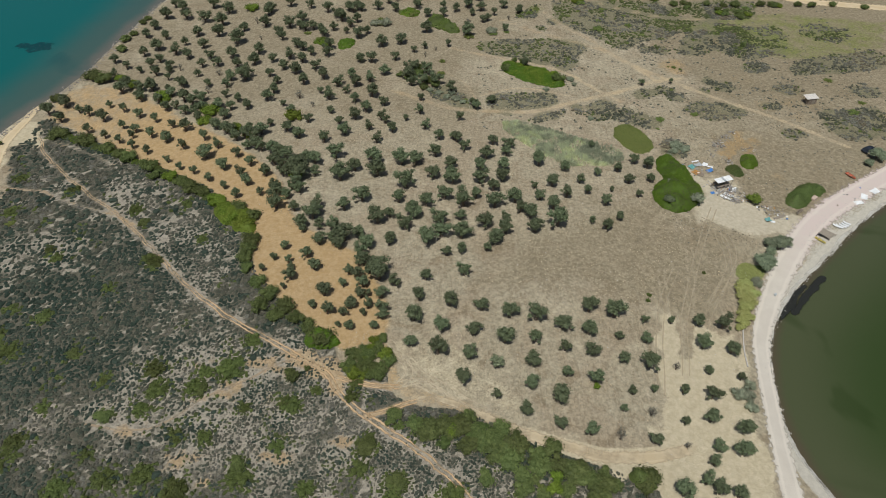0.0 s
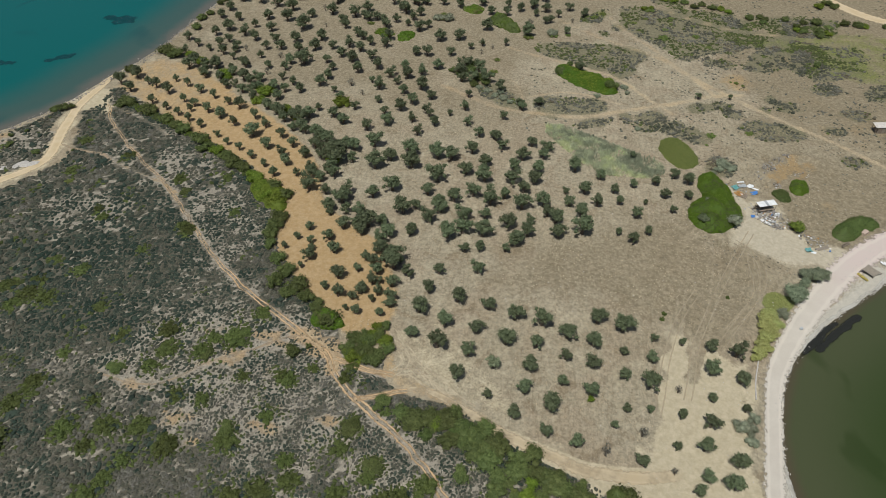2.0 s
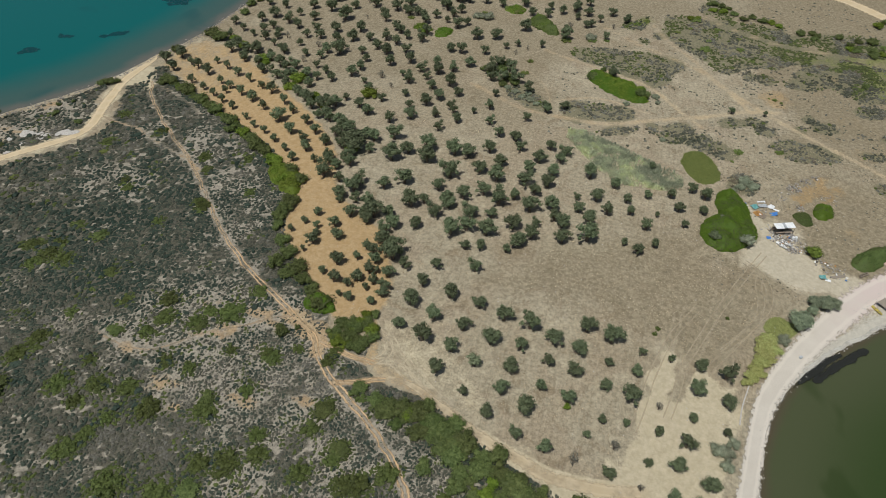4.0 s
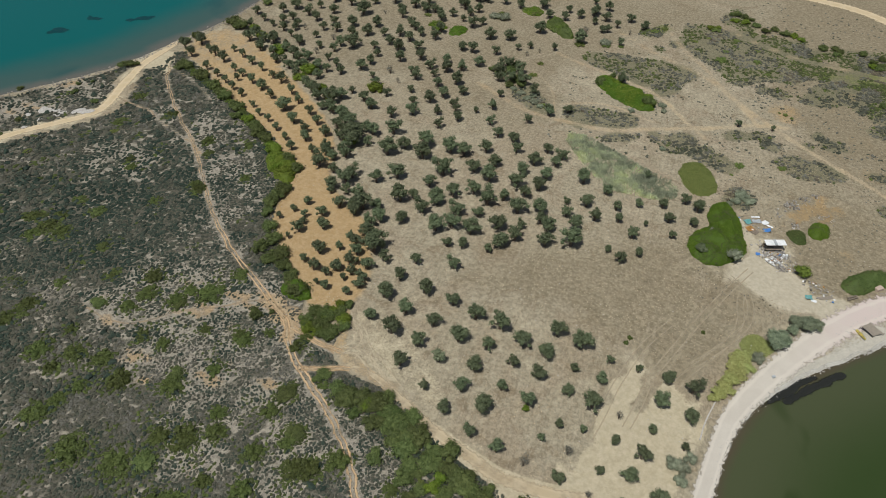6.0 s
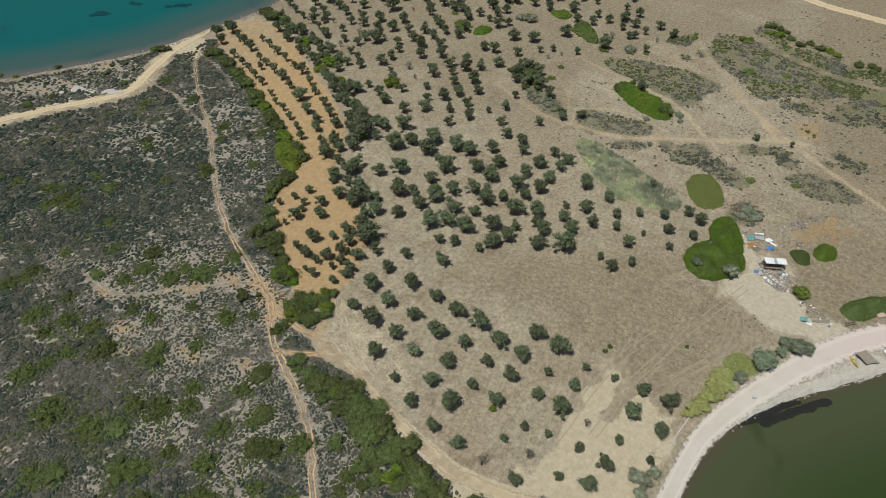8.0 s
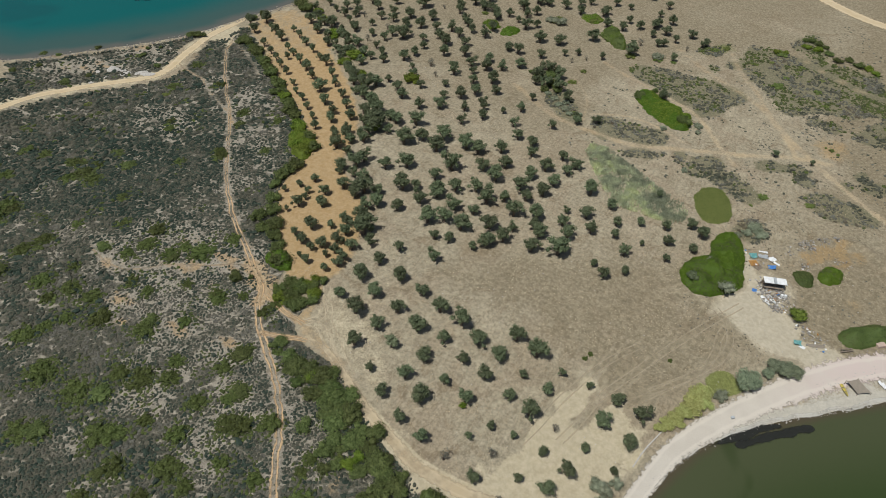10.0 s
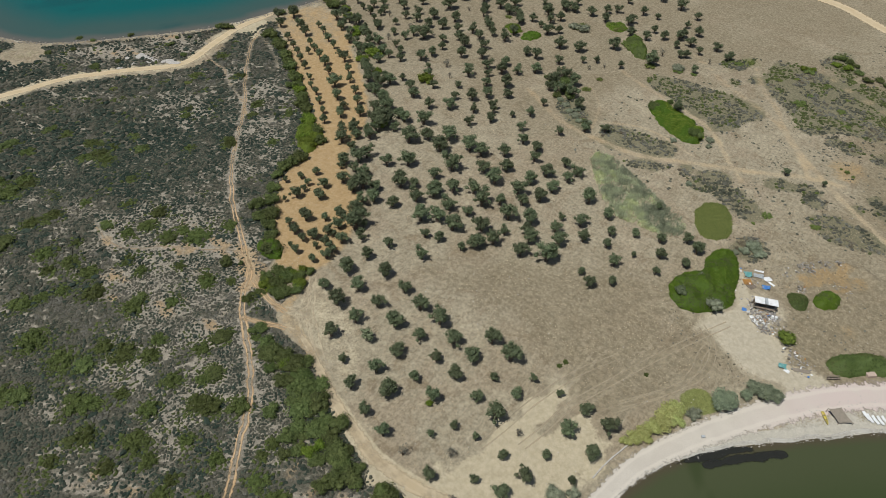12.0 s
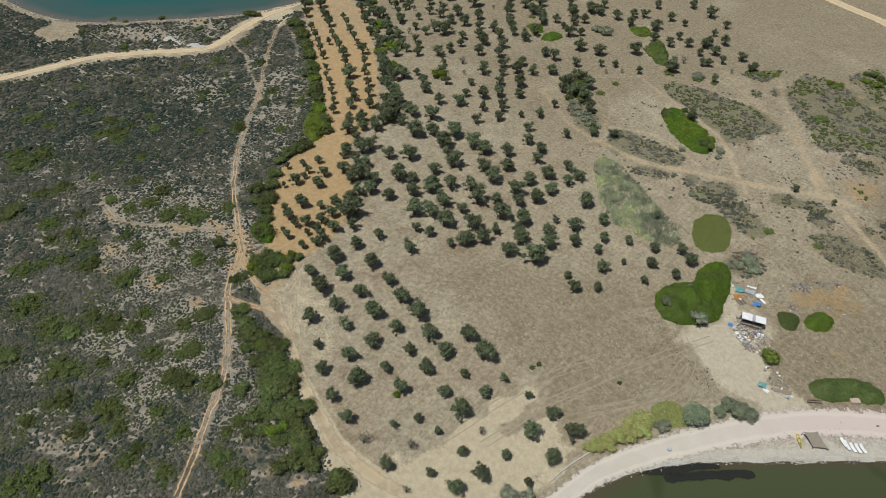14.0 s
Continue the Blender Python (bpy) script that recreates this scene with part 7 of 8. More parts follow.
def shelter():
    """An open shelter with a white sheet roof on posts, back boards and shelves of scrap."""
    ob = holder("shelter", 74.9, 140.1, turn=20.5)
    for sx in (-2.55, 0, 2.55):
        for sy in (-0.95, 0.95):
            part("post", box_mesh("post", (0.1, 0.1, 2.5), TIMBER, (sx, sy, 1.2), 0.01), ob)
    for x0, wide, mat, z in ((-1.55, 2.35, WHITE, 2.5), (0.0, 0.7, GREY_SHEET, 2.56), (1.55, 2.35, WHITE, 2.5)):
        part("roof_sheet", box_mesh("roof_sheet", (wide, 2.1, 0.06), mat, (x0, 0, z), 0.015, (3, 0, 0)), ob, "pale grey roof sheet" if mat is GREY_SHEET else "white roof sheet")
    for i in range(9):
        part("back_board", box_mesh("back_board", (0.56, 0.03, 1.5), TIMBER, (-2.4 + i * 0.6, 1.0, 0.75), 0.005), ob)
    part("shelf", box_mesh("shelf", (4.8, 0.5, 0.05), TIMBER, (0, 0.55, 0.9), 0.01), ob)
    part("counter", box_mesh("counter", (4.6, 0.5, 0.06), TIMBER, (0, -0.8, 0.8), 0.01), ob)
    ob.matrix_basis = ob.matrix_basis @ Matrix.Diagonal((0.9, 0.92, 0.92, 1))
    return tagged(ob, "open timber shelter with a white sheet roof full of scrap", "shelter")


def small_hut():
    ob = holder("hut", 115.0, 182.0, turn=10)
    part("wall", box_mesh("wall", (2.8, 2.0, 2.1), TIMBER, (0.3, 0, 1.0), 0.03), ob)
    part("roof", box_mesh("roof", (4.0, 2.5, 0.1), GREY_ROOF, (0, 0, 2.2), 0.03, (8, 0, 0)), ob, "pale flat roof")
    for sy in (-1.0, 1.0):
        part("post", box_mesh("post", (0.12, 0.12, 2.2), TIMBER, (-1.75, sy, 1.05), 0.01), ob)
    part("door", box_mesh("door", (0.9, 0.06, 1.8), NET, (0.6, -1.03, 0.95), 0.01), ob)
    return tagged(ob, "small pale hut with an open porch on bare ground", "hut")


def drum(x, y, mat, label, r=0.29, h=0.86):
    bm = bmesh.new()
    prof = [(0.0, h - 0.02), (r * 0.9, h - 0.02), (r * 0.96, h), (r, h - 0.03), (r, h * 0.67), (r * 1.04, h * 0.65), (r, h * 0.62), (r, h * 0.36), (r * 1.04, h * 0.34), (r, h * 0.31), (r, 0.02), (r * 0.95, -0.02)]
    rings = []
    for pr, pz in prof:
        rings.append([bm.verts.new((pr * math.cos(2 * math.pi * s / 14), pr * math.sin(2 * math.pi * s / 14), pz)) for s in range(14)] if pr else [bm.verts.new((0, 0, pz))])
    for a, b in zip(rings, rings[1:]):
        for s in range(14):
            bm.faces.new((a[0], b[s], b[(s + 1) % 14]) if len(a) == 1 else (a[s], b[s], b[(s + 1) % 14], a[(s + 1) % 14]))
    ob = new("plastic_drum", bm_mesh("plastic_drum", bm, mat))
    ob.matrix_basis = pose(x, y, ground_at(x, y))
    return tagged(ob, label, "drum")


def boat(name, x, y, length, beam, turn, mat, label, tilt=0.0):
    """A small open boat: hull with a pointed bow, gunwale and thwarts."""
    ob = holder(name, x, y, turn=turn)
    n, m = 11, 7
    co, faces = [], []
    for i in range(n):
        u = i / (n - 1)
        half = beam / 2 * (math.sin(math.pi * min(1, 0.18 + 0.82 * u) ** 0.8) ** 0.7 if u < 1 else 0.02)
        half = max(half, 0.02)
        for j in range(m):
            a = math.pi * j / (m - 1)
            co.append(((u - 0.5) * length, -half * math.cos(a), 0.5 - 0.42 * math.sin(a) + 0.1 * u * u))
        if i:
            faces += [((i - 1) * m + j, (i - 1) * m + j + 1, i * m + j + 1, i * m + j) for j in range(m - 1)]
    faces.append(tuple(range(m)))
    me = mesh_of("hull", co, faces, mat)
    hull = part("hull", me, ob)
    mod = hull.modifiers.new("skin", "SOLIDIFY")
    mod.thickness = 0.05
    for u in (-0.2, 0.15):
        part("thwart", box_mesh("thwart", (0.25, beam * 0.8, 0.04), TIMBER, (u * length, 0, 0.42), 0.005), ob)
    ob.matrix_basis = ob.matrix_basis @ pose(0, 0, 0, tilt, 0, 0)
    return tagged(ob, label, "boat")


def sheet(name, x, y, w, l, turn, mat, label, category, seed, rise=0.25, lift=0.03):
    """A crumpled sheet of tarpaulin lying over rubble."""
    rs = np.random.RandomState(seed)
    xs, ys = np.linspace(-w / 2, w / 2, 9), np.linspace(-l / 2, l / 2, 9)
    X, Y = np.meshgrid(xs, ys)
    Z = lift + rise * np.abs(value_noise(X + 40, Y + 40, 0.7, seed) - 0.3) + 0.08 * rs.rand(9, 9)
    X, Y = X + 0.1 * w * (rs.rand(9, 9) - 0.5), Y + 0.1 * l * (rs.rand(9, 9) - 0.5)
    co = np.stack([X, Y, Z], -1).reshape(-1, 3)
    faces = [(j * 9 + i, j * 9 + i + 1, j * 9 + i + 10, j * 9 + i + 9) for j in range(8) for i in range(8)]
    ob = new(name, mesh_of(name, co, faces, mat))
    ob.matrix_basis = pose(x, y, ground_at(x, y), 0, 0, turn)
    mod = ob.modifiers.new("skin", "SOLIDIFY")
    mod.thickness = 0.02
    return tagged(ob, label, category)


def pallet(x, y, turn, mat, label):
    ob = holder("pallet", x, y, turn=turn)
    for i in range(6):
        part("slat", box_mesh("slat", (1.9, 0.2, 0.03), mat, (0, -0.75 + i * 0.3, 0.16), 0.005), ob)
    for i in (-0.8, 0, 0.8):
        part("bearer", box_mesh("bearer", (0.1, 1.75, 0.14), TIMBER, (i, 0, 0.06), 0.005), ob)
    return tagged(ob, label, "pallet")


def lounger(x, y, turn):
    ob = holder("sun_lounger", x, y, turn=turn)
    part("seat", box_mesh("seat", (1.3, 0.6, 0.07), WHITE, (-0.3, 0, 0.34), 0.02), ob)
    part("backrest", box_mesh("backrest", (0.72, 0.6, 0.06), WHITE, (0.64, 0, 0.45), 0.02, (0, -20, 0)), ob)
    for sx in (-0.85, 0.3):
        for sy in (-0.26, 0.26):
            part("leg", box_mesh("leg", (0.06, 0.06, 0.36), WHITE, (sx, sy, 0.15), 0.008), ob)
    return tagged(ob, "white plastic sun lounger on the beach sand", "sun lounger", "beach loungers")


def shade_sail():
    """A sagging brown shade cloth on posts over the beach."""
    ob = holder("shade_sail", 95.4, 121.5)
    corners = [(-2.4, -0.2, 1.3), (-0.4, 1.6, 1.3), (2.5, 0.1, 0.45), (0.2, -1.5, 0.4)]
    n = 9
    co = []
    for j in range(n):
        for i in range(n):
            u, v = i / (n - 1), j / (n - 1)
            p = (Vector(corners[0]) * (1 - u) + Vector(corners[1]) * u) * (1 - v) + (Vector(corners[3]) * (1 - u) + Vector(corners[2]) * u) * v
            p.z -= 1.6 * u * (1 - u) * v * (1 - v)
            p.xy *= 1 - 0.08 * (math.sin(math.pi * u) if v in (0, 1) else 0) - 0.08 * (math.sin(math.pi * v) if u in (0, 1) else 0)
            co.append(tuple(p))
    faces = [(j * n + i, j * n + i + 1, j * n + i + n + 1, j * n + i + n) for j in range(n - 1) for i in range(n - 1)]
    cloth = part("cloth", mesh_of("cloth", co, faces, NET), ob)
    mod = cloth.modifiers.new("skin", "SOLIDIFY")
    mod.thickness = 0.015
    for x, y, z in corners:
        part("post", mesh_of("post", *tube([(x, y, -0.2), (x, y, z + 0.15)], [0.06, 0.05], 6), TIMBER), ob)
    return tagged(ob, "brown shade cloth stretched on posts over beach sand", "shade sail")


def parked_car(x, y, turn):
    ob = holder("car", x, y, turn=turn)
    bm = bmesh.new()
    side = [(-2.1, 0.35), (-2.12, 0.75), (-1.75, 0.95), (-1.2, 1.42), (0.5, 1.44), (1.15, 0.98), (2.0, 0.85), (2.1, 0.4)]
    left = [bm.verts.new((a, 0.84 - (0.18 if z > 1.2 else 0), z)) for a, z in side]
    right = [bm.verts.new((a, -0.84 + (0.18 if z > 1.2 else 0), z)) for a, z in side]
    bm.faces.new(left)
    bm.faces.new(right[::-1])
    for i in range(8):
        bm.faces.new((left[i], right[i], right[(i + 1) % 8], left[(i + 1) % 8]))
    bmesh.ops.recalc_face_normals(bm, faces=bm.faces)
    bmesh.ops.bevel(bm, geom=bm.edges[:], offset=0.06, segments=2, affect="EDGES")
    part("body", bm_mesh("body", bm, DARK_PAINT), ob)
    part("windscreen", box_mesh("windscreen", (0.85, 1.24, 0.03), GLASS, (0.86, 0, 1.235), 0.01, (0, 35.5, 0)), ob)
    part("rear_window", box_mesh("rear_window", (0.66, 1.24, 0.03), GLASS, (-1.5, 0, 1.22), 0.01, (0, -40, 0)), ob)
    for sy in (-0.77, 0.77):
        part("side_window", box_mesh("side_window", (1.7, 0.03, 0.32), GLASS, (-0.3, sy, 1.2), 0.01, (22 if sy > 0 else -22, 0, 0)), ob)
        for sx in (-1.3, 1.3):
            wheel = part("wheel", mesh_of("wheel", *tube([(sx, sy - 0.1, 0.31), (sx, sy + 0.1, 0.31)], [0.31, 0.31], 14), RUBBER), ob)
            part("rim", mesh_of("rim", *tube([(sx, sy - 0.112, 0.31), (sx, sy + 0.112, 0.31)], [0.19, 0.19], 10), GREY_SHEET), wheel, "grey metal rim")
    return tagged(ob, "dark car parked on sand beside a tamarisk", "car")


def stone(seed, r):
    rs = np.random.RandomState(seed)
    v, f = lump_shell(rs, (0, 0, r * 0.3), r, 0.6, 4, 7, -0.1)
    return mesh_of("stone", v, f, STONE)


def bench(x, y, turn):
    ob = holder("log_bench", x, y, turn=turn)
    part("log", mesh_of("log", *tube([(-1.4, 0, 0.42), (0, 0.05, 0.46), (1.4, 0, 0.44)], [0.16, 0.15, 0.13], 8), TIMBER), ob)
    part("log", mesh_of("log", *tube([(-1.2, 0.45, 0.7), (1.3, 0.42, 0.74)], [0.1, 0.09], 7), TIMBER), ob)
    for sx in (-1.0, 1.0):
        part("support", mesh_of("support", *tube([(sx, 0.05, -0.1), (sx, 0.2, 0.72)], [0.12, 0.1], 6), TIMBER), ob)
    return tagged(ob, "rough log bench beside the gravel road", "bench")


shelter()
small_hut()
drum(77.3, 138.3, WHITE, "white plastic drum in front of the shelter")
drum(78.0, 138.6, WHITE, "white plastic drum in front of the shelter")
boat("rowing_boat", 74.4, 135.0, 2.9, 0.9, -43, WHITE, "white rowing boat lying on sand among scrap")
boat("rowing_boat", 75.6, 136.1, 2.7, 0.9, -40, WHITE, "worn white rowing boat lying on sand among scrap", 6)
boat("orange_boat", 112.3, 145.6, 3.0, 1.2, -65, RED, "red-orange boat lying beside the gravel road")
boat("kayak", 93.2, 119.6, 2.8, 0.6, -55, YELLOW, "yellow kayak lying on beach sand")
sheet("teal_tarpaulin", 68.9, 147.9, 1.8, 1.5, 30, TEAL, "teal tarpaulin draped over scrap boards", "tarpaulin", 1, 0.9)
sheet("grey_tarpaulin", 71.0, 149.0, 2.3, 1.3, 20, GREY_SHEET, "grey tarpaulin spread over scrap", "tarpaulin", 2, 0.5)
sheet("white_sheet", 73.0, 149.3, 1.8, 1.4, 50, WHITE, "crumpled white sheet on bare ground", "sheet", 3, 0.4)
sheet("white_sheet", 70.6, 150.6, 2.0, 0.7, 15, WHITE, "long crumpled white sheet on bare ground", "sheet", 4, 0.3)
sheet("board_sheet", 74.2, 148.4, 1.6, 0.6, -20, WHITE, "pale flat sheet on bare ground", "sheet", 14, 0.05)
sheet("blue_tarpaulin", 73.5, 146.4, 1.7, 1.2, 10, BLUE, "blue tarpaulin over a heap", "tarpaulin", 5, 0.8)
sheet("blue_tarpaulin", 71.6, 137.0, 1.0, 0.8, 10, BLUE, "small blue tarpaulin on bare ground", "tarpaulin", 6, 0.4)
sheet("green_net", 83.0, 127.0, 1.6, 1.3, 20, TEAL, "green net heaped on sand", "net", 7, 0.7)
sheet("white_sheet", 84.0, 126.5, 1.2, 0.8, -10, WHITE, "white sheet lying by a green net", "sheet", 8, 0.3)
sheet("white_sheet", 115.9, 139.2, 2.4, 1.8, 30, WHITE, "crumpled white sheet on the beach", "sheet", 9, 0.5)
sheet("white_sheet", 112.0, 136.8, 2.2, 1.6, 60, WHITE, "crumpled white sheet on the beach", "sheet", 10, 0.5)
sheet("white_sheet", 109.5, 134.4, 2.4, 1.3, 10, WHITE, "crumpled white sheet on the beach", "sheet", 11, 0.4)
sheet("brown_net", 86.5, 128.4, 3.4, 0.9, 25, NET, "brown fishing net stretched out on sand", "net", 12, 0.3)
pallet(69.5, 145.6, 35, ORANGE, "orange-brown wooden pallet beside scrap")
pallet(70.6, 144.9, 65, TIMBER, "weathered wooden pallet beside scrap")
for lx, ly, lt in ((99.6, 125.0, 142), (100.3, 124.9, 140), (101.3, 125.2, 143), (102.1, 125.7, 141), (102.8, 126.3, 143)):
    lounger(lx, ly, lt)
shade_sail()
parked_car(122.6, 157.5, 25)
bench(92.3, 130.1, 38)
tagged(new("concrete_block", box_mesh("concrete_block", (1.9, 1.3, 0.7), PINK_BLOCK, (98.2, 135.9, ground_at(98.2, 135.9) + 0.3), 0.06, (0, 0, 40))), "pinkish concrete block beside a lentisk mound", "block")
tagged(new("cool_box", box_mesh("cool_box", (0.7, 0.5, 0.5), GREY_SHEET, (75.6, 101.6, ground_at(75.6, 101.6) + 0.24), 0.05, (0, 0, 40))), "small pale blue-grey box on beach sand", "box")


def scrap_yard():
    """Loose boards, crates, bags and tins round the shelter and along the yard."""
    rs = random.Random(12)
    kinds = [("board", (1.3, 0.18, 0.04), TIMBER, "weathered loose board on sand", "board"), ("board", (0.9, 0.5, 0.04), WHITE, "pale loose board on sand", "board"),
             ("crate", (0.55, 0.4, 0.32), TIMBER, "wooden crate among scrap", "crate"), ("crate", (0.5, 0.36, 0.3), WHITE, "white plastic crate among scrap", "crate"),
             ("scrap_box", (0.45, 0.45, 0.4), JUNK, "dull metal scrap on sand", "scrap"), ("scrap_box", (0.7, 0.3, 0.22), JUNK, "dull metal scrap on sand", "scrap"),
             ("crate", (0.42, 0.32, 0.3), ORANGE, "orange plastic crate among scrap", "crate"), ("crate", (0.4, 0.4, 0.3), BLUE, "blue plastic crate among scrap", "crate")]
    meshes = [box_mesh(k[0], k[1], k[2], (0, 0, k[1][2] / 2), 0.015) for k in kinds]
    for cx, cy, sx, sy, count in ((75.4, 138.5, 1.8, 0.5, 40), (76.6, 136.6, 1.5, 1.2, 44), (71.0, 147.5, 2.0, 1.8, 12), (72.5, 140.5, 1.0, 1.0, 8), (79.8, 136.0, 1.4, 1.2, 9),
                                  (86.0, 129.5, 2.5, 2.0, 9), (82.5, 133.0, 2.5, 1.8, 8), (66.5, 140.5, 0.9, 1.8, 6), (110.0, 138.0, 4.0, 2.0, 7)):
        for _ in range(count):
            x, y = rs.gauss(cx, sx), rs.gauss(cy, sy)
            i = rs.choice((0, 0, 1, 2, 3, 4, 4, 4, 5, 5, 5, 4, 5, 0, 0, 1, 6, 7))
            ob = new(kinds[i][0], meshes[i])
            ob.matrix_basis = pose(x, y, ground_at(x, y) - 0.01, 0, 0, rs.uniform(0, 180)) @ Matrix.Diagonal((rs.uniform(0.5, 1.1), rs.uniform(0.5, 0.9), rs.uniform(0.5, 0.9), 1))
            tagged(ob, kinds[i][3], kinds[i][4], "scrap of the yard")


scrap_yard()


def debris(name, spots, seed, label):
    """A jumble of broken boards, sheets, cans and poles in low heaps: (x, y, spread, pieces)."""
    rs = np.random.RandomState(seed)
    cube = np.array([(a, b, c) for a in (-0.5, 0.5) for b in (-0.5, 0.5) for c in (-0.5, 0.5)])
    quads = [(0, 1, 3, 2), (4, 6, 7, 5), (0, 4, 5, 1), (2, 3, 7, 6), (0, 2, 6, 4), (1, 5, 7, 3)]
    done = []
    for cx, cy, spread, count in spots:
        for _ in range(count):
            x, y = cx + rs.normal() * spread, cy + rs.normal() * spread
            size = np.array(((0.9, 0.1, 0.06), (0.35, 0.3, 0.22), (0.55, 0.4, 0.03), (0.25, 0.25, 0.3), (1.4, 0.05, 0.05))[rs.randint(5)]) * (0.5 + 0.8 * rs.rand())
            turn = np.array(pose(0, 0, 0, rs.normal() * 14, rs.normal() * 14, rs.rand() * 360).to_3x3())
            lift = 0.3 * math.exp(-((x - cx) ** 2 + (y - cy) ** 2) / (1.2 * spread ** 2)) * rs.rand()
            done.append((cube * size @ turn.T + np.array([x, y, ground_at(x, y) + size[2] / 2 + lift]), quads))
    return tagged(new(name, mesh_of(name, *join(done), RUBBLE)), label, "scrap", kind="stuff")


debris("scrap_heap", [(73.2, 137.7, 0.6, 26), (74.6, 137.0, 0.7, 36), (76.7, 134.2, 0.7, 50), (77.4, 138.2, 0.8, 40), (78.1, 138.8, 0.6, 40), (72.8, 140.1, 0.5, 35), (74.6, 139.6, 0.7, 45), (76.4, 139.9, 0.7, 40), (76.0, 136.0, 0.9, 30)], 31, "heaps of grey and white scrap in front of the shelter")
debris("debris_ridge", [(75.4, 154.1, 0.6, 14), (78.1, 157.3, 0.7, 20), (79.4, 158.2, 0.6, 20), (80.6, 158.8, 0.7, 26), (82.7, 161.5, 0.8, 24), (85.2, 164.1, 0.7, 14), (80.2, 150.7, 0.8, 22), (88.1, 156.7, 0.9, 16), (86.0, 129.8, 1.3, 30), (83.0, 132.6, 1.2, 26), (80.4, 135.0, 0.9, 24)], 32, "ridges of grey debris beside scraped orange soil")

# boulders of pale limestone in the maquis by the beach road
for i, (x, y, r) in enumerate(((-131.6, 136.8, 2.6), (-129.6, 137.4, 1.8), (-133.4, 135.9, 1.9), (-143.8, 132.8, 2.3), (-141.6, 133.6, 1.8), (-137.2, 134.1, 1.5), (-141.7, 123.1, 1.3), (-140.7, 128.2, 1.2), (-146.1, 129.2, 1.3), (-137.6, 132.1, 1.2), (-139.5, 134.3, 1.3))):
    ob = new("boulder", stone(100 + i, r))
    ob.matrix_basis = pose(x, y, ground_at(x, y), 0, 0, 40 * i) @ Matrix.Diagonal((1.0, 0.65, 0.22, 1))
    tagged(ob, "pale limestone boulder among low maquis", "boulder", "limestone boulders")


def loose_stones():
    """White stones over the fields and shingle lumps along the road's edge and the shore."""
    rs = np.random.RandomState(9)
    v0, f0 = lump_shell(rs, (0, 0, 0.2), 1.0, 0.7, 3, 5)
    v0 = np.array(v0)
    spots = []
    while len(spots) < 420:
        x, y = rs.uniform(-60, 110), rs.uniform(40, 190)
        if np.minimum(*shore(np.array([x]), np.array([y])))[0] > 4:
            spots.append((x, y, rs.uniform(0.06, 0.16)))
    for line, step, wide, lo, hi in (([(89, 118.0), (92.9, 122.6), (95.0, 125.4), (99.2, 129), (105, 132.8), (118, 141)], 0.4, 0.5, 0.08, 0.24),
                                     ([(65.9, 94.0), (65.0, 90.4), (63.7, 85.8)], 0.5, 0.2, 0.06, 0.12),
                                     ([q for q in LAGOON if q[0] < 118 and 60 < q[1] < 140][::-1], 0.22, 0.4, 0.06, 0.2)):
        for a, b in zip(line, line[1:]):
            for i in range(int(along(a, b) / step)):
                u = (i + rs.rand()) * step / along(a, b)
                spots.append((a[0] + u * (b[0] - a[0]) + rs.normal() * wide, a[1] + u * (b[1] - a[1]) + rs.normal() * wide, rs.uniform(lo, hi)))
    rocks = []
    for a, b in zip(SEA_ROCKS, SEA_ROCKS[1:]):
        for _ in range(int(along(a, b) * 7)):
            u = rs.rand()
            rocks.append((a[0] + u * (b[0] - a[0]) + rs.normal() * 1.1, a[1] + u * (b[1] - a[1]) + rs.normal() * 1.1, 0.1 + 0.4 * rs.rand() ** 2))
    for a, b in zip(SEA_R, SEA_R[1:]):
        if -235 < a[0] < -110 and 85 < a[1] < 200:
            for _ in range(int(along(a, b) * 5)):
                u = rs.rand()
                rocks.append((a[0] + u * (b[0] - a[0]) + 0.8 + rs.normal() * 1.2, a[1] + u * (b[1] - a[1]) - 0.8 + rs.normal() * 1.2, 0.1 + 0.4 * rs.rand() ** 2))
    for name, these, material, label in (("loose_stones", spots, STONE, "small pale stones strewn over dry ground"), ("shore_rocks", rocks, SHORE_ROCK, "brown rocks along the sea shore")):
        done = []
        for x, y, r in these:
            g = rs.rand() * 6.283
            c, s = math.cos(g) * r, math.sin(g) * r
            done.append((np.column_stack([x + v0[:, 0] * c - v0[:, 1] * s * 0.7, y + v0[:, 0] * s + v0[:, 1] * c * 0.7, ground_at(x, y) + v0[:, 2] * r]), f0))
        tagged(new(name, mesh_of(name, *join(done), material)), label, "stones", kind="stuff")


loose_stones()


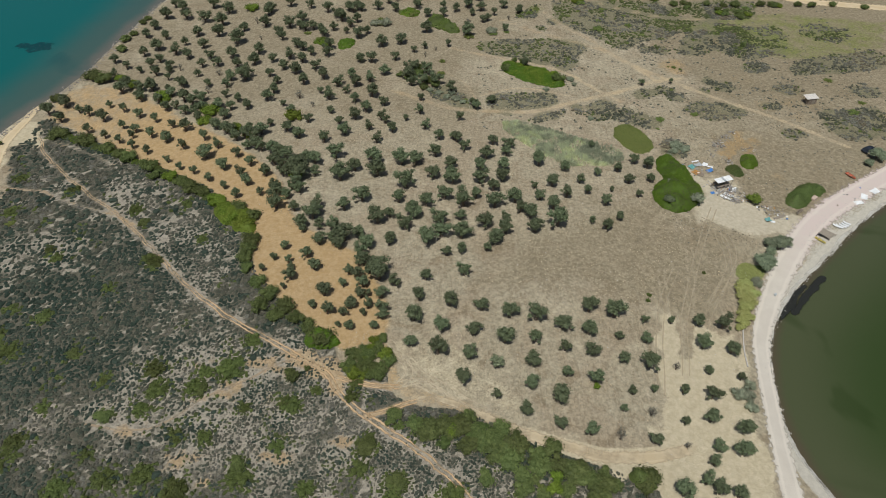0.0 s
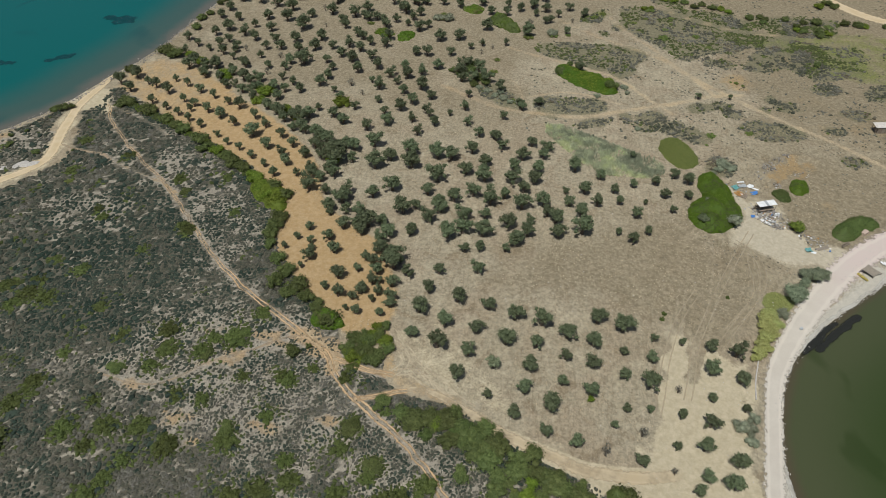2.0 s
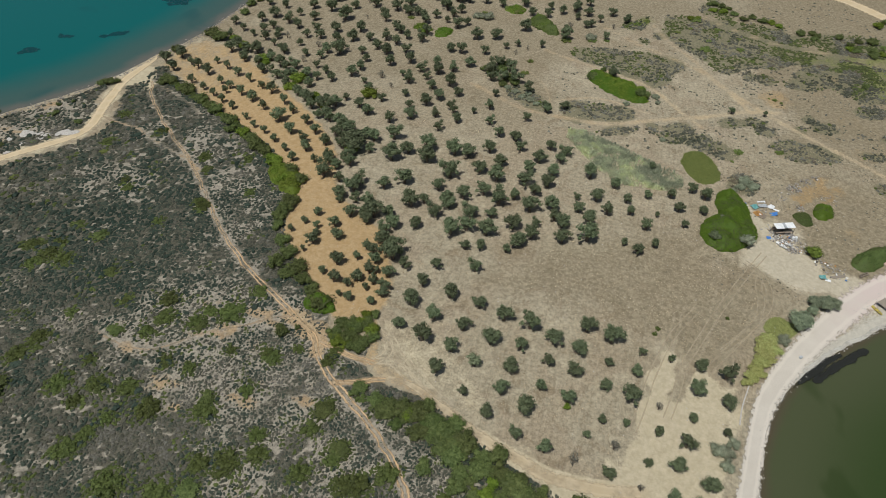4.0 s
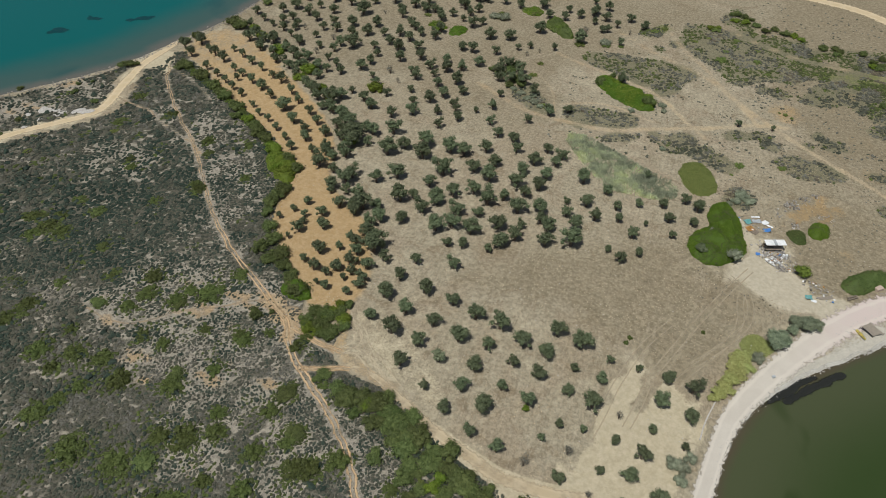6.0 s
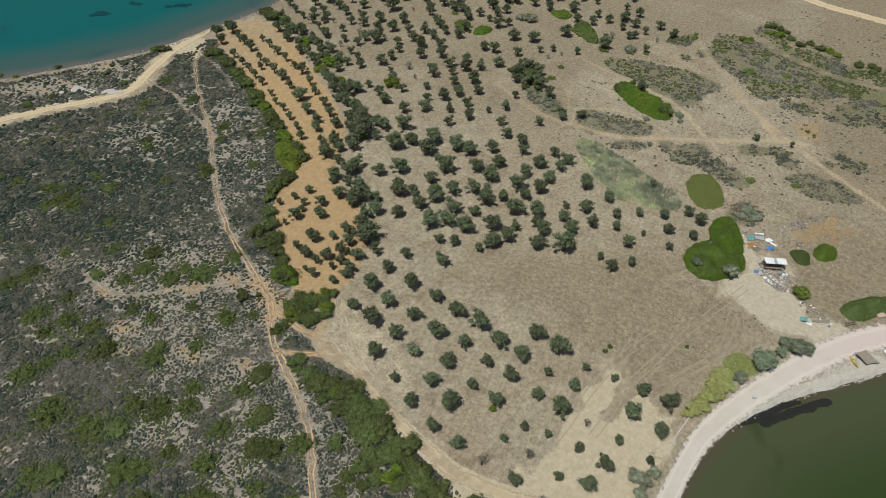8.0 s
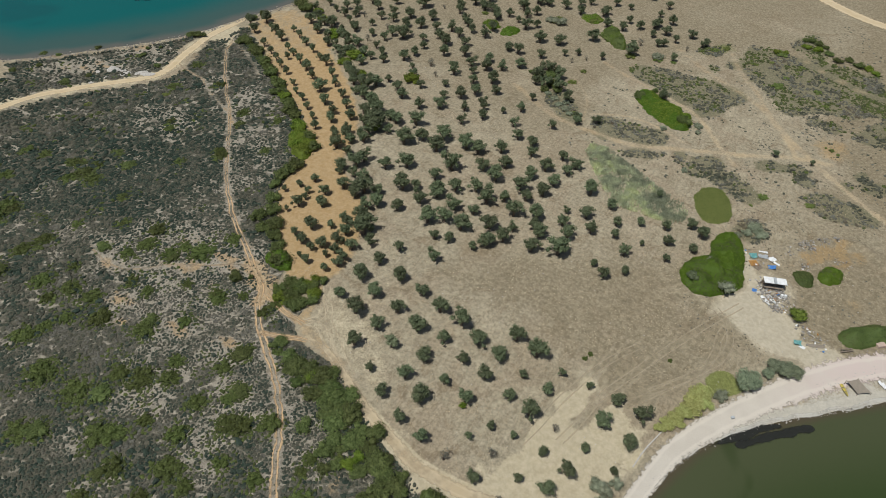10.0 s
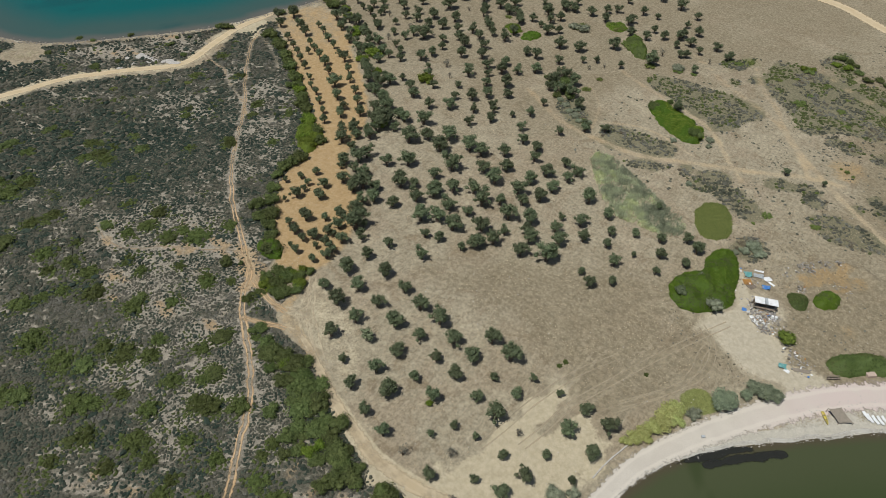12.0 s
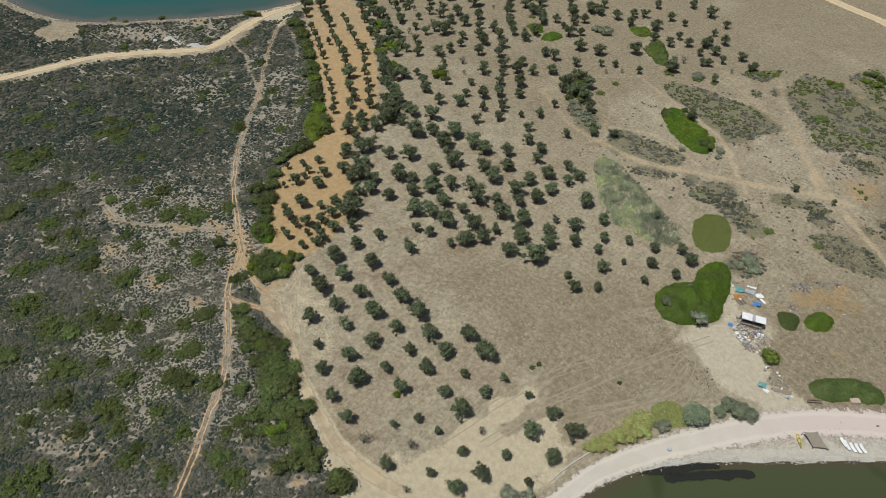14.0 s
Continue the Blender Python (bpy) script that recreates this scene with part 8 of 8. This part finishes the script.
def seaweed(name, ring, seed, level=WATER, material=WEED, label="dark mat of seaweed along the lagoon shore", group="seaweed mats", ragged=0.6):
    """A dark mat of seaweed afloat along the lagoon's edge."""
    pl = np.array(ring)
    lo, hi = pl.min(0) - 1, pl.max(0) + 1
    xs, ys = np.arange(lo[0], hi[0], 0.25), np.arange(lo[1], hi[1], 0.25)
    X, Y = np.meshgrid(xs, ys)
    D = signed(X, Y, rounded(ring, 2)) + ragged * (value_noise(X * 0.6 + Y * 0.8, Y * 0.6 - X * 0.8, 2.4, seed) - 0.5) + 0.5 * ragged * (value_noise(X, Y, 0.8, seed) - 0.5)
    me, used = grid_mesh(name, xs, ys, np.full_like(X, level + 0.03) + 0.03 * value_noise(X, Y, 0.5, 3), material, keep=D > -0.5)
    at = me.attributes.new("edge", "FLOAT", "POINT")
    at.data.foreach_set("value", smooth(-0.5, 0.7, D).ravel()[used].astype(np.float32))
    tagged(new(name, me), label, "seaweed", group)


seaweed("seaweed_mat", SEAWEED_NEAR, 31)
seaweed("seaweed_mat", SEAWEED_OUT, 33)
for seed, ring in enumerate(SEA_WEEDS):
    seaweed("seaweed_bed", ring, 34 + seed, SEA_LEVEL, SEA_WEED, "dark blue bed of seaweed under clear sea water", "seaweed beds", 3.6)


def kerb(line, label):
    """A low pale concrete kerb along the road."""
    pts = rounded(line, 2, False)
    co, faces = [], []
    for i, p in enumerate(pts):
        a, b = pts[max(i - 1, 0)], pts[min(i + 1, len(pts) - 1)]
        d = Vector((b[0] - a[0], b[1] - a[1])).normalized()
        z = ground_at(*p)
        for s, h in ((-0.14, -0.1), (-0.12, 0.2), (0.12, 0.2), (0.14, -0.1)):
            co.append((p[0] - d.y * s, p[1] + d.x * s, z + h))
        if i:
            faces += [((i - 1) * 4 + k, (i - 1) * 4 + k + 1, i * 4 + k + 1, i * 4 + k) for k in range(3)]
    faces += [(0, 1, 2, 3), tuple(len(co) - 4 + k for k in range(4))]
    tagged(new("kerb", mesh_of("kerb", co, faces, STONE)), label, "kerb", kind="structure")


kerb([(65.6, 94.3), (64.6, 90.4), (63.2, 85.8), (62.6, 81.5)], "low pale concrete kerb along the gravel road")
